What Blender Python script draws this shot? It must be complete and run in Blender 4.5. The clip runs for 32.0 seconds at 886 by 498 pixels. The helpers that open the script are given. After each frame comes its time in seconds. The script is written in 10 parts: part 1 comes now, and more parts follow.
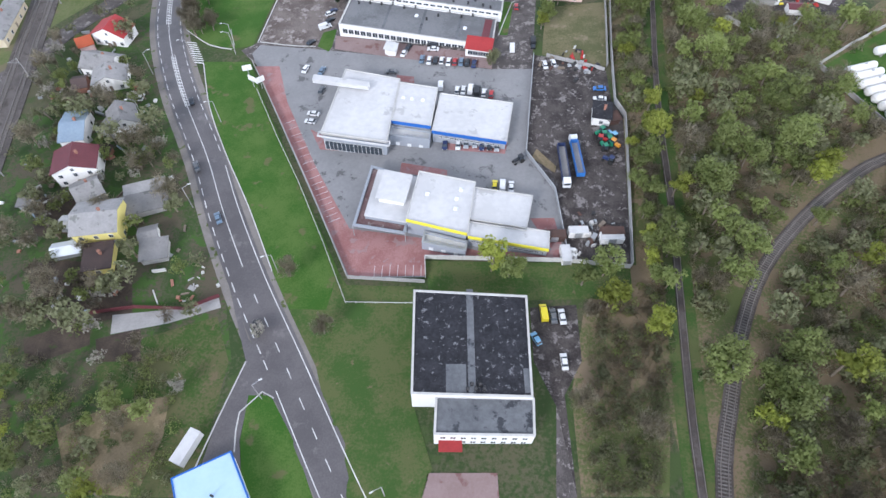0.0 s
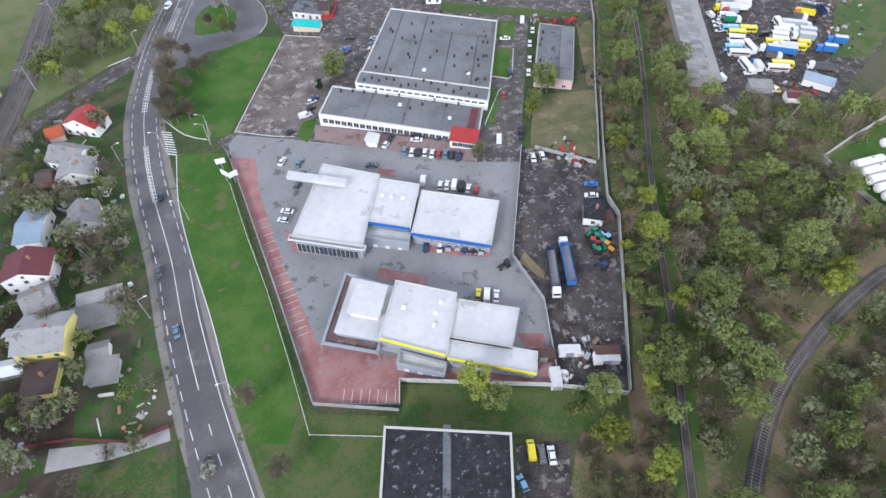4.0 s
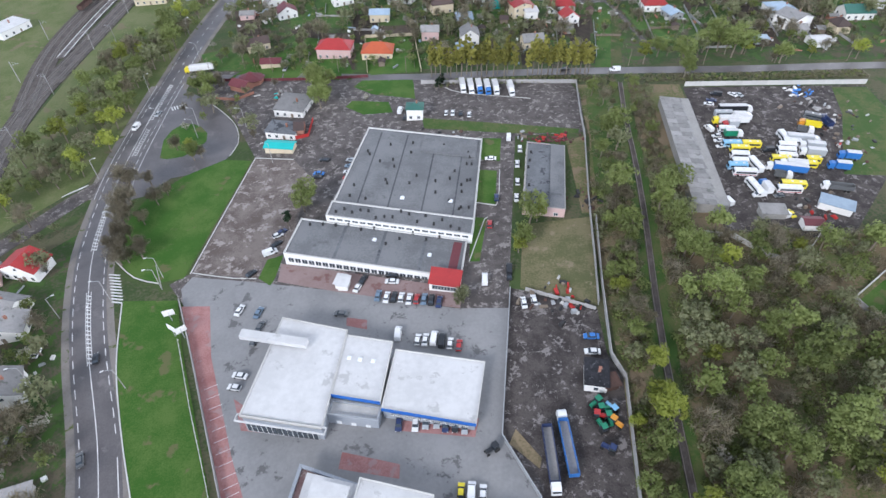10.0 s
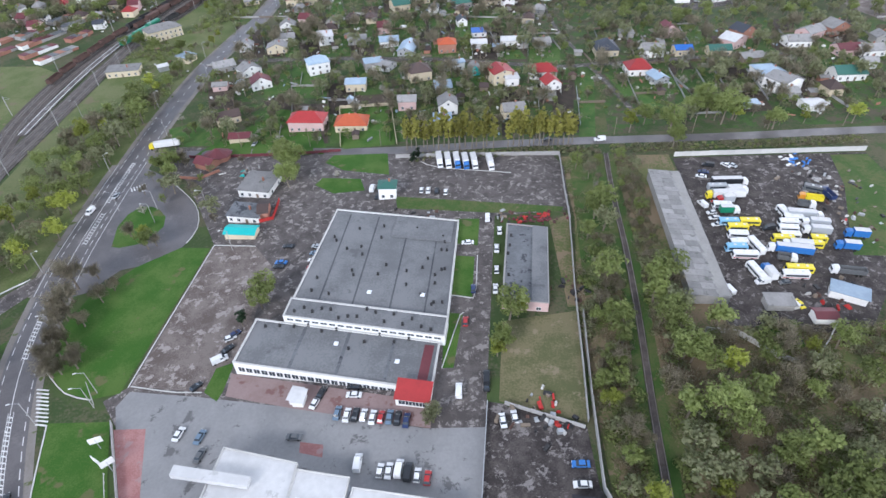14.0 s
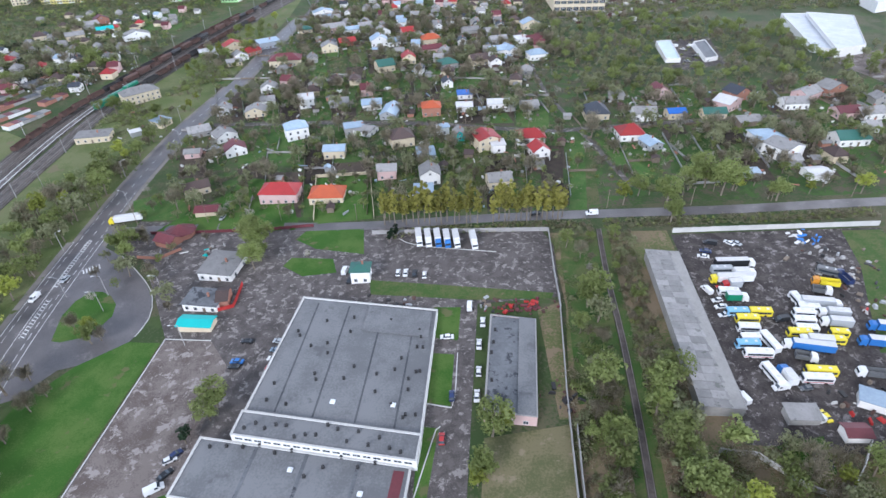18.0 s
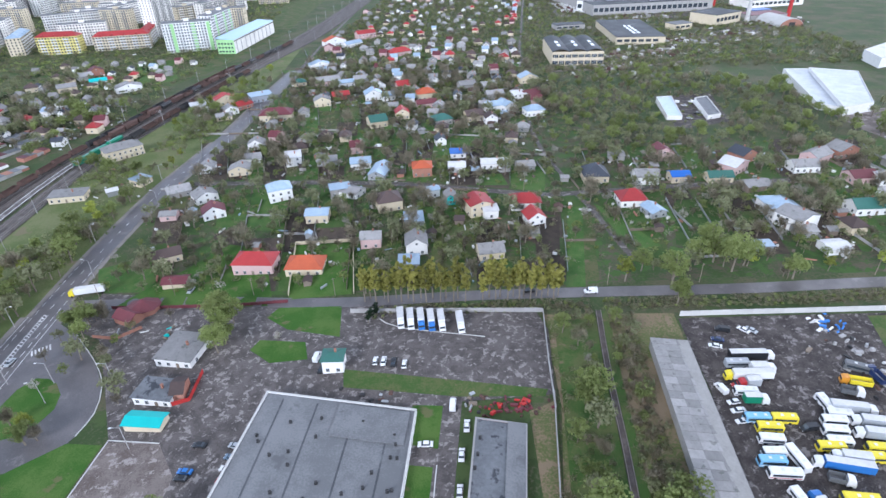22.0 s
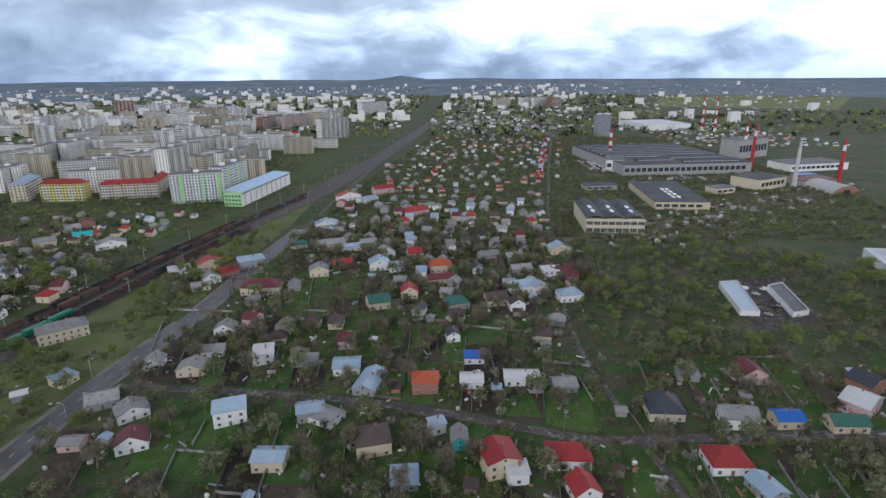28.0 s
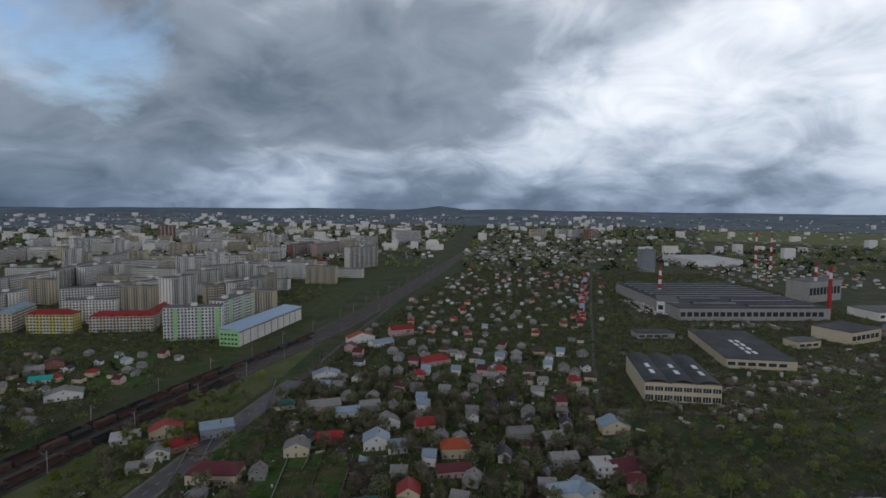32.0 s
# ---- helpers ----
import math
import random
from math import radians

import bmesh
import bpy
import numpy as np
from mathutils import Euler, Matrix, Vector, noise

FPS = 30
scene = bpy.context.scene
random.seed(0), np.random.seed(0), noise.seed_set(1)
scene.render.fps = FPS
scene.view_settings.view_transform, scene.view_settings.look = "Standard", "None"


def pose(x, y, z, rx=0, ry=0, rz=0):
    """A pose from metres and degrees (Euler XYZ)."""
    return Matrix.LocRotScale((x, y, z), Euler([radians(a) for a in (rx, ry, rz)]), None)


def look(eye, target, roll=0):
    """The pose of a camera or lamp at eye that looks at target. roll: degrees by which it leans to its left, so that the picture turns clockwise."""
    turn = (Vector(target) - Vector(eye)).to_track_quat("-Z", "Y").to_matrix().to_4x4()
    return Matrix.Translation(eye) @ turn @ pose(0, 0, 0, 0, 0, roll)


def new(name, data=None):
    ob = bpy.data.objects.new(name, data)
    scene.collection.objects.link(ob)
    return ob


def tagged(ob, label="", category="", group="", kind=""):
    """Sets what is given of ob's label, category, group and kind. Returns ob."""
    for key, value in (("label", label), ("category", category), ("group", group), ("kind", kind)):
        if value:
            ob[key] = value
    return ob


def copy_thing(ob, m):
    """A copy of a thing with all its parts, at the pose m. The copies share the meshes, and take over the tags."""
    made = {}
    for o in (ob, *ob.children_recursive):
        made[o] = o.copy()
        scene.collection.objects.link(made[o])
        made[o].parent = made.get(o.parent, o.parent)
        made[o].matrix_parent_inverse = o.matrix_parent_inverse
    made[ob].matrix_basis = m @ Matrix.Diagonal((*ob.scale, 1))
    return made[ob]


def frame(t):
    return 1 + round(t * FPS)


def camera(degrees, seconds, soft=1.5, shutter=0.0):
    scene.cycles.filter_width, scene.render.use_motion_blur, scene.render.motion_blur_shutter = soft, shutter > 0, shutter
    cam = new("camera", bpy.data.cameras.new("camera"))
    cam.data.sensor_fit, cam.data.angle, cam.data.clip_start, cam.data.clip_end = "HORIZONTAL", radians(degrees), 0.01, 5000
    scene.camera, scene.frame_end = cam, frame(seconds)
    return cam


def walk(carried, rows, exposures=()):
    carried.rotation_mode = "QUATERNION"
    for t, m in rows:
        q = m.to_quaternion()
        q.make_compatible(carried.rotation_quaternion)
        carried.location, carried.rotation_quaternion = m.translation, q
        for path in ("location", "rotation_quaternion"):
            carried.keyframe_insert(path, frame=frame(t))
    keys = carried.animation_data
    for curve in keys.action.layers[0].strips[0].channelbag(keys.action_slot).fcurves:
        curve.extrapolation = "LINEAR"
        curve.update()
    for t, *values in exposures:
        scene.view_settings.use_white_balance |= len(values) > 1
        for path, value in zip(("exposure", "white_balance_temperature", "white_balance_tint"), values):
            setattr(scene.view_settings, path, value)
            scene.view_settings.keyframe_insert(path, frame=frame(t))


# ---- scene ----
cam = camera(76.5, 32.0)
PATH = [
    (0, (0.30, -0.08, 118.42), (0.47, 11.17, 101.88), 1.20),
    (0.5, (1.08, 2.52, 118.41), (1.24, 13.94, 101.99), 1.20),
    (1, (1.88, 5.22, 118.40), (2.05, 16.82, 102.11), 1.20),
    (1.5, (2.72, 7.92, 118.39), (2.88, 19.67, 102.21), 1.00),
    (2, (3.58, 10.65, 118.39), (3.72, 22.59, 102.35), 1.00),
    (2.5, (4.40, 13.37, 118.39), (4.52, 25.47, 102.47), 0.90),
    (3, (5.18, 16.08, 118.37), (5.28, 28.36, 102.58), 0.80),
    (3.5, (5.81, 18.70, 118.36), (5.89, 31.13, 102.69), 0.70),
    (5.5, (7.57, 29.31, 118.19), (7.62, 42.40, 103.07), 0.40),
    (6, (7.92, 32.06, 118.17), (7.96, 45.30, 103.19), 0.30),
    (6.5, (8.23, 34.85, 118.16), (8.25, 48.23, 103.30), 0.20),
    (7, (8.56, 37.63, 118.15), (8.56, 51.16, 103.42), -0.00),
    (7.5, (8.99, 40.41, 118.14), (8.99, 54.06, 103.53), -0.10),
    (8, (9.55, 43.13, 118.11), (9.56, 56.94, 103.66), -0.20),
    (8.5, (10.22, 45.70, 118.08), (10.24, 59.65, 103.74), -0.30),
    (9, (10.95, 48.24, 118.00), (10.98, 62.36, 103.83), -0.40),
    (9.5, (11.80, 50.85, 117.92), (11.83, 65.10, 103.88), -0.60),
    (10, (12.78, 53.61, 117.84), (12.80, 68.01, 103.96), -0.70),
    (10.5, (13.80, 56.46, 117.77), (13.82, 70.99, 104.02), -0.90),
    (11, (14.83, 59.31, 117.71), (14.85, 73.97, 104.11), -1.10),
    (11.5, (15.79, 62.15, 117.64), (15.82, 76.94, 104.17), -1.20),
    (12, (16.72, 65.04, 117.58), (16.79, 79.97, 104.27), -1.30),
    (12.5, (17.70, 67.93, 117.52), (17.80, 82.99, 104.35), -1.30),
    (13, (18.82, 70.87, 117.48), (18.94, 86.06, 104.47), -1.40),
    (13.5, (20.05, 73.80, 117.44), (20.16, 89.11, 104.58), -1.60),
    (14, (21.27, 76.77, 117.42), (21.38, 92.22, 104.73), -1.70),
    (14.5, (22.34, 79.77, 117.41), (22.48, 95.33, 104.85), -1.80),
    (16.5, (25.95, 91.88, 117.31), (26.16, 107.93, 105.37), -1.90),
    (17, (26.74, 94.86, 117.32), (26.98, 111.02, 105.55), -1.90),
    (17.5, (27.44, 97.69, 117.37), (27.71, 113.95, 105.75), -1.90),
    (18, (28.15, 100.55, 117.48), (28.43, 116.93, 106.01), -1.80),
    (18.5, (28.97, 103.47, 117.62), (29.25, 119.95, 106.28), -1.70),
    (19, (29.91, 106.39, 117.80), (30.18, 122.96, 106.62), -1.70),
    (19.5, (30.88, 109.35, 117.98), (31.14, 126.01, 106.93), -1.70),
    (20, (31.87, 112.32, 118.18), (32.13, 129.09, 107.28), -1.70),
    (20.5, (32.87, 115.08, 118.37), (33.12, 131.94, 107.61), -1.70),
    (21, (33.76, 117.76, 118.53), (34.00, 134.73, 107.95), -1.70),
    (21.5, (34.53, 120.37, 118.68), (34.77, 137.42, 108.24), -1.60),
    (22, (35.22, 122.95, 118.83), (35.45, 140.10, 108.55), -1.60),
    (22.5, (35.90, 125.46, 118.94), (36.12, 142.70, 108.81), -1.60),
    (23, (36.62, 128.13, 119.01), (36.83, 145.48, 109.05), -1.50),
    (23.5, (37.41, 131.28, 119.04), (37.62, 148.72, 109.26), -1.50),
    (24, (38.30, 135.44, 119.05), (38.51, 153.03, 109.54), -1.50),
    (24.5, (39.27, 140.93, 119.06), (39.46, 158.68, 109.87), -1.50),
    (25, (40.16, 147.88, 119.08), (40.36, 165.86, 110.31), -1.50),
    (25.5, (40.70, 156.02, 119.05), (40.92, 174.20, 110.72), -1.40),
    (27.5, (41.06, 192.91, 118.85), (40.89, 211.84, 112.41), -0.70),
    (28, (41.18, 202.45, 118.82), (40.72, 221.55, 112.90), -0.40),
    (28.5, (41.47, 212.17, 118.85), (40.75, 231.40, 113.40), -0.20),
    (29, (42.01, 221.91, 118.87), (41.02, 241.29, 114.01), 0.00),
    (29.5, (42.77, 231.56, 118.88), (41.55, 251.05, 114.57), 0.30),
    (30, (43.71, 241.11, 118.90), (42.26, 260.71, 115.17), 0.40),
    (30.5, (44.73, 250.51, 118.92), (43.15, 270.19, 115.72), 0.40),
    (31, (45.75, 259.78, 118.94), (44.09, 279.54, 116.32), 0.50),
    (31.5, (46.72, 268.99, 118.97), (45.00, 288.79, 116.89), 0.60),
    (32, (47.65, 278.19, 119.02), (45.88, 298.05, 117.48), 0.50),
]
walk(cam, [(t, look(eye, target, roll)) for t, eye, target, roll in PATH],
     exposures=[(0, 0.0, 5800, 14), (9, -0.12, 5850, 13), (22, -0.02, 5500, 14), (25.5, -0.18, 5450, 14), (27.5, -0.95, 5800, 13), (29, -1.58, 5900, 12), (32, -2.36, 6050, 11)])

# ---- sky and sun ----
SUN_EL, SUN_AZ = radians(29), radians(215)
world = bpy.data.worlds.new("sky")
scene.world = world
world.use_nodes = True
wn, wl = world.node_tree.nodes, world.node_tree.links
wn.clear()
sky = wn.new("ShaderNodeTexSky")
sky.sky_type, sky.sun_disc, sky.sun_elevation, sky.sun_rotation = "NISHITA", False, SUN_EL, SUN_AZ
sky_low = wn.new("ShaderNodeBackground")
wl.new(sky.outputs[0], sky_low.inputs[0])
sky_low.inputs[1].default_value = 0.8
coord = wn.new("ShaderNodeTexCoord")
split = wn.new("ShaderNodeSeparateXYZ")
wl.new(coord.outputs["Generated"], split.inputs[0])


def wmath(op, a, b=None):
    n = wn.new("ShaderNodeMath")
    n.operation = op
    for i, v in enumerate((a, b)):
        if v is None:
            continue
        if isinstance(v, (int, float)):
            n.inputs[i].default_value = v
        else:
            wl.new(v, n.inputs[i])
    return n.outputs[0]


def wramp(fac, stops):
    r = wn.new("ShaderNodeValToRGB")
    wl.new(fac, r.inputs[0])
    while len(r.color_ramp.elements) < len(stops):
        r.color_ramp.elements.new(0.5)
    for e, (p, c) in zip(r.color_ramp.elements, stops):
        e.position, e.color = p, (*c, 1)
    return r.outputs[0]


up = wmath("MAXIMUM", split.outputs[2], 0.0)
low = wmath("ADD", up, 0.42)
flat = wn.new("ShaderNodeCombineXYZ")
wl.new(wmath("DIVIDE", split.outputs[0], low), flat.inputs[0])
wl.new(wmath("DIVIDE", split.outputs[1], low), flat.inputs[1])


def wnoise(scale, detail, rough, distort, shift):
    m = wn.new("ShaderNodeMapping")
    wl.new(flat.outputs[0], m.inputs[0])
    m.inputs[1].default_value = shift
    n = wn.new("ShaderNodeTexNoise")
    wl.new(m.outputs[0], n.inputs[0])
    n.inputs["Scale"].default_value, n.inputs["Detail"].default_value = scale, detail
    n.inputs["Roughness"].default_value, n.inputs["Distortion"].default_value = rough, distort
    return n.outputs[0]


# a heavy bank of cloud low in the north
north = wmath("MAXIMUM", split.outputs[1], 0.05)
bank_u = wmath("DIVIDE", wmath("ADD", wmath("DIVIDE", split.outputs[0], north), 0.14), 0.40)
bank_v = wmath("DIVIDE", wmath("SUBTRACT", wmath("DIVIDE", split.outputs[2], north), 0.23), 0.15)
heavy = wmath("SUBTRACT", 1.0, wmath("ADD", wmath("MULTIPLY", bank_u, bank_u), wmath("MULTIPLY", bank_v, bank_v)))
heavy = wmath("MULTIPLY", wmath("MAXIMUM", heavy, 0.0), 0.14)
billow = wmath("ADD", wmath("MULTIPLY", wnoise(1.4, 8, 0.5, 0.0, (3.1, 1.7, 0)), 0.64), wmath("MULTIPLY", wnoise(4.2, 7, 0.55, 0.6, (1.2, 6.3, 3)), 0.38))
bank = wmath("SUBTRACT", wmath("ADD", billow, heavy), wmath("MULTIPLY", split.outputs[0], 0.16))
cover = wnoise(0.5, 6, 0.6, 0.3, (7.4, 2.2, 4))
cloud_tone = wramp(bank, [(0.38, (0.98, 0.97, 0.95)), (0.46, (0.76, 0.78, 0.80)), (0.52, (0.52, 0.56, 0.61)), (0.60, (0.30, 0.34, 0.385)), (0.80, (0.11, 0.145, 0.18))])
pale = wramp(up, [(0.0, (0.46, 0.53, 0.62)), (0.04, (0.62, 0.68, 0.75)), (0.12, (0.84, 0.87, 0.90)), (0.28, (1, 1, 1)), (0.50, (0.30, 0.31, 0.325)), (1.0, (0.185, 0.193, 0.21))])
tint = wn.new("ShaderNodeMix")
tint.data_type, tint.blend_type = "RGBA", "MULTIPLY"
tint.inputs[0].default_value = 1.0
wl.new(cloud_tone, tint.inputs["A"])
wl.new(pale, tint.inputs["B"])
clouds = wn.new("ShaderNodeBackground")
wl.new(tint.outputs["Result"], clouds.inputs[0])
clouds.inputs[1].default_value = 5.5
mixed = wn.new("ShaderNodeMixShader")
# a gap of blue in the cloud to the north-west
gap = wmath("ADD", wmath("ADD", wmath("MULTIPLY", split.outputs[0], -0.583), wmath("MULTIPLY", split.outputs[1], 0.772)), wmath("MULTIPLY", split.outputs[2], 0.255))
gap = wmath("ADD", wmath("MULTIPLY", wmath("SUBTRACT", gap, 0.9935), 90.0), wmath("MULTIPLY", wmath("SUBTRACT", wnoise(2.6, 10, 0.6, 0.3, (1.4, 5.2, 2)), 0.5), 4.5))
gap = wmath("MAXIMUM", wmath("MINIMUM", gap, 1.0), 0.0)
closed = wramp(cover, [(0.22, (0, 0, 0)), (0.32, (1, 1, 1))])
wl.new(wmath("MULTIPLY", closed, wmath("SUBTRACT", 1.0, gap)), mixed.inputs[0])
wl.new(sky_low.outputs[0], mixed.inputs[1])
wl.new(clouds.outputs[0], mixed.inputs[2])
wout = wn.new("ShaderNodeOutputWorld")
wl.new(mixed.outputs[0], wout.inputs[0])

sun_data = bpy.data.lights.new("sun", "SUN")
sun_data.energy, sun_data.angle, sun_data.color = 3.1, radians(16), (1.0, 0.95, 0.88)
sun = new("sun", sun_data)
sun.matrix_world = look((-200, -200, 400), (-200 + math.sin(SUN_AZ) * -100, -200 + math.cos(SUN_AZ) * -100, 400 - 100 * math.tan(SUN_EL)))

# ---- ground form ----
def sstep(a, b, v):
    v = min(1, max(0, (v - a) / (b - a)))
    return v * v * (3 - 2 * v)


def gz(x, y):
    return -5.9 + 9.0 * math.tanh(x / 150) * (1 - 0.85 * sstep(300, 600, y)) + 7 * math.tanh(y / 350)


# ---- materials ----
def mat(name, a, b=None, rough=0.8, scales=(0.15, 2.0), contrast=0.5, bump=0.0, metal=0.0, rnd=0.0, c=None, cover=0.55, spec=0.3, ragged=0.55):
    """Two tones a and b broken up at two sizes (cycles per metre), c: a third tone in patches, rnd: change from piece to piece."""
    m = bpy.data.materials.new(name)
    m.use_nodes = True
    n, l = m.node_tree.nodes, m.node_tree.links
    bs = n["Principled BSDF"]
    bs.inputs["Roughness"].default_value, bs.inputs["Metallic"].default_value = rough, metal
    bs.inputs["Specular IOR Level"].default_value = spec
    b = b or tuple(v * 0.75 for v in a)
    tc = n.new("ShaderNodeTexCoord")
    out = []
    for s, d in zip(scales, (5, 4)):
        t = n.new("ShaderNodeTexNoise")
        t.inputs["Scale"].default_value, t.inputs["Detail"].default_value, t.inputs["Roughness"].default_value = s, d, 0.62
        l.new(tc.outputs["Object"], t.inputs["Vector"])
        out.append(t.outputs["Fac"])
    add = n.new("ShaderNodeMath")
    add.operation = "MULTIPLY_ADD"
    l.new(out[0], add.inputs[0])
    add.inputs[1].default_value = 0.6
    half = n.new("ShaderNodeMath")
    half.operation = "MULTIPLY"
    l.new(out[1], half.inputs[0])
    half.inputs[1].default_value = 0.4
    l.new(half.outputs[0], add.inputs[2])
    ramp = n.new("ShaderNodeValToRGB")
    lo = 0.5 - 0.22 * (1.2 - contrast)
    ramp.color_ramp.elements[0].position, ramp.color_ramp.elements[1].position = lo, 1 - lo
    ramp.color_ramp.elements[0].color, ramp.color_ramp.elements[1].color = (*a, 1), (*b, 1)
    l.new(add.outputs[0], ramp.inputs[0])
    colour = ramp.outputs[0]
    if c:
        t = n.new("ShaderNodeTexNoise")
        t.inputs["Scale"].default_value, t.inputs["Detail"].default_value, t.inputs["Roughness"].default_value = scales[0] * 1.7, 9, ragged
        mp = n.new("ShaderNodeMapping")
        mp.inputs[1].default_value = (31, 17, 5)
        l.new(tc.outputs["Object"], mp.inputs[0])
        l.new(mp.outputs[0], t.inputs["Vector"])
        r = n.new("ShaderNodeValToRGB")
        r.color_ramp.elements[0].position, r.color_ramp.elements[1].position = cover, cover + (0.05 if ragged < 0.7 else 0.025)
        l.new(t.outputs["Fac"], r.inputs[0])
        mx = n.new("ShaderNodeMix")
        mx.data_type = "RGBA"
        l.new(r.outputs[0], mx.inputs[0])
        l.new(colour, mx.inputs["A"])
        mx.inputs["B"].default_value = (*c, 1)
        colour = mx.outputs["Result"]
    if rnd:
        oi = n.new("ShaderNodeObjectInfo")
        hs = n.new("ShaderNodeHueSaturation")
        mr = n.new("ShaderNodeMapRange")
        mr.inputs["To Min"].default_value, mr.inputs["To Max"].default_value = 1 - rnd, 1 + rnd
        l.new(oi.outputs["Random"], mr.inputs["Value"])
        l.new(mr.outputs[0], hs.inputs["Value"])
        l.new(colour, hs.inputs["Color"])
        colour = hs.outputs[0]
    l.new(colour, bs.inputs["Base Color"])
    if bump:
        bp = n.new("ShaderNodeBump")
        bp.inputs["Strength"].default_value, bp.inputs["Distance"].default_value = 0.6, bump
        l.new(out[1], bp.inputs["Height"])
        l.new(bp.outputs[0], bs.inputs["Normal"])
    return m


M_GROUND = mat("field_grass", (0.036, 0.060, 0.018), (0.086, 0.082, 0.046), 0.95, (0.035, 1.1), 1.0, 0.18, c=(0.052, 0.078, 0.024), cover=0.54, ragged=0.68)
M_LAWN = mat("lawn", (0.032, 0.092, 0.009), (0.070, 0.122, 0.024), 0.95, (0.09, 2.6), 0.9, 0.10, c=(0.10, 0.105, 0.042), cover=0.61)
M_MEADOW = mat("rough_grass", (0.038, 0.078, 0.014), (0.094, 0.094, 0.040), 0.95, (0.10, 1.6), 0.95, 0.14, rnd=0.12, c=(0.125, 0.100, 0.058), cover=0.585, ragged=0.68)
M_DULL = mat("olive_rough_grass", (0.042, 0.086, 0.017), (0.088, 0.102, 0.036), 0.95, (0.12, 1.8), 0.95, 0.12, c=(0.135, 0.112, 0.062), cover=0.61, ragged=0.68)
M_DRYPLOT = mat("trampled_dry_grass", (0.092, 0.098, 0.042), (0.155, 0.135, 0.074), 0.95, (0.10, 1.8), 0.95, 0.12, c=(0.205, 0.168, 0.110), cover=0.58, ragged=0.68)
M_BANK = mat("pale_bank_grass", (0.080, 0.108, 0.032), (0.128, 0.138, 0.060), 0.95, (0.06, 1.3), 0.9, 0.12, c=(0.14, 0.122, 0.07), cover=0.60)
M_DRY = mat("dry_grass", (0.22, 0.17, 0.105), (0.14, 0.115, 0.065), 0.95, (0.12, 2.0), 0.95, 0.12, c=(0.065, 0.085, 0.028), cover=0.60)
M_WOODFLOOR = mat("woodland_floor", (0.175, 0.132, 0.082), (0.085, 0.104, 0.034), 0.95, (0.05, 1.6), 1.0, 0.22, c=(0.185, 0.140, 0.090), cover=0.575, ragged=0.7)
M_GARDEN = mat("garden_soil_and_grass", (0.034, 0.066, 0.016), (0.084, 0.072, 0.048), 0.95, (0.11, 1.3), 0.95, 0.14, c=(0.046, 0.092, 0.019), cover=0.53, ragged=0.7)
M_SOIL = mat("dug_soil", (0.034, 0.026, 0.021), (0.072, 0.055, 0.041), 0.95, (0.3, 2.5), 0.6, 0.08, rnd=0.35, c=(0.045, 0.060, 0.020), cover=0.62)
M_CROP = mat("bed_grass", (0.034, 0.086, 0.014), (0.070, 0.112, 0.028), 0.95, (0.2, 2), 0.8, 0.05, rnd=0.25, c=(0.095, 0.090, 0.042), cover=0.62)
M_ASPHALT = mat("road_asphalt", (0.080, 0.072, 0.073), (0.120, 0.108, 0.108), 0.45, (0.10, 2.6), 0.8, 0.01, spec=0.55, c=(0.145, 0.130, 0.129), cover=0.60, ragged=0.68)
M_OLDASPHALT = mat("worn_asphalt", (0.064, 0.055, 0.052), (0.112, 0.098, 0.092), 0.8, (0.24, 3.0), 0.9, 0.02, c=(0.235, 0.212, 0.200), cover=0.545, ragged=0.76)
M_YARD = mat("yard_dirt", (0.036, 0.030, 0.029), (0.080, 0.069, 0.064), 0.95, (0.22, 2.6), 0.9, 0.05, c=(0.19, 0.172, 0.165), cover=0.55, ragged=0.78)
M_DUST = mat("dusty_lot", (0.100, 0.080, 0.071), (0.172, 0.145, 0.131), 0.95, (0.14, 2.6), 0.95, 0.03, c=(0.27, 0.240, 0.224), cover=0.545, ragged=0.76)
M_PAVER = mat("grey_pavers", (0.205, 0.203, 0.204), (0.250, 0.246, 0.246), 0.75, (0.10, 1.2), 0.7, 0.01, c=(0.120, 0.117, 0.118), cover=0.585, ragged=0.72)
M_REDPAVE = mat("red_pavers", (0.265, 0.120, 0.112), (0.345, 0.185, 0.175), 0.8, (0.18, 2.6), 0.85, 0.01, c=(0.30, 0.20, 0.195), cover=0.57)
M_PINKPAVE = mat("faded_pavers", (0.22, 0.15, 0.14), (0.27, 0.20, 0.19), 0.85, (0.15, 1.5), 0.6, 0.01, c=(0.18, 0.10, 0.09), cover=0.57)
M_VERGE = mat("gravel_verge", (0.16, 0.145, 0.13), (0.22, 0.20, 0.185), 0.95, (0.2, 2), 0.6, 0.03, c=(0.08, 0.10, 0.03), cover=0.6)
M_CONC = mat("concrete", (0.36, 0.35, 0.34), (0.27, 0.26, 0.25), 0.85, (0.2, 1.8), 0.6, 0.01, rnd=0.1)
M_PALECONC = mat("pale_concrete", (0.52, 0.51, 0.49), (0.42, 0.41, 0.39), 0.85, (0.3, 2), 0.6, 0.01, rnd=0.08)
M_MARK = mat("road_paint", (0.72, 0.72, 0.70), (0.45, 0.44, 0.43), 0.7, (0.4, 3), 0.7)
M_ROOFWHITE = mat("white_membrane", (0.555, 0.548, 0.545), (0.475, 0.470, 0.468), 0.6, (0.08, 0.6), 0.8, 0.01, c=(0.40, 0.392, 0.388), cover=0.60, ragged=0.7)
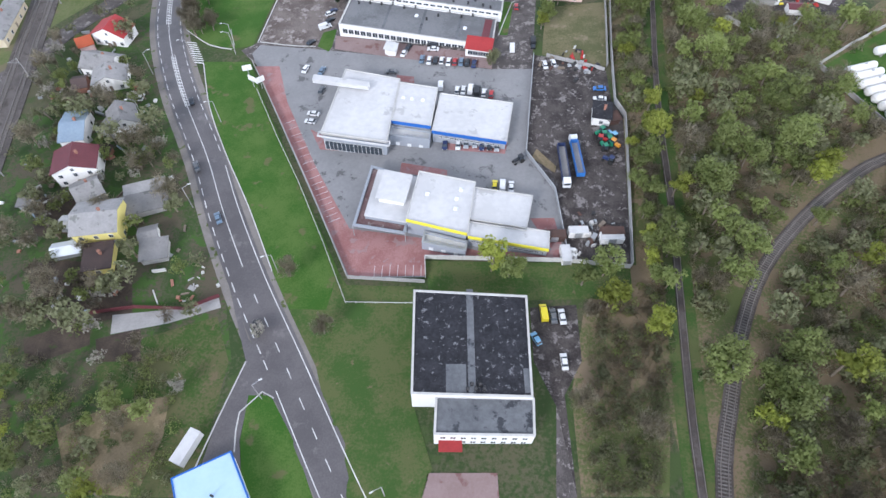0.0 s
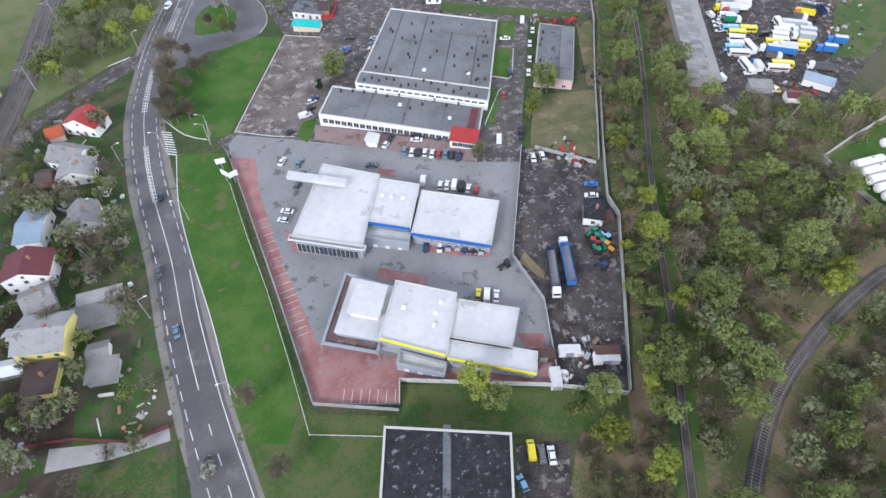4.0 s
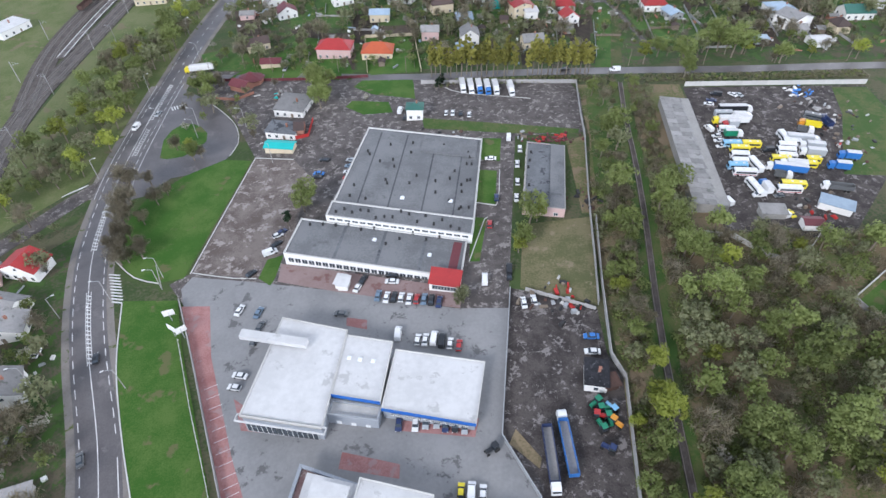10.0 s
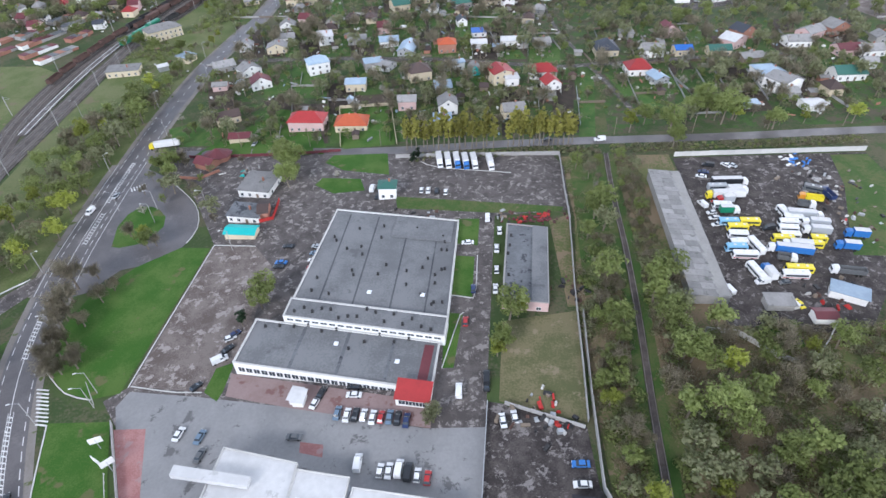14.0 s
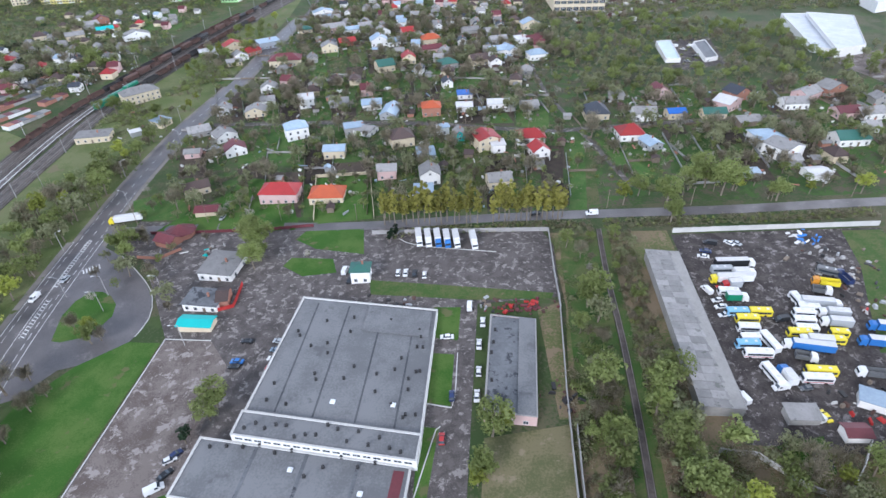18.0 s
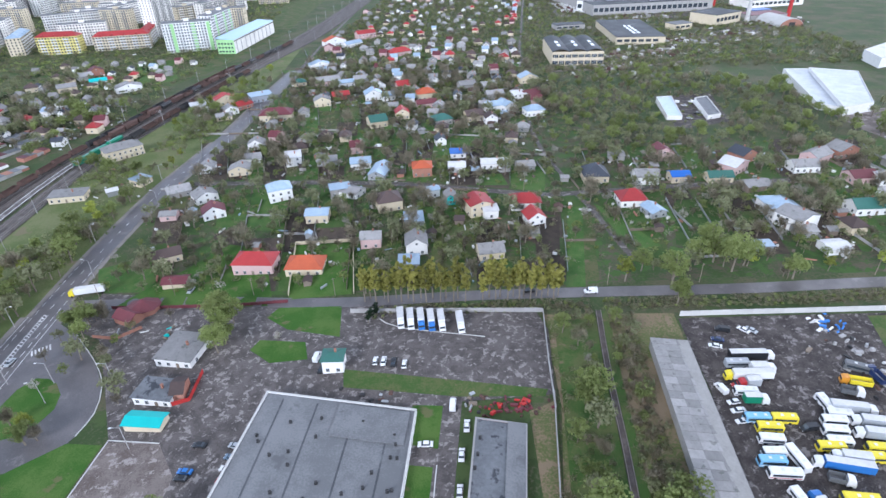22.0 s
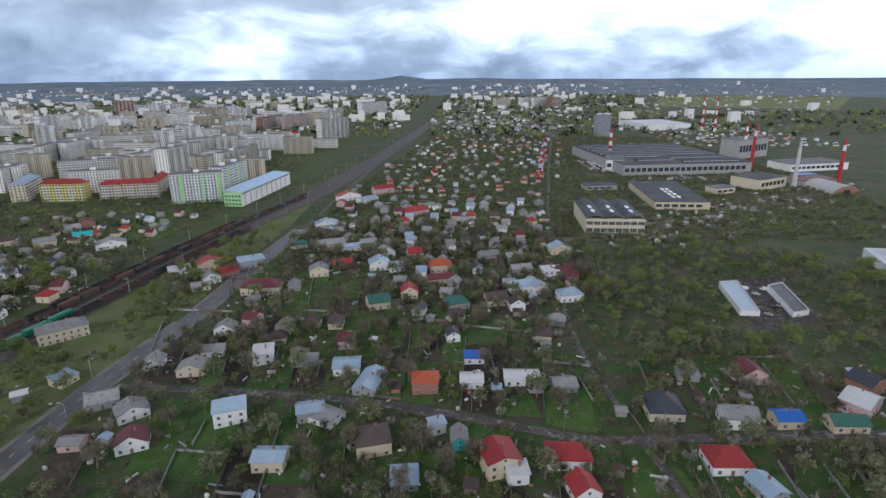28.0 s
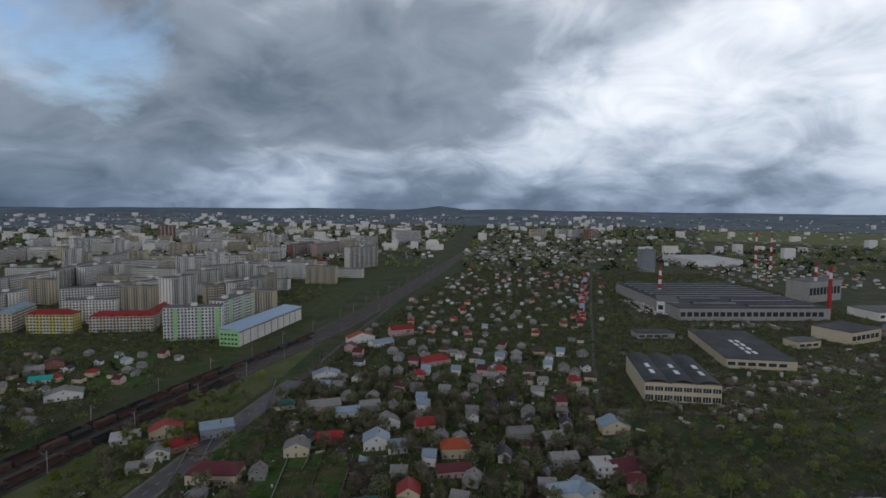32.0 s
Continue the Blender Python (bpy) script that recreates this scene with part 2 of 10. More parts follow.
M_SILVERROOF = mat("silver_roof_sheets", (0.42, 0.445, 0.48), (0.33, 0.355, 0.39), 0.5, (0.08, 0.9), 0.9, 0.0, metal=0.2, c=(0.27, 0.29, 0.32), cover=0.62)
M_ROOFGREY = mat("bitumen_roof", (0.128, 0.130, 0.135), (0.176, 0.178, 0.183), 0.85, (0.10, 1.8), 0.9, 0.01, c=(0.108, 0.110, 0.114), cover=0.66)
M_ROOFDARK = mat("tar_roof", (0.012, 0.012, 0.015), (0.030, 0.030, 0.036), 0.8, (0.42, 1.9), 0.7, 0.01, c=(0.15, 0.15, 0.16), cover=0.585, ragged=0.72)
M_ROOFPATCH = mat("patched_roof", (0.095, 0.100, 0.108), (0.150, 0.155, 0.165), 0.7, (0.16, 1.0), 0.7, 0.01, c=(0.040, 0.043, 0.050), cover=0.555, ragged=0.68)
M_ASBEST = mat("fibre_cement_sheets", (0.27, 0.26, 0.255), (0.20, 0.195, 0.19), 0.9, (0.3, 1.5), 0.6, 0.02, rnd=0.22, c=(0.15, 0.15, 0.14), cover=0.6)
M_ROOFRED = mat("red_roof_sheets", (0.33, 0.035, 0.035), (0.25, 0.03, 0.03), 0.55, (0.3, 2), 0.5, 0.01, rnd=0.15)
M_ROOFORANGE = mat("orange_roof_tiles", (0.42, 0.095, 0.04), (0.33, 0.075, 0.035), 0.7, (0.3, 2), 0.5, 0.02, rnd=0.12)
M_ROOFMAROON = mat("maroon_roof_sheets", (0.13, 0.035, 0.042), (0.10, 0.03, 0.035), 0.6, (0.3, 2), 0.5, 0.01, rnd=0.15)
M_TERRACE = mat("terrace_pavers", (0.125, 0.070, 0.068), (0.19, 0.125, 0.12), 0.8, (0.3, 2), 0.8, 0.01, c=(0.24, 0.20, 0.195), cover=0.58, ragged=0.7)
M_ROOFBROWN = mat("brown_roof_tiles", (0.085, 0.058, 0.052), (0.06, 0.045, 0.042), 0.75, (0.3, 2), 0.5, 0.02, rnd=0.2)
M_ROOFBLUE = mat("zinc_blue_roof", (0.32, 0.40, 0.48), (0.25, 0.32, 0.40), 0.4, (0.2, 1.5), 0.7, 0.0, metal=0.15, rnd=0.15)
M_ROOFSKY = mat("pale_blue_sheets", (0.42, 0.56, 0.74), (0.36, 0.50, 0.68), 0.4, (0.2, 1.2), 0.5)
M_BLUE = mat("blue_paint", (0.025, 0.12, 0.42), (0.02, 0.10, 0.36), 0.45, (0.5, 3), 0.4)
M_ROOFTEAL = mat("teal_sheets", (0.03, 0.42, 0.40), (0.025, 0.36, 0.35), 0.5, (0.3, 2), 0.4)
M_ROOFGREEN = mat("green_roof_sheets", (0.045, 0.13, 0.105), (0.035, 0.105, 0.085), 0.55, (0.3, 2), 0.4, rnd=0.1)
M_ROOFSLATE = mat("dark_slate", (0.05, 0.055, 0.07), (0.035, 0.04, 0.05), 0.6, (0.3, 2), 0.5, rnd=0.15)
M_WHITE = mat("white_render", (0.76, 0.75, 0.73), (0.66, 0.65, 0.63), 0.8, (0.2, 1.5), 0.5, rnd=0.06)
M_CREAM = mat("cream_render", (0.58, 0.50, 0.36), (0.50, 0.43, 0.31), 0.8, (0.2, 1.5), 0.5, rnd=0.1)
M_PINK = mat("pink_render", (0.56, 0.40, 0.38), (0.48, 0.34, 0.32), 0.8, (0.2, 1.5), 0.5, rnd=0.1)
M_YELLOW = mat("yellow_render", (0.66, 0.58, 0.20), (0.58, 0.50, 0.17), 0.8, (0.2, 1.5), 0.4)
M_BRICK = mat("brick_wall", (0.34, 0.17, 0.12), (0.25, 0.12, 0.09), 0.9, (0.3, 4), 0.5, 0.01, rnd=0.12)
M_GREYWALL = mat("grey_render", (0.34, 0.33, 0.31), (0.26, 0.25, 0.24), 0.9, (0.2, 1.5), 0.6, rnd=0.15)
M_PANEL = mat("concrete_panels", (0.72, 0.69, 0.64), (0.58, 0.55, 0.51), 0.9, (0.06, 0.5), 0.7, rnd=0.22)
M_STEELPANEL = mat("grey_cladding", (0.34, 0.365, 0.40), (0.29, 0.31, 0.345), 0.5, (0.2, 1.5), 0.4, metal=0.1)
M_LIME = mat("lime_paint", (0.36, 0.60, 0.28), (0.31, 0.52, 0.24), 0.6, (0.2, 1.5), 0.4)
M_YSTRIPE = mat("yellow_fascia", (0.72, 0.66, 0.05), (0.66, 0.58, 0.05), 0.5, (0.3, 2), 0.3)
M_REDPAINT = mat("red_paint", (0.42, 0.035, 0.03), (0.33, 0.03, 0.028), 0.6, (0.4, 2), 0.5, rnd=0.1)
M_GLASS = mat("window_glass", (0.035, 0.045, 0.055), (0.05, 0.06, 0.075), 0.12, (0.5, 3), 0.4, spec=0.6)
M_FRAME = mat("window_frame", (0.62, 0.62, 0.61), (0.55, 0.55, 0.54), 0.6, (0.5, 3), 0.3)
M_SKYLIGHT = mat("skylight_plastic", (0.72, 0.75, 0.78), (0.64, 0.67, 0.7), 0.35, (0.5, 3), 0.3)
M_DARK = mat("dark_metal", (0.035, 0.035, 0.038), (0.055, 0.053, 0.053), 0.6, (0.5, 3), 0.4, metal=0.3)
M_RUST = mat("rusty_steel", (0.105, 0.058, 0.046), (0.065, 0.043, 0.037), 0.85, (0.4, 2.5), 0.6, 0.01, rnd=0.2)
M_GALV = mat("galvanised_steel", (0.42, 0.43, 0.44), (0.34, 0.35, 0.36), 0.5, (0.5, 3), 0.4, metal=0.4)
M_WOOD = mat("grey_wood", (0.22, 0.18, 0.14), (0.15, 0.12, 0.095), 0.9, (0.4, 3), 0.6, rnd=0.2)
M_BALLAST = mat("ballast", (0.062, 0.052, 0.048), (0.110, 0.095, 0.086), 0.95, (0.3, 2.8), 0.9, 0.05, c=(0.075, 0.06, 0.052), cover=0.55)
M_TRACKBED = mat("grey_ballast", (0.078, 0.068, 0.063), (0.122, 0.108, 0.100), 0.9, (0.15, 2.2), 0.9, 0.05, c=(0.060, 0.050, 0.045), cover=0.55, ragged=0.7)
M_ROOFCOAL = mat("dark_felt_roof", (0.058, 0.062, 0.068), (0.088, 0.092, 0.099), 0.85, (0.05, 0.8), 0.9, 0.01, c=(0.12, 0.125, 0.13), cover=0.6)
M_RAIL = mat("rail_steel", (0.30, 0.27, 0.25), (0.22, 0.18, 0.15), 0.4, (0.4, 2), 0.4, metal=0.7)
M_SLEEPER = mat("sleeper_concrete", (0.20, 0.185, 0.17), (0.14, 0.125, 0.115), 0.9, (0.5, 3), 0.5)
M_BARK = mat("bark", (0.210, 0.178, 0.140), (0.140, 0.116, 0.090), 0.95, (0.6, 4), 0.6, 0.03)
M_RUBBER = mat("rubber", (0.018, 0.018, 0.018), (0.028, 0.027, 0.026), 0.85, (1, 6), 0.4)
M_SOLARBLUE = mat("tarpaulin_blue", (0.05, 0.20, 0.55), (0.04, 0.16, 0.46), 0.6, (0.3, 2), 0.5)


def leaf_mat(name, a, b, c, through_=0.4):
    """Foliage; part of the light goes through the leaf."""
    m = mat(name, a, b, 0.7, (0.25, 1.8), 0.8, 0.0, rnd=0.3, c=c, cover=0.56, spec=0.2)
    n, l = m.node_tree.nodes, m.node_tree.links
    bs = n["Principled BSDF"]
    tr = n.new("ShaderNodeBsdfTranslucent")
    l.new(bs.inputs["Base Color"].links[0].from_socket, tr.inputs["Color"])
    mx = n.new("ShaderNodeMixShader")
    mx.inputs[0].default_value = through_
    l.new(bs.outputs[0], mx.inputs[1])
    l.new(tr.outputs[0], mx.inputs[2])
    l.new(mx.outputs[0], n["Material Output"].inputs["Surface"])
    return m


M_LEAF = leaf_mat("spring_leaves", (0.190, 0.232, 0.072), (0.255, 0.290, 0.110), (0.150, 0.182, 0.056), 0.5)
M_LEAFB = leaf_mat("fresh_leaves", (0.255, 0.290, 0.050), (0.310, 0.338, 0.080), (0.205, 0.235, 0.044), 0.5)
M_LEAFD = leaf_mat("dull_leaves", (0.190, 0.204, 0.106), (0.258, 0.264, 0.152), (0.150, 0.158, 0.082), 0.5)
M_TWIG = leaf_mat("budding_twigs", (0.275, 0.238, 0.168), (0.335, 0.296, 0.215), (0.225, 0.205, 0.125), 0.45)
M_BLOSSOM = leaf_mat("white_blossom", (0.46, 0.43, 0.38), (0.34, 0.32, 0.26), (0.19, 0.20, 0.12))
M_POPLAR = leaf_mat("poplar_leaves", (0.285, 0.275, 0.066), (0.345, 0.325, 0.090), (0.225, 0.225, 0.056), 0.5)
M_NEEDLE = leaf_mat("needles", (0.022, 0.042, 0.022), (0.035, 0.055, 0.028), (0.016, 0.03, 0.018))


# ---- mesh helpers ----
class Shape:
    """Collects faces and makes one mesh."""

    def __init__(self):
        self.v, self.f = [], []

    def face(self, pts):
        k = len(self.v)
        self.v.extend(tuple(p) for p in pts)
        self.f.append(tuple(range(k, k + len(pts))))

    def prism(self, poly, z0, z1, top=None):
        """An upright body over a plan outline; top: the outline at the top, z0 and z1 numbers or lists."""
        n, k = len(poly), len(self.v)
        top = top or poly
        a = z0 if isinstance(z0, (list, tuple)) else [z0] * n
        b = z1 if isinstance(z1, (list, tuple)) else [z1] * n
        self.v.extend((p[0], p[1], z) for p, z in zip(poly, a))
        self.v.extend((p[0], p[1], z) for p, z in zip(top, b))
        self.f.append(tuple(range(k + n - 1, k - 1, -1)))
        self.f.append(tuple(range(k + n, k + 2 * n)))
        for i in range(n):
            j = (i + 1) % n
            self.f.append((k + i, k + j, k + n + j, k + n + i))
        return self

    def box(self, x, y, z, sx, sy, sz, rot=0.0, taper=0.0):
        """A box centred over x, y that stands on z."""
        c, s = math.cos(rot), math.sin(rot)

        def out(k):
            return [(x + u * k * c - w * k * s, y + u * k * s + w * k * c) for u, w in ((-sx / 2, -sy / 2), (sx / 2, -sy / 2), (sx / 2, sy / 2), (-sx / 2, sy / 2))]

        return self.prism(out(1), z, z + sz, out(1 - taper))

    def tube(self, p, q, r0, r1=None, n=6):
        p, q = Vector(p), Vector(q)
        d = (q - p).normalized()
        e = d.orthogonal().normalized()
        g = d.cross(e)
        k = len(self.v)
        for c, r in ((p, r0), (q, r0 if r1 is None else r1)):
            for i in range(n):
                a = 2 * math.pi * i / n
                self.v.append(tuple(c + (e * math.cos(a) + g * math.sin(a)) * r))
        for i in range(n):
            j = (i + 1) % n
            self.f.append((k + i, k + j, k + n + j, k + n + i))
        self.f.append(tuple(range(k + n - 1, k - 1, -1)))
        self.f.append(tuple(range(k + n, k + 2 * n)))
        return self

    def mesh(self, name, smooth=False):
        me = bpy.data.meshes.new(name)
        me.from_pydata(self.v, [], self.f)
        if smooth:
            me.polygons.foreach_set("use_smooth", [True] * len(me.polygons))
        me.update()
        return me


def part(name, shape, material, parent=None, label="", at=None, kind=""):
    """One mesh object, under parent if there is one. shape: a Shape or a mesh to be shared."""
    me = shape if isinstance(shape, bpy.types.Mesh) else shape.mesh(name)
    if not me.materials:
        me.materials.append(material)
    ob = new(name, me)
    if at:
        ob.matrix_basis = at
    if parent:
        ob.parent = parent
    return tagged(ob, label, kind=kind)


def thing(name, x, y, z, rot, label, category, group=""):
    ob = new(name)
    ob.empty_display_size = 0.5
    ob.matrix_basis = pose(x, y, z, 0, 0, math.degrees(rot))
    return tagged(ob, label, category, group)


def spline(pts, step=6.0):
    """A smooth line through the points, with a point about every step metres."""
    p = [Vector((*q[:2], 0)) for q in pts]
    p = [2 * p[0] - p[1], *p, 2 * p[-1] - p[-2]]
    out = []
    for i in range(1, len(p) - 2):
        n = max(1, int((p[i + 1] - p[i]).length / step))
        for k in range(n):
            t = k / n
            a, b, c, d = p[i - 1], p[i], p[i + 1], p[i + 2]
            q = 0.5 * ((2 * b) + (c - a) * t + (2 * a - 5 * b + 4 * c - d) * t * t + (3 * b - a - 3 * c + d) * t ** 3)
            out.append((q.x, q.y))
    out.append((p[-2].x, p[-2].y))
    return out


def normals(line):
    res = []
    for i in range(len(line)):
        a, b = line[max(0, i - 1)], line[min(len(line) - 1, i + 1)]
        d = Vector((b[0] - a[0], b[1] - a[1])).normalized()
        res.append((-d.y, d.x))
    return res


def ribbon(sh, line, left, right, up, thick=0.0):
    """A strip along a line between two offsets to its left (positive) and right, laid on the ground."""
    nn, k = normals(line), len(sh.v)
    rows = [(left, 0), (right, 0)] if not thick else [(left, -thick), (left, 0), (right, 0), (right, -thick)]
    for (x, y), (u, w) in zip(line, nn):
        for o, dz in rows:
            px, py = x + u * o, y + w * o
            sh.v.append((px, py, gz(px, py) + up + dz))
    m = len(rows)
    for i in range(len(line) - 1):
        for j in range(m - 1):
            a = k + i * m + j
            sh.f.append((a, a + 1, a + m + 1, a + m))
    if thick:
        sh.f.append((k, k + 1, k + 2, k + 3))
        e = k + (len(line) - 1) * m
        sh.f.append((e + 3, e + 2, e + 1, e))
    return sh


def sheet(name, poly, up, material, label, category="ground", cell=10.0, kind="structure", parent=None):
    """A flat area of the ground inside an outline, draped over its slope."""
    bm = bmesh.new()
    bm.faces.new([bm.verts.new((x, y, 0)) for x, y in poly])
    xs, ys = [p[0] for p in poly], [p[1] for p in poly]
    for axis, lo, hi in ((0, min(xs), max(xs)), (1, min(ys), max(ys))):
        v = math.ceil(lo / cell) * cell
        while v < hi:
            co, no = [0, 0, 0], [0, 0, 0]
            co[axis], no[axis] = v, 1
            bmesh.ops.bisect_plane(bm, geom=bm.verts[:] + bm.edges[:] + bm.faces[:], plane_co=co, plane_no=no)
            v += cell
    bmesh.ops.triangulate(bm, faces=bm.faces[:])
    bmesh.ops.recalc_face_normals(bm, faces=bm.faces[:])
    for v in bm.verts:
        v.co.z = gz(v.co.x, v.co.y) + up
    if bm.faces and sum(f.normal.z for f in bm.faces) < 0:
        bmesh.ops.reverse_faces(bm, faces=bm.faces[:])
    me = bpy.data.meshes.new(name)
    bm.to_mesh(me)
    bm.free()
    me.materials.append(material)
    ob = new(name, me)
    if parent:
        ob.parent = parent
        return ob
    return tagged(ob, label, category, kind=kind)


def rect(a, b, depth):
    """The four corners of a plan rectangle from its front corners a, b, reaching depth metres to the left of the way a to b."""
    d = Vector((b[0] - a[0], b[1] - a[1])).normalized()
    n = Vector((-d.y, d.x)) * depth
    return [tuple(a), tuple(b), (b[0] + n.x, b[1] + n.y), (a[0] + n.x, a[1] + n.y)]


# ---- the ground, one sheet to the horizon ----
def ground():
    near = lambda lo, hi: list(range(lo, hi + 1, 10))
    far = [-5000, -3600, -2600, -1900, -1400, -1100, -900, -760, -650, -570]
    xs = far + near(-520, 620) + [680, 760, 880, 1050, 1300, 1700, 2300, 3200, 4200, 5200]
    ys = [-1500, -900, -500, -300, -200] + near(-150, 900) + [960, 1040, 1150, 1300, 1500, 1800, 2200, 2800, 3500, 4300, 5200]
    v = [(x, y, gz(x, y)) for y in ys for x in xs]
    n = len(xs)
    f = [(j * n + i, j * n + i + 1, (j + 1) * n + i + 1, (j + 1) * n + i) for j in range(len(ys) - 1) for i in range(n - 1)]
    me = bpy.data.meshes.new("ground")
    me.from_pydata(v, [], f)
    me.materials.append(M_GROUND)
    tagged(new("ground", me), "rough green and brown grassland sloping gently", "ground", kind="structure")


ground()

# ---- roads ----
MAIN_ROAD = spline([(38, -75), (14, -35), (-6, 1), (-20.4, 25), (-36, 52.6), (-48, 73.5), (-60, 97), (-70, 119), (-84.2, 146), (-93.5, 167), (-99.8, 185), (-104.5, 207), (-108.2, 232),
                    (-110.8, 270), (-112, 300), (-112.8, 330), (-112, 362), (-109.3, 400), (-103.4, 437), (-96.8, 478), (-92, 535), (-87.5, 600), (-84, 640)])
FAR_LANE = spline([(-82, 640), (-79, 760), (-72, 900), (-52, 1300)])
CROSS_ROAD = spline([(-108, 300), (-54, 296), (-3, 288.3), (49.5, 285.5), (89.3, 282.4), (140, 279), (195, 278.3), (270, 276), (420, 272)])
SIDE_ROAD = spline([(-240, 20), (-195, 92), (-160, 140), (-148.5, 157), (-142, 168), (-136, 182), (-127, 196.5), (-118, 212), (-108, 225)])
LANE = spline([(-100.4, 406.0), (-68.7, 402.1), (-41.8, 398.5), (-13.1, 393.2), (18.6, 385.7), (45.8, 376.1), (70.5, 366.8), (88.1, 361.1), (104.6, 361.1), (132.1, 361.4)] + [(200, 362), (320, 358)])
LANE_B = spline([(-84, 560), (-40, 556), (10, 548), (60, 540), (100, 536)])
LANE_C = spline([(90, 530), (98, 566), (117, 640), (123, 692), (139, 790), (154, 886), (178, 1033), (201, 1161), (230, 1343), (250, 1480)])
LANE_D = spline([(102, 540), (97, 470), (96, 420), (100, 380)])


def lane_x(y):
    """The x of the long garden lane beside the factory."""
    for a, b in zip(LANE_C, LANE_C[1:]):
        if a[1] <= y <= b[1]:
            return a[0] + (b[0] - a[0]) * (y - a[1]) / (b[1] - a[1])
    return 90 if y < 530 else 250


def west_x(y):
    """The western edge of the gardens beyond the road."""
    return -80 if y < 740 else -80 + (y - 740) * 0.13


def road(name, line, half, material, label, up=0.10):
    sh = Shape()
    ribbon(sh, line, half, -half, up, 0.1)
    return tagged(part(name, sh, material), label, "road", kind="structure")


road("road_verge", MAIN_ROAD, 7.0, M_VERGE, "gravelly grey road shoulder", 0.05)
main_road = road("main_road", MAIN_ROAD, 5.0, M_ASPHALT, "dark two-lane asphalt road with white markings")
WIDE = [p for p in MAIN_ROAD if 212 < p[1] < 296]
road("road_verge", WIDE, 9.0, M_VERGE, "gravelly grey road shoulder", 0.055)
road("road_widening", WIDE, 6.7, M_ASPHALT, "widened asphalt of the road beside the loop", 0.096)
road("cross_road", CROSS_ROAD, 2.9, M_ASPHALT, "grey asphalt side street behind the yards")
road("side_road", SIDE_ROAD, 3.8, M_OLDASPHALT, "grey asphalt road towards the railway crossing", 0.08)
road("garden_lane", FAR_LANE, 1.6, M_OLDASPHALT, "narrow lane between gardens and railway", 0.06)
for ln in (LANE, LANE_B):
    road("garden_lane", ln, 2.2, M_OLDASPHALT, "narrow worn lane between gardens", 0.06)
road("garden_lane", spline([(101.7, 358.7), (104.6, 342.7), (107.5, 316.0), (110.2, 300.6)]), 1.2, M_OLDASPHALT, "narrow worn lane between gardens", 0.06)
for ln in (LANE_C, LANE_D):
    road("garden_lane", ln, 1.1, M_OLDASPHALT, "narrow dusty lane between gardens", 0.06)


def stripe(line, off, width, dash=0.0, gap=0.0, start=0, stop=None, up=0.116):
    """Painted line at an offset; with dash and gap in metres it is broken."""
    sub = line[start:stop]
    sh = Shape()
    if not dash:
        ribbon(sh, sub, off + width / 2, off - width / 2, up)
        return sh
    fine = []
    for a, b in zip(sub, sub[1:]):
        n = max(1, round(math.dist(a, b)))
        fine += [(a[0] + (b[0] - a[0]) * k / n, a[1] + (b[1] - a[1]) * k / n) for k in range(n)]
    i = 0
    while i + dash < len(fine):
        ribbon(sh, fine[i:i + int(dash) + 1], off + width / 2, off - width / 2, up)
        i += int(dash + gap)
    return sh


part("edge_line", stripe(MAIN_ROAD, 4.1, 0.22, stop=22), M_MARK, main_road)
part("edge_line", stripe(MAIN_ROAD, 4.1, 0.22, 3, 2, start=22, stop=70), M_MARK, main_road)
part("edge_line", stripe(MAIN_ROAD, -4.1, 0.22, stop=34), M_MARK, main_road)
part("edge_line", stripe(MAIN_ROAD, -4.1, 0.22, 3, 2, start=34, stop=70), M_MARK, main_road)
part("centre_line", stripe(MAIN_ROAD, 0.0, 0.22, 3, 5, stop=27), M_MARK, main_road)
part("centre_line", stripe(MAIN_ROAD, 0.1, 0.22, start=27, stop=60), M_MARK, main_road)
part("centre_line", stripe(MAIN_ROAD, 0.0, 0.22, 3, 5, start=60, stop=150), M_MARK, main_road)


def hatch(line, i0, i1, o0, o1, up=0.118):
    """A painted island of slanting bars inside its outline."""
    sh = Shape()
    for i in range(i0, i1):
        a, b = Vector(line[i]), Vector(line[i + 1])
        n = Vector(normals(line)[i])
        k = 0.0
        ln = (b - a).length
        while k < ln - 0.9:
            p = a + (b - a) * (k / ln)
            q = a + (b - a) * ((k + 0.45) / ln)
            s = (b - a).normalized() * 0.9
            pts = [p + n * o0, q + n * o0, q + n * o1 + s, p + n * o1 + s]
            sh.face([(v.x, v.y, gz(v.x, v.y) + up) for v in pts])
            k += 1.6
    for o in (o0, o1):
        ribbon(sh, line[i0:i1 + 1], o + 0.09, o - 0.09, up)
    return sh


def near_index(line, y):
    return min(range(len(line)), key=lambda i: abs(line[i][1] - y))


for y0, y1, o0, o1 in ((139, 166, -0.7, 0.6), (182, 213, -0.7, 0.9), (238, 257, -2.5, -0.9), (265, 292, -1.3, 0.3)):
    part("hatched_island", hatch(MAIN_ROAD, near_index(MAIN_ROAD, y0), near_index(MAIN_ROAD, y1), o0, o1), M_MARK, main_road)
for o in (6.0, -6.0):
    part("edge_line", stripe(WIDE, o, 0.22), M_MARK, main_road)
sh = Shape()
for k in range(10):
    p = (-82.9 - k * 0.62, 162.6 + k * 1.25)
    sh.box(p[0], p[1], gz(*p) + 0.1, 3.6, 0.5, 0.02, radians(-8))
part("zebra_crossing", sh, M_MARK, main_road)
sh = Shape()
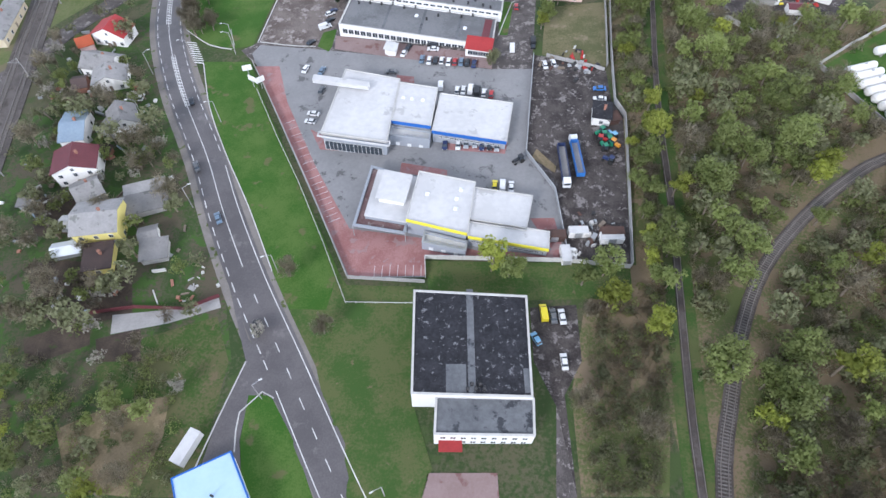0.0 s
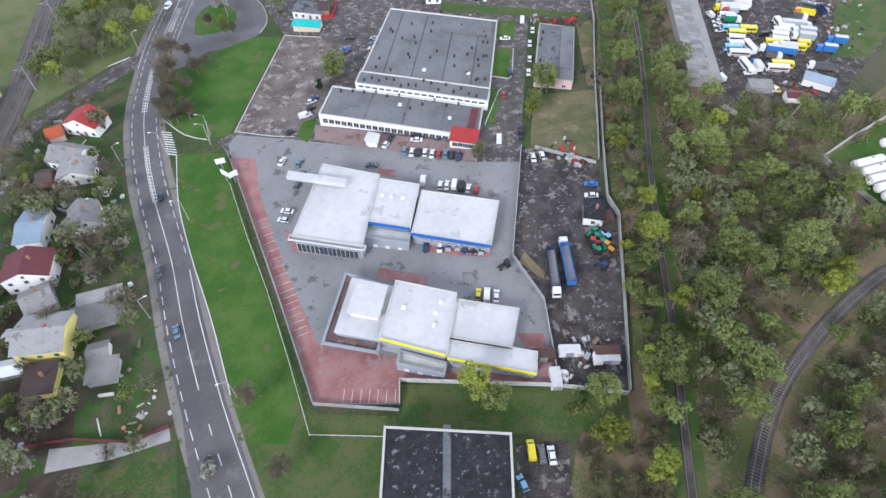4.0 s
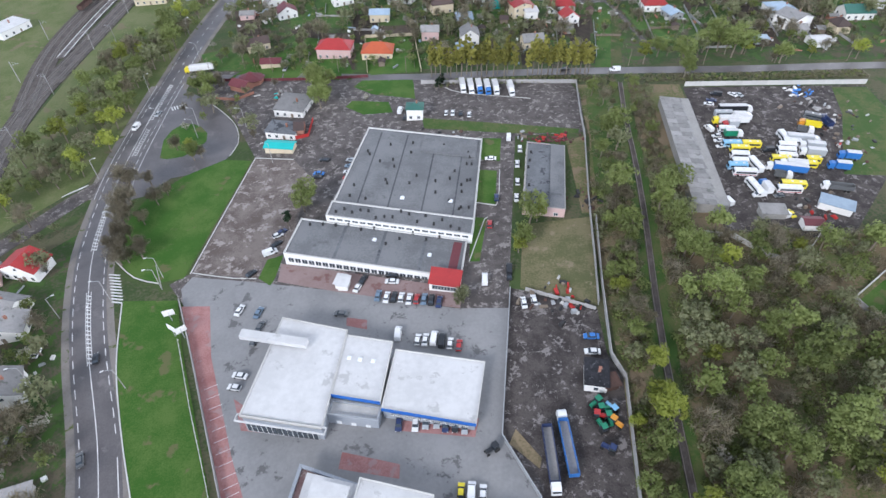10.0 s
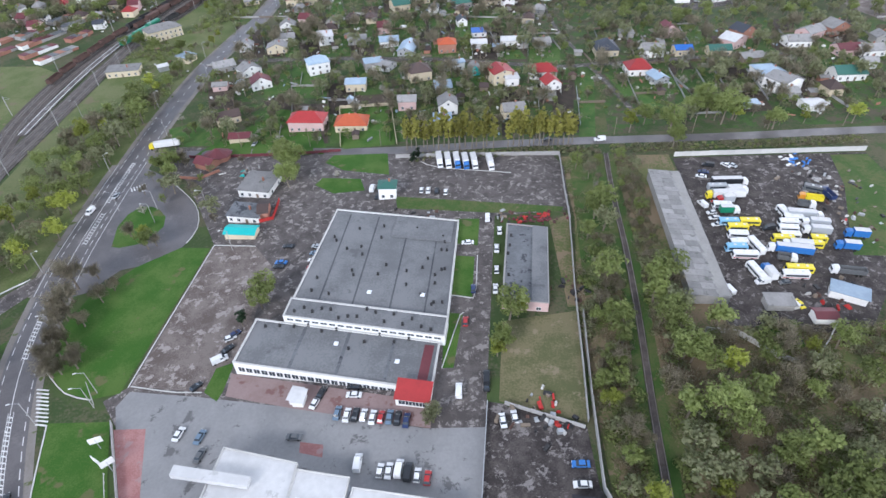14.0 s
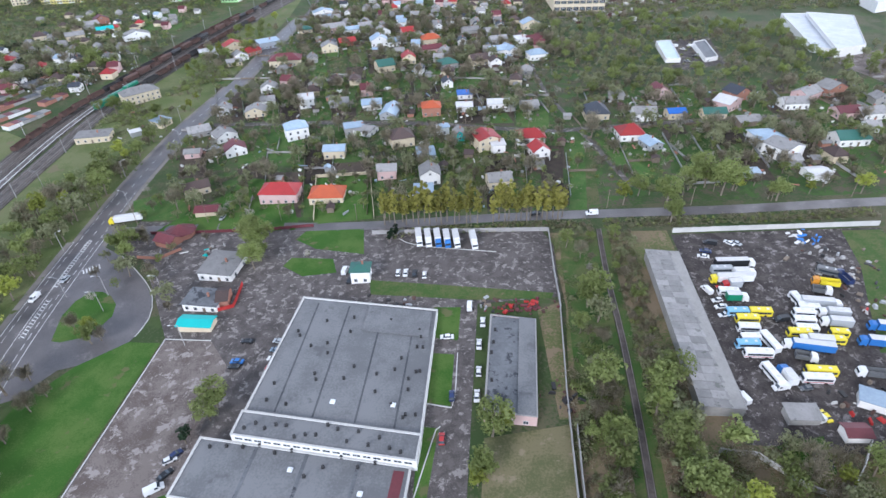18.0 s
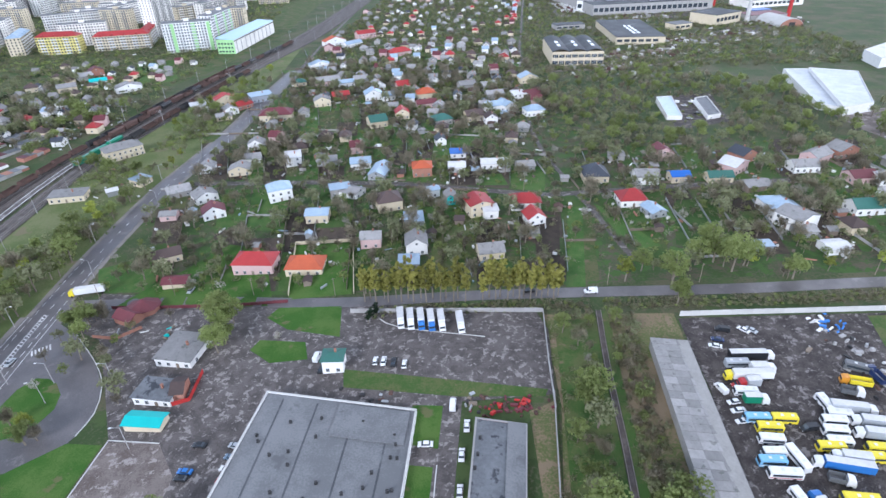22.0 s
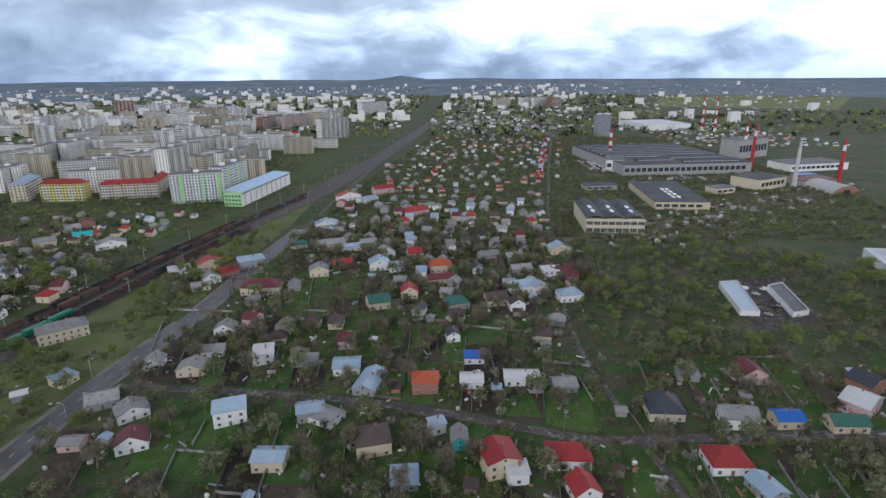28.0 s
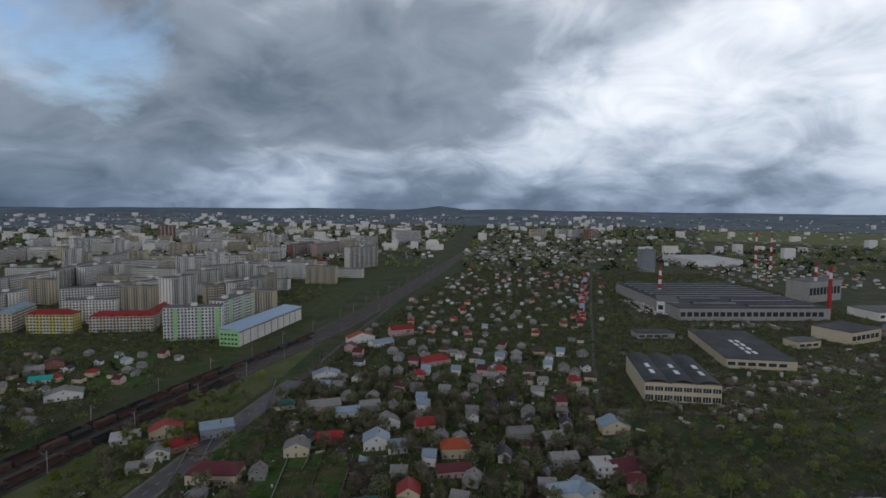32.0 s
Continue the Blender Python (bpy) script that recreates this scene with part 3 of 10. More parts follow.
for k in range(7):
    p = (-118.5 - k * 0.75, 219.0 - k * 0.65)
    sh.box(p[0], p[1], gz(*p) + 0.12, 0.5, 3.6, 0.02, radians(-38))
part("zebra_crossing", sh, M_MARK, main_road)
sh = Shape()
for k in range(6):
    p = (-103.6 + k * 0.95, 272.5 + k * 0.55)
    sh.box(p[0], p[1], gz(*p) + 0.12, 0.5, 3.2, 0.02, radians(30))
part("zebra_crossing", sh, M_MARK, main_road)

# ---- paved and bare areas ----
sheet("woodland_ground", [(54, -60), (50, 70), (56, 130), (60, 190), (68, 232), (70, 272), (112, 268), (104, 190), (128, 176), (150, 180), (175, 200), (330, 260), (520, 240), (520, -60)],
      0.03, M_WOODFLOOR, "brown woodland floor with dry undergrowth", "woodland ground")
sheet("garden_ground", [(-90, 302), (70, 288), (330, 280), (480, 330), (480, 420), (240, 420), (130, 430), (118, 560), (128, 700), (160, 900), (205, 1160), (250, 1450), (10, 1450), (-40, 1050), (-72, 880), (-78, 700), (-80, 560), (-86, 440)],
      0.03, M_GARDEN, "gardens of dark soil and green grass", "garden ground")
sheet("garden_ground", [(-91.9, 23.1), (-129.5, 108.3), (-131.9, 139.2), (-121.9, 152.6), (-125.5, 173.7), (-109.0, 193.4), (-96.3, 157.6), (-75.8, 116.0), (-56.2, 78.0), (-48.6, 52.8), (-51.9, 22.9)], 0.03, M_GARDEN, "gardens of dark soil and green grass", "garden ground")
sheet("bank_ground", [(-340, 30), (-122, 0), (-146, 160), (-160, 215), (-175, 290), (-193, 340), (-197, 400), (-215, 412), (-340, 420)], 0.025, M_BANK, "scrubby pale grass beside the railway", "grass bank", cell=20)
sheet("bank_ground", [(-150, 175), (-118, 222), (-112, 300), (-108, 400), (-103, 520), (-96, 640), (-100, 800), (-125, 660), (-142, 560), (-156, 470), (-165, 400), (-166, 320), (-162, 260), (-150, 205)],
      0.03, M_BANK, "scrubby grass bank beside the railway", "grass bank")
sheet("scrub_ground", [(35.4, 62.9), (41.3, 77.2), (59.6, 76.8), (47.3, 22.4), (29.8, 22.5), (30.3, 43.5)], 0.04, M_WOODFLOOR, "brown scrubby ground beside the workshop", "scrub")
sheet("rough_meadow", [(-81.2, 51.8), (-72.4, 59.0), (-54.7, 64.8), (-49.3, 52.8), (-50.7, 22.9), (-67.6, 23.0)], 0.05, M_MEADOW, "rough green meadow by the road", "meadow")
sheet("flats_ground", [(-700, 640), (-200, 560), (-165, 640), (-135, 820), (-130, 1500), (-900, 1500)], 0.03, M_MEADOW, "grass and paths between blocks of flats", "grass", cell=60)
sheet("yard_apron", [(-69.6, 168.7), (-64.4, 172.8), (-58.1, 232.6), (-69.8, 254.4), (-82.9, 277.3), (-96.3, 284.8), (-95.9, 306.3), (67.9, 274.3), (70.4, 264.3), (67.2, 236.5), (40.9, 236.3), (31.6, 160.6), (36.3, 159.3), (34.8, 152.7), (-62.3, 160.1)], 0.05, M_OLDASPHALT,
      "cracked brown-grey asphalt of the service yards", "asphalt yard")
sheet("dusty_lot", [(-63.8, 173.1), (-57.8, 231.6), (-42.7, 229.9), (-34.5, 218.5), (-35.7, 185.4), (-41.5, 169.4)], 0.07, M_DUST, "dusty brown car park", "car park")
sheet("loop_road", [(-107.7, 207.0), (-109.3, 229.9), (-108.4, 265.0), (-106.0, 290.8), (-92.7, 281.1), (-77.5, 264.6), (-70.4, 253.9), (-67.3, 242.9), (-68.6, 234.7), (-71.1, 228.5), (-77.6, 224.7), (-87.2, 222.3), (-93.9, 212.1)], 0.09, M_ASPHALT, "dark asphalt turning loop", "road")
sheet("compound_paving", [(-65.3, 166.7), (-63.4, 171.4), (-43.9, 168.2), (-17.6, 162.8), (16.1, 154.2), (30.8, 153.4), (26.0, 116.1), (32.7, 101.9), (33.5, 79.2), (-3.2, 80.7), (-3.1, 74.8), (-22.9, 75.0), (-35.8, 102.5), (-55.6, 144.3)], 0.07, M_PAVER,
      "grey block paving round the showrooms", "paving")
sheet("red_paving", [(-63.0, 159.9), (-54.5, 159.5), (-49.1, 141.9), (-36.4, 114.0), (-24.0, 90.7), (-3.8, 86.9), (12.8, 81.8), (29.9, 82.2), (25.1, 92.5), (31.6, 92.4), (33.2, 79.5), (-3.0, 81.0), (-3.1, 75.2), (-22.6, 75.4), (-36.0, 104.1), (-54.2, 142.1)], 0.085, M_REDPAVE,
      "red block paving with parking lines", "paving")
sheet("red_paving", [(-39.7, 129.0), (-35.7, 120.3), (-19.3, 118.0), (-15.2, 122.3), (-36.1, 126.5)], 0.085, M_REDPAVE, "red block paving under the eaves", "paving")
sheet("red_paving", [(1.8, 124.4), (20.8, 120.8), (19.7, 116.2), (2.0, 118.6)], 0.085, M_REDPAVE, "red block paving of parking bays", "paving")
sheet("red_paving", [(-10.7, 114.0), (2.7, 110.6), (2.7, 107.3), (-11.1, 110.1)], 0.085, M_REDPAVE, "red block paving of parking bays", "paving")
sheet("red_paving", [(-14.0, 152.9), (-8.2, 151.7), (-8.0, 148.4), (-13.8, 150.1)], 0.085, M_REDPAVE, "red block paving of parking bays", "paving")
sheet("faded_paving", [(-36.7, 175.2), (-14.5, 169.7), (18.1, 161.5), (17.5, 154.1), (-17.5, 162.5), (-36.4, 167.8)], 0.085, M_PINKPAVE, "faded pinkish block paving of the forecourt", "paving")
sheet("dirt_yard", [(31.7, 160.7), (54.5, 151.7), (54.1, 137.1), (56.4, 130.0), (49.4, 77.2), (33.8, 78.9), (33.0, 102.2), (25.8, 116.0)], 0.06, M_YARD, "dark dirt yard with pale worn patches", "dirt yard")
sheet("dirt_yard", [(22.9, 65.5), (34.2, 66.0), (33.6, 51.4), (28.8, 43.5), (28.9, 22.5), (24.7, 22.5), (26.7, 41.0), (22.6, 51.6)], 0.06, M_YARD, "dark dirt track beside the workshop", "dirt yard")
sheet("truck_yard", [(112.5, 265.2), (184.8, 261.7), (182.9, 226.9), (133.2, 173.2), (98.8, 179.7), (100.4, 191.6), (109.4, 233.6)], 0.06, M_YARD, "dark dirt yard full of parked buses", "dirt yard")
sheet("weedy_ground", [(171, 261.2), (184.6, 260.5), (182.5, 227.2), (160, 203), (147, 204.5), (154, 219), (165, 241)], 0.075, M_DULL, "weedy ground strewn with rubble", "waste ground")
sheet("lawn", [(105.5, 178.6), (117.5, 180.4), (115.2, 171.0), (107, 168.6)], 0.09, M_LAWN, "small green yard behind a wall", "lawn")
sheet("tarpaulin", [(111, 172.2), (115, 171.6), (116.4, 175.4), (112.4, 176.1)], 0.12, M_ROOFSLATE, "dark sheet lying on the grass", "tarpaulin", kind="")
sheet("scrub_ground", [(57.6, 190.5), (61.0, 190.0), (66.4, 234.0), (59.0, 231.0)], 0.06, M_WOODFLOOR, "brown scrubby strip beside a store", "scrub")
sheet("lorry_park", [(4.5, 279.4), (67.8, 273.4), (66.8, 249.4), (65.8, 239.9), (5.3, 253.2)], 0.07, M_OLDASPHALT, "cracked asphalt lorry park", "car park")

# ---- lawns ----
LAWNS = (
    [(-81.7, 163.0), (-64.9, 162.3), (-58.6, 146.3), (-25.5, 76.9), (-27.5, 66.0), (-37.0, 66.5), (-43.1, 77.7), (-53.6, 99.4), (-64.5, 119.8), (-74.2, 140.3)],
    [(-92.4, 181.9), (-81.7, 172.3), (-73.3, 169.7), (-65.9, 171.0), (-58.9, 230.7), (-69.8, 232.3), (-82.2, 223.3), (-92.4, 209.2), (-95.0, 190.5)],
    [(-96.1, 235.6), (-98.9, 247.7), (-98.0, 255.3), (-94.6, 260.0), (-90.2, 259.4), (-86.2, 256.8), (-82.2, 251.8), (-80.8, 245.7), (-82.7, 240.0), (-87.1, 235.9), (-92.8, 234.6)],
    [(-25.6, 282.6), (-22.3, 287.9), (0.7, 285.7), (2.1, 268.8), (-16.6, 275.0)],
    [(-27.2, 265.9), (-24.9, 270.6), (-9.1, 267.6), (-6.9, 259.1), (-19.0, 258.8)],
    [(26.9, 236.4), (35.5, 235.3), (33.8, 220.9), (26.8, 222.7)],
    [(25.4, 216.8), (32.4, 215.4), (30.4, 197.2), (23.5, 198.9)],
    [(22.2, 191.7), (27.2, 190.7), (23.8, 171.6), (20.7, 171.8)],
    [(-42.6, 169.5), (-41.5, 177.3), (-36.7, 179.0), (-37.5, 169.1), (-38.3, 166.3)],
    [(122.5, 150.0), (152.1, 169.4), (172, 160), (168, 128), (133.0, 120.8), (126.4, 137.2)],
    [(-42.9, 44.5), (-37.7, 44.4), (-30.9, 34.3), (-24.2, 20.6), (-39.5, 20.7), (-42.8, 34.4)],
    [(-71.2, 315.3), (-87.8, 296.3), (-53.6, 292.4), (-25.0, 289.3), (-38.1, 331.7), (-54.8, 337.2)],
    [(-20.0, 292.4), (-25.3, 332.1), (-0.8, 330.2), (3.4, 292.7)],
)
for poly in ([(-3.1, 79.7), (32.7, 78.0), (48.9, 75.8), (48.1, 67.5), (-1.6, 67.5)], [(5.3, 253.2), (65.5, 238.5), (64.2, 235.9), (40.3, 238.2), (6.2, 245.5)], [(73.1, 269.1), (85.4, 267.5), (80.6, 233.2), (75.5, 195.7), (63.3, 194.4), (68.8, 234.6)]):
    sheet("rough_meadow", poly, 0.10, M_DULL, "strip of rough olive grass", "grass")
for poly in LAWNS:
    sheet("lawn", poly, 0.10, M_LAWN, "green lawn of rough mown grass", "lawn")
sheet("rough_meadow", [(-37.0, 66.5), (-27.5, 66.0), (-25.5, 76.9), (-23.0, 73.0), (-5.5, 72.1), (-5.7, 44.0), (-0.6, 28.2), (-3.3, 20.5), (0, 5), (-2, -20), (-20, 26), (-28.1, 51.1)], 0.10, M_DULL, "rough mottled grass beside the workshop", "grass")
sheet("grass_plot", [(38.3, 186.8), (60.4, 188.7), (55.0, 152.8), (34.7, 160.4)], 0.07, M_DRYPLOT, "dull olive grass plot behind the hall", "grass")
for poly in ( [(-85.2, 37.2), (-76.3, 41.6), (-61.4, 44.7), (-60.3, 35.7), (-62.7, 23.0), (-77.7, 24.1)], [(29.1, 117.8), (34.1, 110.7), (33.4, 108.3), (27.3, 114.3)]):
    sheet("dry_patch", poly, 0.09, M_DRY, "patch of pale dry grass", "grass")
sheet("side_drive", [(-45.7, 58.6), (-55.4, 78.0), (-45.1, 52.7), (-49.0, 39.4), (-51.3, 20.8), (-39.5, 20.7), (-43.0, 34.4), (-42.8, 41.9), (-39.8, 45.1), (-34.6, 41.8), (-40.4, 52.7)], 0.08, M_ASPHALT, "asphalt turning off the road", "road")
sheet("concrete_drive", [(-80.4, 60.3), (-81.6, 65.6), (-63.3, 67.3), (-55.5, 70.1), (-54.3, 67.2), (-66.5, 63.1)], 0.1, M_CONC, "grey concrete driveway to a house", "drive")
sheet("workshop_path", [(26.7, 41.0), (28.9, 22.5), (26.2, 20.4), (24.7, 22.5)], 0.08, M_OLDASPHALT, "pale worn concrete track beside the workshop", "drive")
sheet("forecourt_slab", [(-2.1, 27.3), (13.0, 27.2), (13.2, 20.5), (-2.8, 20.5)], 0.1, M_PINKPAVE, "worn concrete forecourt of the workshop", "paving")

# ---- railway ----
RAILWAY = spline([(-178, 440), (-165, 500), (-149, 580), (-131, 670), (-97, 840), (-60, 1200), (-20, 1700)], 8)
EAST_LINE = spline([(-92, -140), (-116, 0), (-130, 75), (-140, 133), (-144.7, 159), (-148, 176), (-151.8, 198), (-161, 235), (-167.5, 262), (-171, 290), (-171.5, 326), (-171.7, 362), (-171.2, 400), (-169.5, 440)], 8)
WEST_LINE = spline([(-171, 277), (-176.5, 295), (-182.5, 315), (-187.5, 340), (-190, 370), (-189.5, 400), (-184.5, 440)], 8)
RAIL_CLEAR = ((RAILWAY, 16), (EAST_LINE, 6.5), (WEST_LINE, 8))


def railway(name, line, tracks, bed, label, sleepers_to, stone=M_BALLAST):
    sh = Shape()
    ribbon(sh, line, bed, -bed, 0.25, 0.3)
    base = tagged(part(name, sh, stone), label, "railway track", kind="structure")
    for o in tracks:
        rails = Shape()
        for g in (-0.76, 0.76):
            ribbon(rails, line, o + g + 0.07, o + g - 0.07, 0.55, 0.17)
        part("rails", rails, M_RAIL, base)
        sl = Shape()
        acc = 0.0
        for a, b, n in zip(line, line[1:], normals(line)):
            if a[1] > sleepers_to:
                break
            ln = math.dist(a, b)
            rot = math.atan2(n[1], n[0])
            while acc < ln:
                x, y = a[0] + (b[0] - a[0]) * acc / ln + n[0] * o, a[1] + (b[1] - a[1]) * acc / ln + n[1] * o
                sl.box(x, y, gz(x, y) + 0.2, 2.6, 0.28, 0.18, rot)
                acc += 0.75
            acc -= ln
        part("sleepers", sl, M_SLEEPER, base, kind="stuff")
    return base


railway("railway", RAILWAY, (-11, -6, -1, 4, 9), 14.5, "wide ballast bed with five railway tracks", 520, M_TRACKBED)
railway("railway", EAST_LINE, (-2.5, 2.5), 5.2, "grey ballast bed with two railway tracks", 430, M_TRACKBED)
railway("railway", WEST_LINE, (-2.5, 2.5), 5.8, "brown ballast bed with two rusty sidings", 430, M_BALLAST)
SIDING = spline([(52, -20), (56, 10), (59.5, 28), (64, 40), (71, 57), (81.5, 74.7), (96.4, 90.1), (113.3, 103.3), (128, 111.5), (165, 124), (240, 138)], 5)
railway("siding", SIDING, (0,), 1.75, "single curving railway track on grey ballast", 200)
OLD_LINE = spline([(50, -20), (54, 24.5), (56, 43), (59.6, 68.6), (63.1, 92.7), (67, 128), (71, 155), (76, 184), (80.5, 214), (84.5, 247), (90, 282), (95, 318), (101, 355), (106, 385)], 5)
tagged(part("track_verge", ribbon(Shape(), OLD_LINE[:-22], 3.4, -3.4, 0.06, 0.05), M_DULL), "grassy verge along an old railway track", "grass", kind="structure")
railway("old_track", OLD_LINE[:-22], (0,), 0.95, "narrow overgrown railway track through the trees", -100)
PLATFORM = spline([(-178.2, 326), (-180.2, 362), (-180.4, 400), (-177.8, 436), (-174.8, 452)], 8)
sh = Shape()
ribbon(sh, PLATFORM, 1.9, -1.9, 0.9, 0.9)
platform = tagged(part("platform", sh, M_OLDASPHALT), "long low concrete railway platform with white edges", "platform", kind="structure")
for o in (1.7, -1.7):
    part("platform_edge", ribbon(Shape(), PLATFORM, o + 0.22, o - 0.22, 0.94, 0.04), M_MARK, platform, "white-painted platform edge")

# ---- large buildings ----
def low(poly):
    return min(gz(*p) for p in poly)


def shrink(poly, k):
    """The outline moved inwards by k metres (convex outlines, counter-clockwise)."""
    n, out = len(poly), []
    for i in range(n):
        a, b, c = Vector(poly[i - 1]), Vector(poly[i]), Vector(poly[(i + 1) % n])
        d0, d1 = (b - a).normalized(), (c - b).normalized()
        n0, n1 = Vector((-d0.y, d0.x)), Vector((-d1.y, d1.x))
        m = (n0 + n1) / (1 + n0.dot(n1))
        p = b + m * k
        out.append((p.x, p.y))
    return out


def ring(sh, outer, inner, z0, z1):
    """A closed wall between two outlines with the same number of corners."""
    n = len(outer)
    for i in range(n):
        j = (i + 1) % n
        sh.prism([outer[i], outer[j], inner[j], inner[i]], z0, z1)
    return sh


def flat_building(name, poly, h, wall, roof, label, parapet=0.5, trim=None, category="building"):
    """Walls with thickness under a flat roof behind a parapet. poly: outline, counter-clockwise."""
    z = low(poly)
    root = thing(name, poly[0][0], poly[0][1], z, 0, label, category)
    o = [(p[0] - poly[0][0], p[1] - poly[0][1]) for p in poly]
    part("wall", ring(Shape(), o, shrink(o, 0.35), -0.6, h + parapet), wall, root)
    part("roof", Shape().prism(shrink(o, 0.33), h - 0.3, h), roof, root)
    if trim:
        part("parapet_cap", ring(Shape(), shrink(o, -0.08), shrink(o, 0.43), h + parapet, h + parapet + 0.08), trim, root)
    root["h"] = h
    return root, o


def openings(root, a, b, z, w, h, n, name="window", glass=M_GLASS, frame=M_FRAME, margin=0.8, panes=2, sill=True, proud=0.04):
    """A row of n windows on the wall from a to b (its outside on the right of the way), each a framed part with panes."""
    a, b = Vector(a), Vector(b)
    d = (b - a).normalized()
    out = Vector((d.y, -d.x))
    rot = math.atan2(d.y, d.x)
    length = (b - a).length - 2 * margin
    f = Shape()
    f.box(0, -proud, 0, w, 0.10, 0.10).box(0, -proud, h - 0.10, w, 0.10, 0.10)
    for x in [-w / 2 + 0.05, w / 2 - 0.05] + [w * (k / panes - 0.5) for k in range(1, panes)]:
        f.box(x, -proud, 0.1, 0.10, 0.10, h - 0.2)
    fm = f.mesh("window_frame")
    fm.materials.append(frame)
    gm = Shape().box(0, -0.01, 0.06, w - 0.12, 0.07, h - 0.12).mesh("pane")
    gm.materials.append(glass)
    for k in range(n):
        p = a + d * (margin + length * (k + 0.5) / n)
        win = part(name, fm, frame, root, at=Matrix.Translation((p.x, p.y, z)) @ Matrix.Rotation(rot, 4, "Z"))
        part("pane", gm, glass, win)


def vents(root, spots, z, big=False):
    """Small roof ventilators: a curb, a pipe and a hood."""
    m = Shape().box(0, 0, 0, 0.7, 0.7, 0.35).tube((0, 0, 0.3), (0, 0, 0.8), 0.2, 0.2, 8).tube((0, 0, 0.8), (0, 0, 1.05), 0.42, 0.1, 8)
    me = m.mesh("roof_vent")
    me.materials.append(M_DARK)
    for x, y in spots:
        part("roof_vent", me, M_DARK, root, at=Matrix.Translation((x, y, z)))


def skylights(root, spots, z, sx, sy, rot=0.0):
    s = Shape().box(0, 0, 0, sx, sy, 0.35)
    s.prism([(-sx / 2 + .1, -sy / 2 + .1), (sx / 2 - .1, -sy / 2 + .1), (sx / 2 - .1, sy / 2 - .1), (-sx / 2 + .1, sy / 2 - .1)], 0.35, 0.7,
            [(-sx / 4, -sy / 4), (sx / 4, -sy / 4), (sx / 4, sy / 4), (-sx / 4, sy / 4)])
    me = s.mesh("skylight")
    me.materials.append(M_SKYLIGHT)
    for x, y in spots:
        part("skylight", me, M_SKYLIGHT, root, at=Matrix.Translation((x, y, z)) @ Matrix.Rotation(rot, 4, "Z"))


# workshop with the black tar roof
work, o = flat_building("workshop", [(-5.2, 41.4), (20.6, 40.8), (21.3, 65.4), (-5.4, 66.7)], 8.0, M_WHITE, M_ROOFDARK, "long white workshop with a patched black tar roof", 0.3, M_PALECONC)
for a, b in ((o[1], o[2]), (o[3], o[0])):
    openings(work, a, b, 3.0, 2.2, 2.0, 6)
sh = Shape().box(13.0, 13, 8.0, 1.6, 25.5, 0.10)
part("ridge_strip", sh, M_ROOFPATCH, work, "worn grey strip along the roof")
part("roof_patch", Shape().box(9.6, 3.6, 8.0, 4.4, 6.5, 0.06), M_ROOFPATCH, work)
part("roof_patch", Shape().box(25.0, 3.2, 8.0, 1.5, 5.5, 0.06), M_ROOFPATCH, work)
vents(work, [(12 + k * 0.9, 1.2 + (k % 2)) for k in range(5)], 8.0)
work_front, o = flat_building("office_annex", [(-0.3, 33.3), (20.6, 33.1), (21.1, 41.1), (-0.0, 41.5)], 6.5, M_WHITE, M_ROOFPATCH, "white front block of the workshop with a grey patched roof", 0.3, M_PALECONC)
openings(work_front, o[0], o[1], 4.0, 1.2, 1.4, 9)
openings(work_front, o[0], o[1], 1.2, 1.2, 1.4, 9)
part("canopy", Shape().box(3.5, -1.2, 2.6, 5.0, 2.4, 0.2), M_ROOFRED, work_front, "faded red entrance canopy")
openings(work_front, o[1], o[2], 4.0, 1.4, 1.4, 3)

# grey-roofed production hall
MH = 4.6
hall_s, o = flat_building("front_wing", [(-35.1, 174.9), (18.0, 163.6), (20.4, 179.6), (-32.4, 190.8)], MH, M_WHITE, M_ROOFGREY, "long white front wing with a grey bitumen roof", 0.35, M_PALECONC)
openings(hall_s, o[0], o[1], 1.5, 1.9, 1.9, 24, margin=1.0)
for k in range(3):
    x = 0.28 + 0.24 * k
    sp = Vector(o[0]).lerp(Vector(o[1]), x)
    part("roof_seam", Shape().box(sp.x + 1.6, sp.y + 8.2, MH, 0.9, 15.0, 0.05, radians(-9)), M_ROOFPATCH, hall_s)
rng = random.Random(5)
vents(hall_s, [(6 + 4.1 * k, 12.5 - 0.87 * k + rng.uniform(-4, 3)) for k in range(11)], MH)
skylights(hall_s, [(27, 5.5), (44, -1.5)], MH, 1.2, 1.2, -0.2)
part("red_roof_band", Shape().box(51.4, -3.5, MH, 2.6, 15, 0.06, radians(-10)), M_ROOFMAROON, hall_s, "dull red roof strip")
hall_m, o = flat_building("link_wing", [(-24.0, 189.2), (21.8, 179.3), (23.0, 186.8), (-22.9, 196.6)], 6.2, M_WHITE, M_ROOFGREY, "raised grey-roofed link between the halls", 0.3, M_PALECONC)
vents(hall_m, [(3 + 2.6 * k, 2.4 - 0.56 * k + rng.uniform(-1.2, 4.0)) for k in range(16)], 6.2)
openings(hall_m, o[0], o[1], 4.9, 2.0, 0.9, 18)
hall_n, o = flat_building("production_hall", [(-22.8, 196.9), (22.9, 187.1), (28.2, 233.2), (-15.0, 242.3)], 5.0, M_WHITE, M_ROOFGREY, "large production hall with a flat grey roof", 0.35, M_PALECONC)
openings(hall_n, o[1], o[2], 1.4, 2.4, 2.2, 12)
openings(hall_n, o[3], o[0], 1.4, 2.4, 2.2, 12)
spots = []
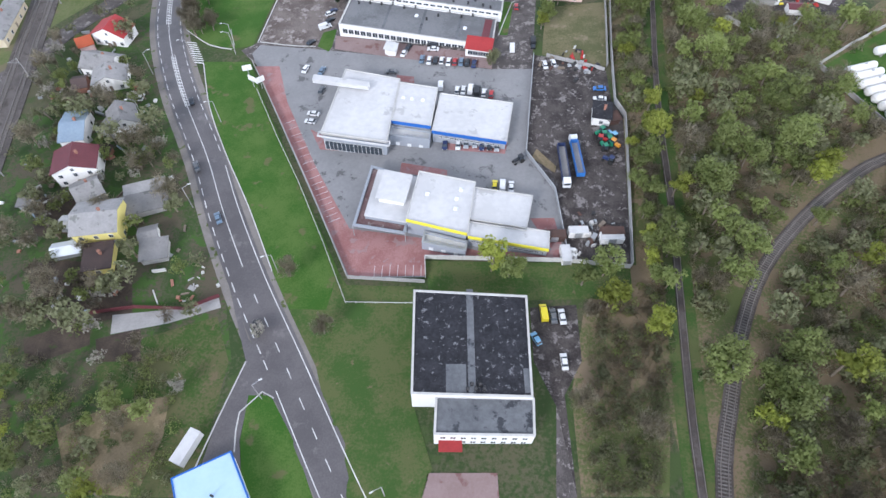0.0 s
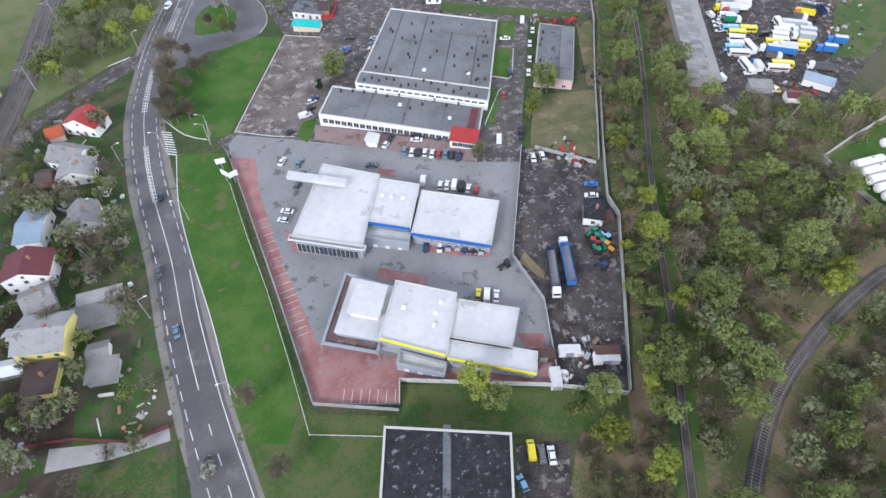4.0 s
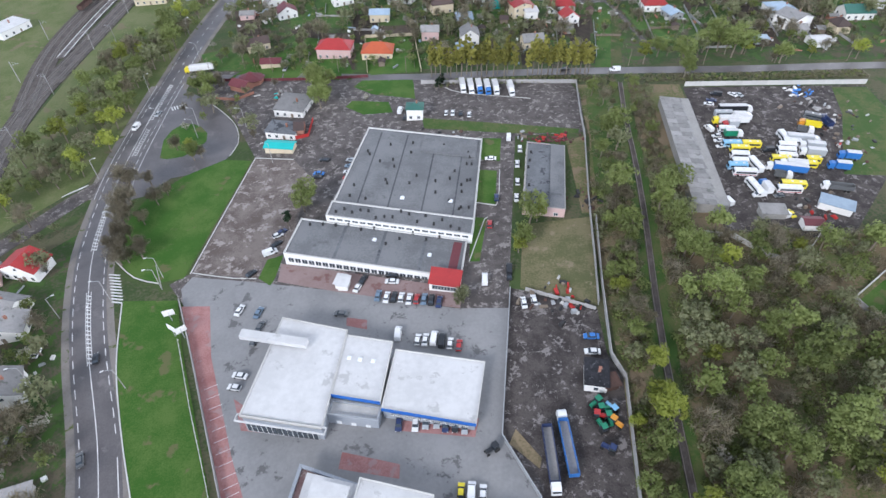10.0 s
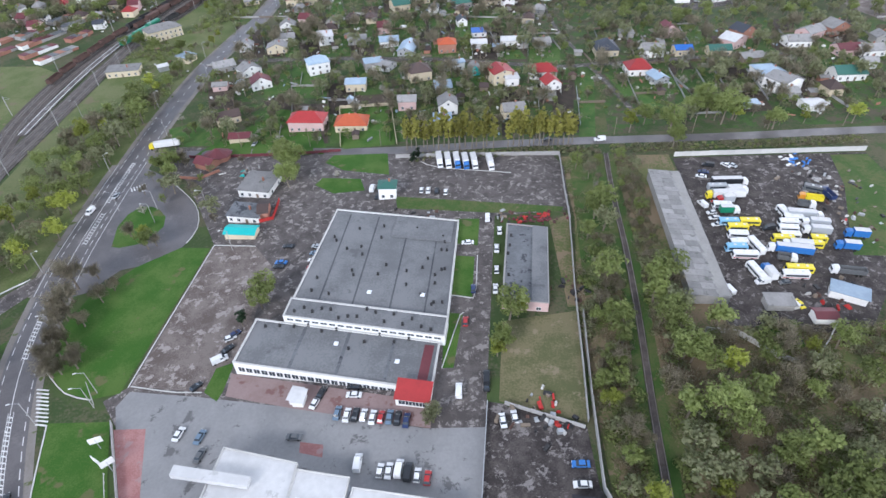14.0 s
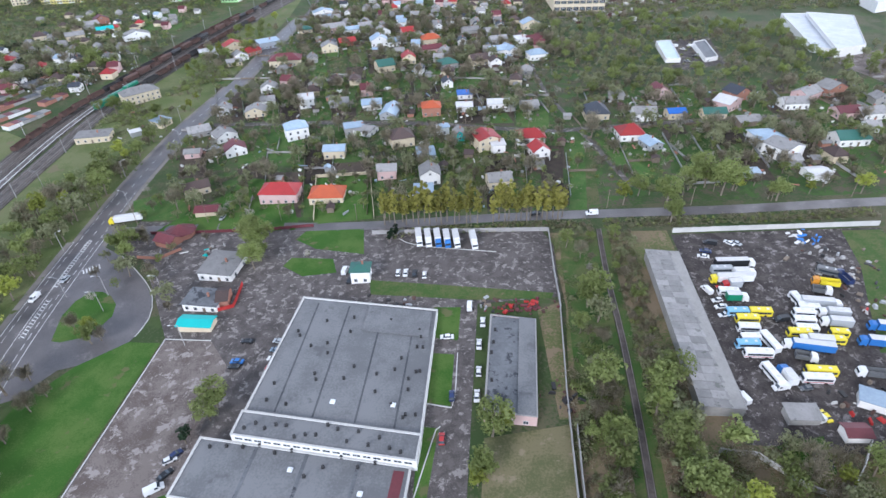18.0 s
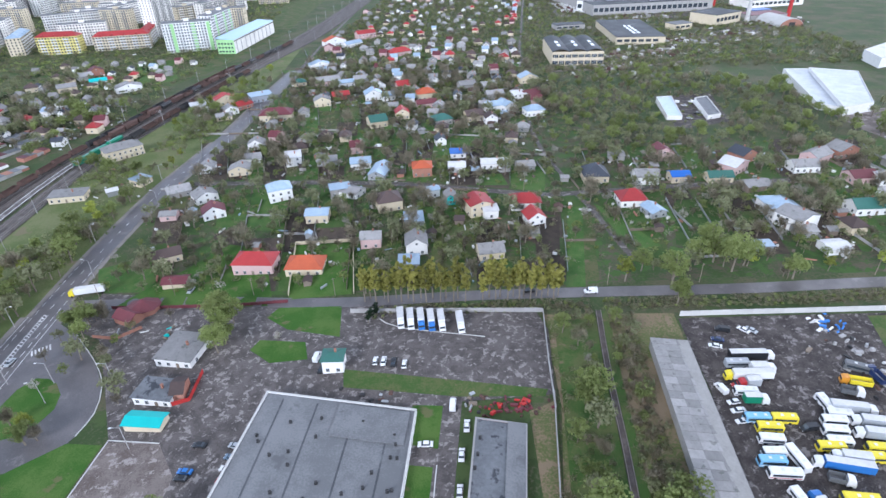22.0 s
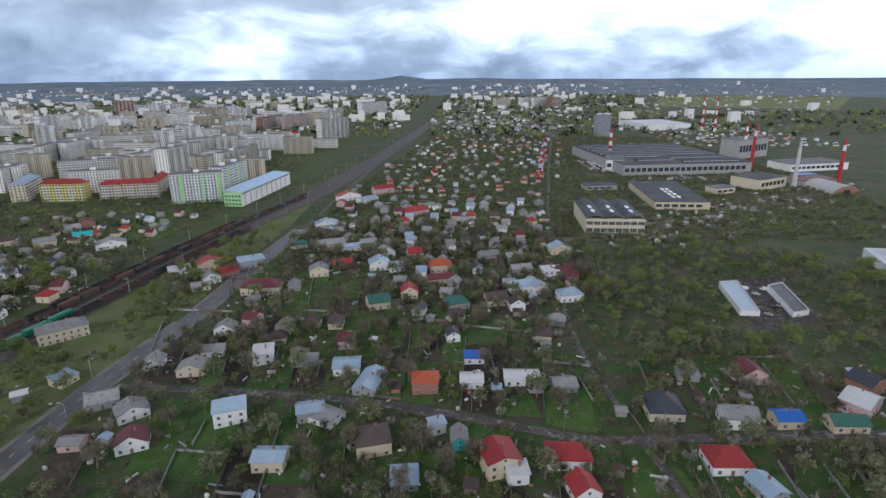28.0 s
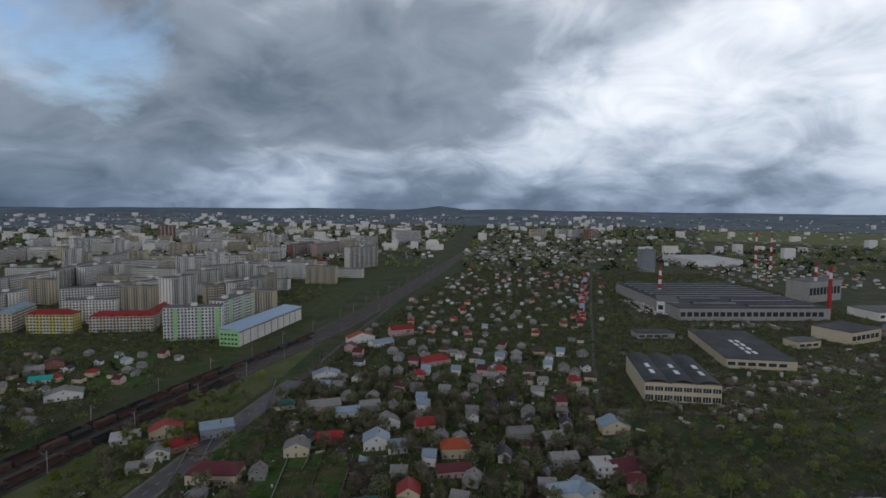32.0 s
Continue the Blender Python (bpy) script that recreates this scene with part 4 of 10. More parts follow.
while len(spots) < 34:
    p = (rng.uniform(3, 48), rng.uniform(-5, 42))
    u, w = p[0] / 46.8, (p[1] + 0.21 * p[0]) / 45.6
    if 0.05 < u - 0.15 * w < 0.93 and 0.05 < w < 0.95:
        spots.append(p)
vents(hall_n, spots[:26], 5.0)
vents(hall_n, spots[26:32], 5.0)
skylights(hall_n, spots[32:], 5.0, 1.3, 1.3, -0.2)
for k in (0.16, 0.38, 0.62, 0.84):
    sp = Vector(o[0]).lerp(Vector(o[1]), k)
    part("roof_seam", Shape().box(sp.x + 3.2, sp.y + 22.5, 5.0, 0.5, 43.0, 0.05, radians(-7)), M_ROOFCOAL, hall_n)
part("raised_roof", Shape().prism([(28, 28.5), (47.8, 24.2), (49.3, 35.2), (29.5, 39.4)], 5.0, 5.45), M_ROOFGREY, hall_n, "slightly raised corner of the roof")
porch = thing("red_porch", 12.0, 161.2, gz(12, 161), radians(-11), "small porch with a bright red sheet roof", "porch")
part("wall", Shape().box(1.2, 1.8, -0.3, 8.6, 4.6, 3.2), M_WHITE, porch)
part("roof", Shape().prism([(-3.4, -0.9), (5.8, -0.9), (5.8, 4.6), (-3.4, 4.6)], [2.9, 2.9, 4.4, 4.4], [3.05, 3.05, 4.55, 4.55]), M_ROOFRED, porch)
openings(porch, (-3.1, -0.5), (5.5, -0.5), 0.7, 1.8, 1.7, 4)

# annex to the east
annex, o = flat_building("store_building", [(38.6, 191.5), (51.6, 189.0), (57.2, 224.4), (44.0, 227.4)], 4.0, M_PINK, M_ROOFPATCH, "narrow pinkish store with a two-tone patched roof", 0.15, M_CONC)
part("roof_half", Shape().prism([(8.2, -1.3), (12.8, -2.2), (18.3, 32.8), (13.7, 33.8)], 4.0, 4.35), M_ROOFGREY, annex, "lighter grey half of the roof")
openings(annex, o[0], o[1], 1.0, 1.4, 1.3, 3)
openings(annex, o[3], o[0], 1.0, 1.6, 1.3, 8)
vents(annex, [(4, 20), (5, 24), (6, 29), (3, 10)], 4.0)

# long open shed by the truck yard
def long_shed():
    poly = [(91.0, 188.3), (102.3, 186.9), (109.4, 251.6), (98.4, 252.9)]
    z = low(poly)
    root = thing("long_shed", 91.0, 188.3, z, 0, "long low shed roofed with grey weathered sheets", "shed")
    d = Vector((7.5, 64.6)).normalized()
    n = Vector((d.y, -d.x))
    for k in range(24):
        p = d * (65.0 * k / 24)
        q = d * (65.0 * (k + 1) / 24 - 0.06)
        zz = 3.4 + (gz(91 + p.x, 188 + p.y) - z) * 0.9
        for u0, u1 in ((0.0, 3.7), (3.75, 7.5), (7.55, 11.3)):
            pts = [p + n * u0, p + n * u1, q + n * u1, q + n * u0]
            lift = [u0, u1, u1, u0]
            part("roof_sheet", Shape().prism([tuple(v) for v in pts], [zz + 0.6 - 0.06 * u for u in lift], [zz + 0.66 - 0.06 * u + 0.03 * (k % 2) for u in lift]), M_ASBEST, root)
    body = [d * 0.3 + n * 0.3, d * 0.3 + n * 11, d * 64.7 + n * 11, d * 64.7 + n * 0.3]
    zs = [gz(91 + p.x, 188 + p.y) - z for p in body]
    part("wall", Shape().prism([tuple(p) for p in body], [a - 0.5 for a in zs], [a * 0.9 + 3.3 for a in zs]), M_GREYWALL, root)


long_shed()


# showrooms
def showroom(name, parts_, label):
    """Joined halls with pale membrane roofs; each: outline, height, front colour."""
    p0 = parts_[0][0][0]
    z = min(low(p[0]) for p in parts_)
    root = thing(name, p0[0], p0[1], z, 0, label, "showroom")
    for poly, h, band in parts_:
        o = [(p[0] - p0[0], p[1] - p0[1]) for p in poly]
        part("wall", ring(Shape(), shrink(o, 0.25), shrink(o, 0.6), -0.8, h - 0.3), M_STEELPANEL, root)
        part("roof", Shape().prism(shrink(o, 0.2), h - 0.45, h), M_ROOFWHITE, root)
        part("parapet", ring(Shape(), shrink(o, -0.05), shrink(o, 0.22), h - 0.8, h + 0.35), M_PALECONC, root)
        if band:
            f = Vector(o[1]) - Vector(o[0])
            dn = f.normalized()
            out = Vector((dn.y, -dn.x)) * 0.14
            a, b = Vector(o[0]) + out, Vector(o[1]) + out
            part("fascia", Shape().prism([tuple(a), tuple(b), tuple(b - out * 0.9), tuple(a - out * 0.9)], h - 0.75, h + 0.4), band, root)
    return root


blue_show = showroom("blue_showroom", [
    ([(-34.3, 120.3), (-14.9, 116.9), (-12.2, 144.4), (-29.9, 148.9)], 7.0, None),
    ([(-14.0, 125.5), (-2.2, 123.3), (-0.2, 140.6), (-12.3, 143.0)], 6.8, M_BLUE),
    ([(-1.9, 121.9), (19.9, 117.6), (23.0, 134.4), (0.6, 138.5)], 6.4, M_BLUE)], "low white-roofed showroom with a blue fascia")
part("roof_fin", Shape().prism([(-5.0, 21.2), (12.6, 18.0), (12.9, 20.2), (-4.7, 23.6)], 7.6, 9.0), M_ROOFWHITE, blue_show, "long pale roof monitor")
part("eave", ring(Shape(), [(-1.0, -1.2), (20.2, -4.9), (20.5, -3.1), (-0.7, 0.6)], [(-0.8, -1.0), (20.0, -4.7), (20.3, -3.3), (-0.5, 0.4)], 6.4, 7.0), M_ROOFWHITE, blue_show)
skylights(blue_show, [(23.5, 15.5), (26.2, 15.0), (29.5, 14.5)], 6.8, 1.0, 1.0, -0.2)
openings(blue_show, (33.6, 1.2), (53.4, -2.7), 4.6, 1.1, 0.7, 12)
openings(blue_show, (20.9, 4.8), (31.9, 2.7), 4.6, 0.8, 0.8, 6)
openings(blue_show, (-0.1, -0.05), (18.7, -3.2), 0.5, 2.6, 3.6, 7, panes=2)
terrace = flat_building("blue_terrace", [(-14.6, 121.4), (-2.6, 119.4), (-2.0, 123.2), (-14.0, 125.4)], 3.4, M_STEELPANEL, M_PALECONC, "low grey terrace block in front of the showroom", 0.8, M_GALV)[0]
openings(terrace, (0, 0), (12.0, -2.0), 0.4, 1.2, 1.2, 3, glass=M_SKYLIGHT)

yellow_show = showroom("yellow_showroom", [
    ([(-8.2, 88.6), (7.7, 84.2), (10.4, 101.6), (-5.2, 105.4)], 6.2, M_YSTRIPE),
    ([(7.9, 83.9), (28.4, 80.0), (29.2, 85.6), (7.9, 89.6)], 5.4, M_YSTRIPE),
    ([(7.9, 88.6), (23.1, 85.8), (25.9, 97.6), (9.0, 100.6)], 5.4, None)], "white-roofed showroom with a yellow fascia")
skylights(yellow_show, [(5.4, 8.6), (13.3, 7.0), (13.0, 3.6), (14.6, 10.2)], 6.2, 1.1, 1.1, -0.2)
openings(yellow_show, (16.1, -4.7), (36.6, -8.6), 3.2, 1.1, 0.8, 14)
pavilion = thing("glass_pavilion", -22.4, 88.4, gz(-20, 90), 0, "showroom pavilion with a glass canopy and stepped white roof", "showroom")
outl = [(0, 0), (14.0, -2.6), (17.3, 16.6), (3.4, 21.4)]
inn = [(3.0, 2.5), (14.4, 0.3), (17.2, 16.0), (5.6, 18.9)]
part("wall", ring(Shape(), shrink(inn, 0.2), shrink(inn, 0.5), -0.6, 5.2), M_STEELPANEL, pavilion)
part("roof", Shape().prism(inn, 5.2, 5.6), M_ROOFWHITE, pavilion)
up2 = [(6.6, 7.2), (13.3, 5.8), (14.7, 14.2), (8.2, 15.8)]
part("upper_wall", Shape().prism(up2, 5.6, 7.6), M_WHITE, pavilion)
part("upper_roof", Shape().prism(shrink(up2, -0.7), 7.6, 7.95), M_ROOFWHITE, pavilion)
can = Shape()
ring(can, outl, shrink(outl, 0.7), 4.0, 4.5)
part("canopy_glass", can, M_STEELPANEL, pavilion)
part("terrace_floor", ring(Shape(), shrink(outl, 0.66), shrink(inn, 0.1), 3.7, 3.95), M_TERRACE, pavilion, "dark red paved floor")
for s in range(4):
    a, b = Vector(outl[s]), Vector(outl[(s + 1) % 4])
    ia, ib = Vector(shrink(outl, 0.7)[s]), Vector(shrink(outl, 0.7)[(s + 1) % 4])
    n = max(4, int((b - a).length / 1.5))
    for k in range(n + 1):
        p, q = a.lerp(b, k / n), ia.lerp(ib, k / n)
        part("canopy_rib", Shape().tube((p.x, p.y, 4.54), (q.x, q.y, 4.54), 0.08, n=4), M_GALV, pavilion)
for p in outl:
    part("canopy_post", Shape().tube((p[0], p[1], -0.6), (p[0], p[1], 4.0), 0.12), M_GALV, pavilion)
openings(pavilion, inn[0], inn[1], 0.3, 2.4, 3.4, 4)
openings(pavilion, inn[3], inn[0], 0.3, 2.4, 3.4, 6)
yterrace = flat_building("yellow_terrace", [(-4.0, 83.4), (7.3, 80.6), (8.0, 83.8), (-3.4, 87.0)], 2.6, M_STEELPANEL, M_PALECONC, "low grey ramp block in front of the showroom", 0.8, M_GALV)[0]
openings(yterrace, (0, 0), (11.3, -2.8), 0.5, 1.2, 1.2, 3, glass=M_SKYLIGHT)

# ---- houses ----
WIN = Shape().box(0, -0.03, 0, 1.15, 0.12, 1.35).mesh("window_frame")
WIN.materials.append(M_FRAME)
PANE = Shape().box(-0.27, -0.06, 0.1, 0.46, 0.12, 1.15).box(0.27, -0.06, 0.1, 0.46, 0.12, 1.15).mesh("pane")
PANE.materials.append(M_GLASS)
GLAZED = Shape().box(0, -0.03, 0, 1.15, 0.12, 1.35).box(-0.27, -0.06, 0.1, 0.46, 0.12, 1.15).box(0.27, -0.06, 0.1, 0.46, 0.12, 1.15).mesh("window")
GLAZED.materials.append(M_FRAME)
GLAZED.materials.append(M_GLASS)
GLAZED.polygons.foreach_set("material_index", [0] * 6 + [1] * 12)
DOOR = Shape().box(0, -0.04, 0, 1.0, 0.14, 2.05).mesh("door")
DOOR.materials.append(M_WOOD)
CHIM = Shape().box(0, 0, 0, 0.6, 0.6, 1.5).box(0, 0, 1.5, 0.75, 0.75, 0.12).mesh("chimney")
CHIM.materials.append(M_BRICK)


def roof_shape(w, d, h, kind, rise, eave=0.45, t=0.16):
    """Gable roof with its ridge along x or y, hip roof, or a shed roof; the slabs have thickness."""
    x0, x1, y0, y1 = -eave, w + eave, -eave, d + eave
    s = Shape()

    def slab(pts):
        k = len(pts)
        base = len(s.v)
        s.v.extend(pts)
        s.v.extend((p[0], p[1], p[2] + t) for p in pts)
        s.f.append(tuple(range(base + k - 1, base - 1, -1)))
        s.f.append(tuple(range(base + k, base + 2 * k)))
        for i in range(k):
            j = (i + 1) % k
            s.f.append((base + i, base + j, base + k + j, base + k + i))

    if kind == "x":
        m = d / 2
        slab([(x0, y0, h), (x1, y0, h), (x1, m, h + rise), (x0, m, h + rise)])
        slab([(x1, y1, h), (x0, y1, h), (x0, m, h + rise), (x1, m, h + rise)])
    elif kind == "y":
        m = w / 2
        slab([(x1, y0, h), (x1, y1, h), (m, y1, h + rise), (m, y0, h + rise)])
        slab([(x0, y1, h), (x0, y0, h), (m, y0, h + rise), (m, y1, h + rise)])
    elif kind == "hip":
        if w >= d:
            k = d / 2 + eave
            p, q = (x0 + k * 0.9, d / 2, h + rise), (x1 - k * 0.9, d / 2, h + rise)
        else:
            k = w / 2 + eave
            p, q = (w / 2, y0 + k * 0.9, h + rise), (w / 2, y1 - k * 0.9, h + rise)
        a, b, c, e = (x0, y0, h), (x1, y0, h), (x1, y1, h), (x0, y1, h)
        if w >= d:
            slab([a, b, q, p]), slab([b, c, q]), slab([c, e, p, q]), slab([e, a, p])
        else:
            slab([a, b, p]), slab([b, c, q, p]), slab([c, e, q]), slab([e, a, p, q])
    else:
        slab([(x0, y0, h), (x1, y0, h), (x1, y1, h + rise), (x0, y1, h + rise)])
    return s


def house(a, b, d, h, kind, rise, wall, roof, label, name="house", detail=2, category="house"):
    w = max(2.5, math.dist(a, b))
    rot = math.atan2(b[1] - a[1], b[0] - a[0])
    z = min(gz(*p) for p in rect(a, b, d))
    root = thing(name, a[0], a[1], z, rot, label, category)
    ws = Shape()
    ring(ws, [(0, 0), (w, 0), (w, d), (0, d)], [(0.3, 0.3), (w - 0.3, 0.3), (w - 0.3, d - 0.3), (0.3, d - 0.3)], -0.8, h + 0.05)
    if kind in "xy":
        if kind == "x":
            ends = [[(xa, 0.0), (xa, d)] for xa in (0.02, w - 0.32)]
            for (p, q) in ends:
                ws.face([(p[0], 0, h), (p[0] + 0.3, 0, h), (p[0] + 0.3, d / 2, h + rise), (p[0], d / 2, h + rise)])
                ws.face([(p[0], 0, h), (p[0], d, h), (p[0], d / 2, h + rise)])
                ws.face([(p[0] + 0.3, 0, h), (p[0] + 0.3, d, h), (p[0] + 0.3, d / 2, h + rise)])
        else:
            for ya in (0.02, d - 0.32):
                ws.face([(0, ya, h), (w, ya, h), (w / 2, ya, h + rise)])
                ws.face([(0, ya + 0.3, h), (w, ya + 0.3, h), (w / 2, ya + 0.3, h + rise)])
    part("wall", ws, wall, root)
    part("roof", roof_shape(w, d, h, kind, rise), roof, root)
    fine = detail > 1 and a[1] < 330
    if detail and h > 2.6:
        part("chimney", CHIM, M_BRICK, root, at=Matrix.Translation((w * 0.62, d * 0.55, h + rise * 0.62)))
        floors = max(1, int(h / 2.7))
        for fl in range(floors):
            n = max(1, int(w / (3.0 if detail > 1 else 4.2)))
            for k in range(n):
                x = w * (k + 0.5) / n
                if fl == 0 and k == n // 2 and n > 2:
                    part("door", DOOR, M_WOOD, root, at=Matrix.Translation((x, 0, 0.1)))
                    continue
                win = part("window", WIN if fine else GLAZED, M_FRAME, root, at=Matrix.Translation((x, 0, 0.9 + 2.7 * fl)))
                if fine:
                    part("pane", PANE, M_GLASS, win)
        if detail > 1:
            for k in range(max(1, int(d / 4.5))):
                y = d * (k + 0.5) / max(1, int(d / 4.5))
                for x, r in ((0, -90), (w, 90)):
                    win = part("window", WIN if fine else GLAZED, M_FRAME, root, at=Matrix.Translation((x, y, 0.9)) @ Matrix.Rotation(radians(r), 4, "Z"))
                    if fine:
                        part("pane", PANE, M_GLASS, win)
        if kind == "y":
            part("window", GLAZED, M_FRAME, root, at=Matrix.Translation((w / 2, 0, h + 0.15)) @ Matrix.Scale(0.8, 4))
    return root


# along the main road
house(*[(-123.0, 174.3), (-111.2, 172.1)], 8, 4.2, "y", 3.0, M_WHITE, M_ROOFRED, "white house with a bright red roof by the road")
house(*[(-126.1, 168.7), (-122.1, 171.1)], 6, 2.6, "x", 1.8, M_PINK, M_ROOFORANGE, "small house with an orange roof")
house(*[(-121.1, 156.9), (-110.0, 154.6)], 9, 3.6, "x", 3.0, M_WHITE, M_ASBEST, "old white house under grey corrugated sheets")
house(*[(-114.1, 148.0), (-103.8, 150.5)], 8, 3.4, "y", 2.6, M_WHITE, M_ASBEST, "old white house under grey corrugated sheets")
house(*[(-120.6, 147.6), (-116.7, 148.8)], 6, 2.4, "x", 1.4, M_BRICK, M_ROOFBROWN, "low brick outbuilding with a brown roof", "outbuilding", 0, "outbuilding")
house(*[(-100.4, 126.9), (-93.1, 130.7)], 9, 3.6, "y", 3.2, M_WHITE, M_ASBEST, "grey-roofed cottage with a pale gable")
house(*[(-105.6, 128.5), (-100.6, 127.0)], 8, 2.6, "shed", 0.8, M_GREYWALL, M_ASBEST, "grey lean-to beside the cottage", "outbuilding", 0, "outbuilding")
house(*[(-114.7, 122.0), (-108.1, 123.3)], 13, 4.0, "x", 1.6, M_WHITE, M_ROOFBLUE, "house with a pale blue sheet roof")
house(*[(-110.6, 107.6), (-99.1, 110.4)], 9, 5.6, "y", 2.6, M_WHITE, M_ROOFMAROON, "tall white house with a maroon roof")
house(*[(-100.8, 99.1), (-95.1, 103.1)], 8, 3.2, "x", 2.2, M_GREYWALL, M_ASBEST, "grey cottage under fibre-cement sheets")
house(*[(-87.4, 94.8), (-76.2, 98.6)], 6, 2.6, "shed", 0.7, M_GREYWALL, M_ASBEST, "long low grey outbuilding", "outbuilding", 0, "outbuilding")
house(*[(-88.1, 100.3), (-78.0, 103.9)], 5, 2.4, "shed", 0.6, M_GREYWALL, M_ASBEST, "long low grey outbuilding", "outbuilding", 0, "outbuilding")
house(*[(-96.8, 85.9), (-85.4, 87.6)], 11, 6.0, "x", 2.2, M_YELLOW, M_ASBEST, "yellow-fronted house with a grey roof")
house(*[(-92.0, 76.9), (-85.3, 78.2)], 8, 3.0, "shed", 0.5, M_YELLOW, M_ROOFBROWN, "yellow extension with a flat brown roof", "outbuilding", 1, "outbuilding")
house(*[(-104.1, 91.3), (-100.6, 91.6)], 4, 2.0, "x", 0.7, M_GALV, M_ROOFWHITE, "small white shed in a garden", "garden_shed", 0, "shed")
house(*[(-102.5, 82.0), (-95.6, 83.7)], 4, 2.0, "x", 1.0, M_GALV, M_SKYLIGHT, "glazed greenhouse with a pale arched roof", "greenhouse", 0, "greenhouse")
house(*[(-78.0, 80.2), (-71.5, 81.5)], 6, 2.4, "shed", 0.6, M_GREYWALL, M_ASBEST, "grey outbuilding among rubble", "outbuilding", 0, "outbuilding")
house(*[(-79.5, 85.6), (-75.3, 87.0)], 5, 2.4, "x", 1.2, M_WHITE, M_ASBEST, "grey outbuilding among garden trees", "outbuilding", 0, "outbuilding")
depot = [(-53.9, 25.6), (-49.7, 16.4), (-35.4, 18.8), (-42.9, 31.1)]
zz = low(depot)
blue_hall = thing("blue_roofed_hall", depot[0][0], depot[0][1], zz, 0, "hall with a pale blue sheet roof beside the road", "hall")
o = [(p[0] - depot[0][0], p[1] - depot[0][1]) for p in depot]
part("wall", Shape().prism(shrink(o, 0.4), -0.6, 4.6), M_WHITE, blue_hall)
part("roof", Shape().prism(o, 4.6, 5.0), M_ROOFSKY, blue_hall)
part("fascia", ring(Shape(), shrink(o, -0.05), shrink(o, 0.25), 4.2, 5.15), M_BLUE, blue_hall)
part("roof_pipe", Shape().tube((o[2][0] * 0.5, o[2][1] * 0.5, 5.0), (o[2][0] * 0.5, o[2][1] * 0.5, 6.2), 0.25), M_DARK, blue_hall)

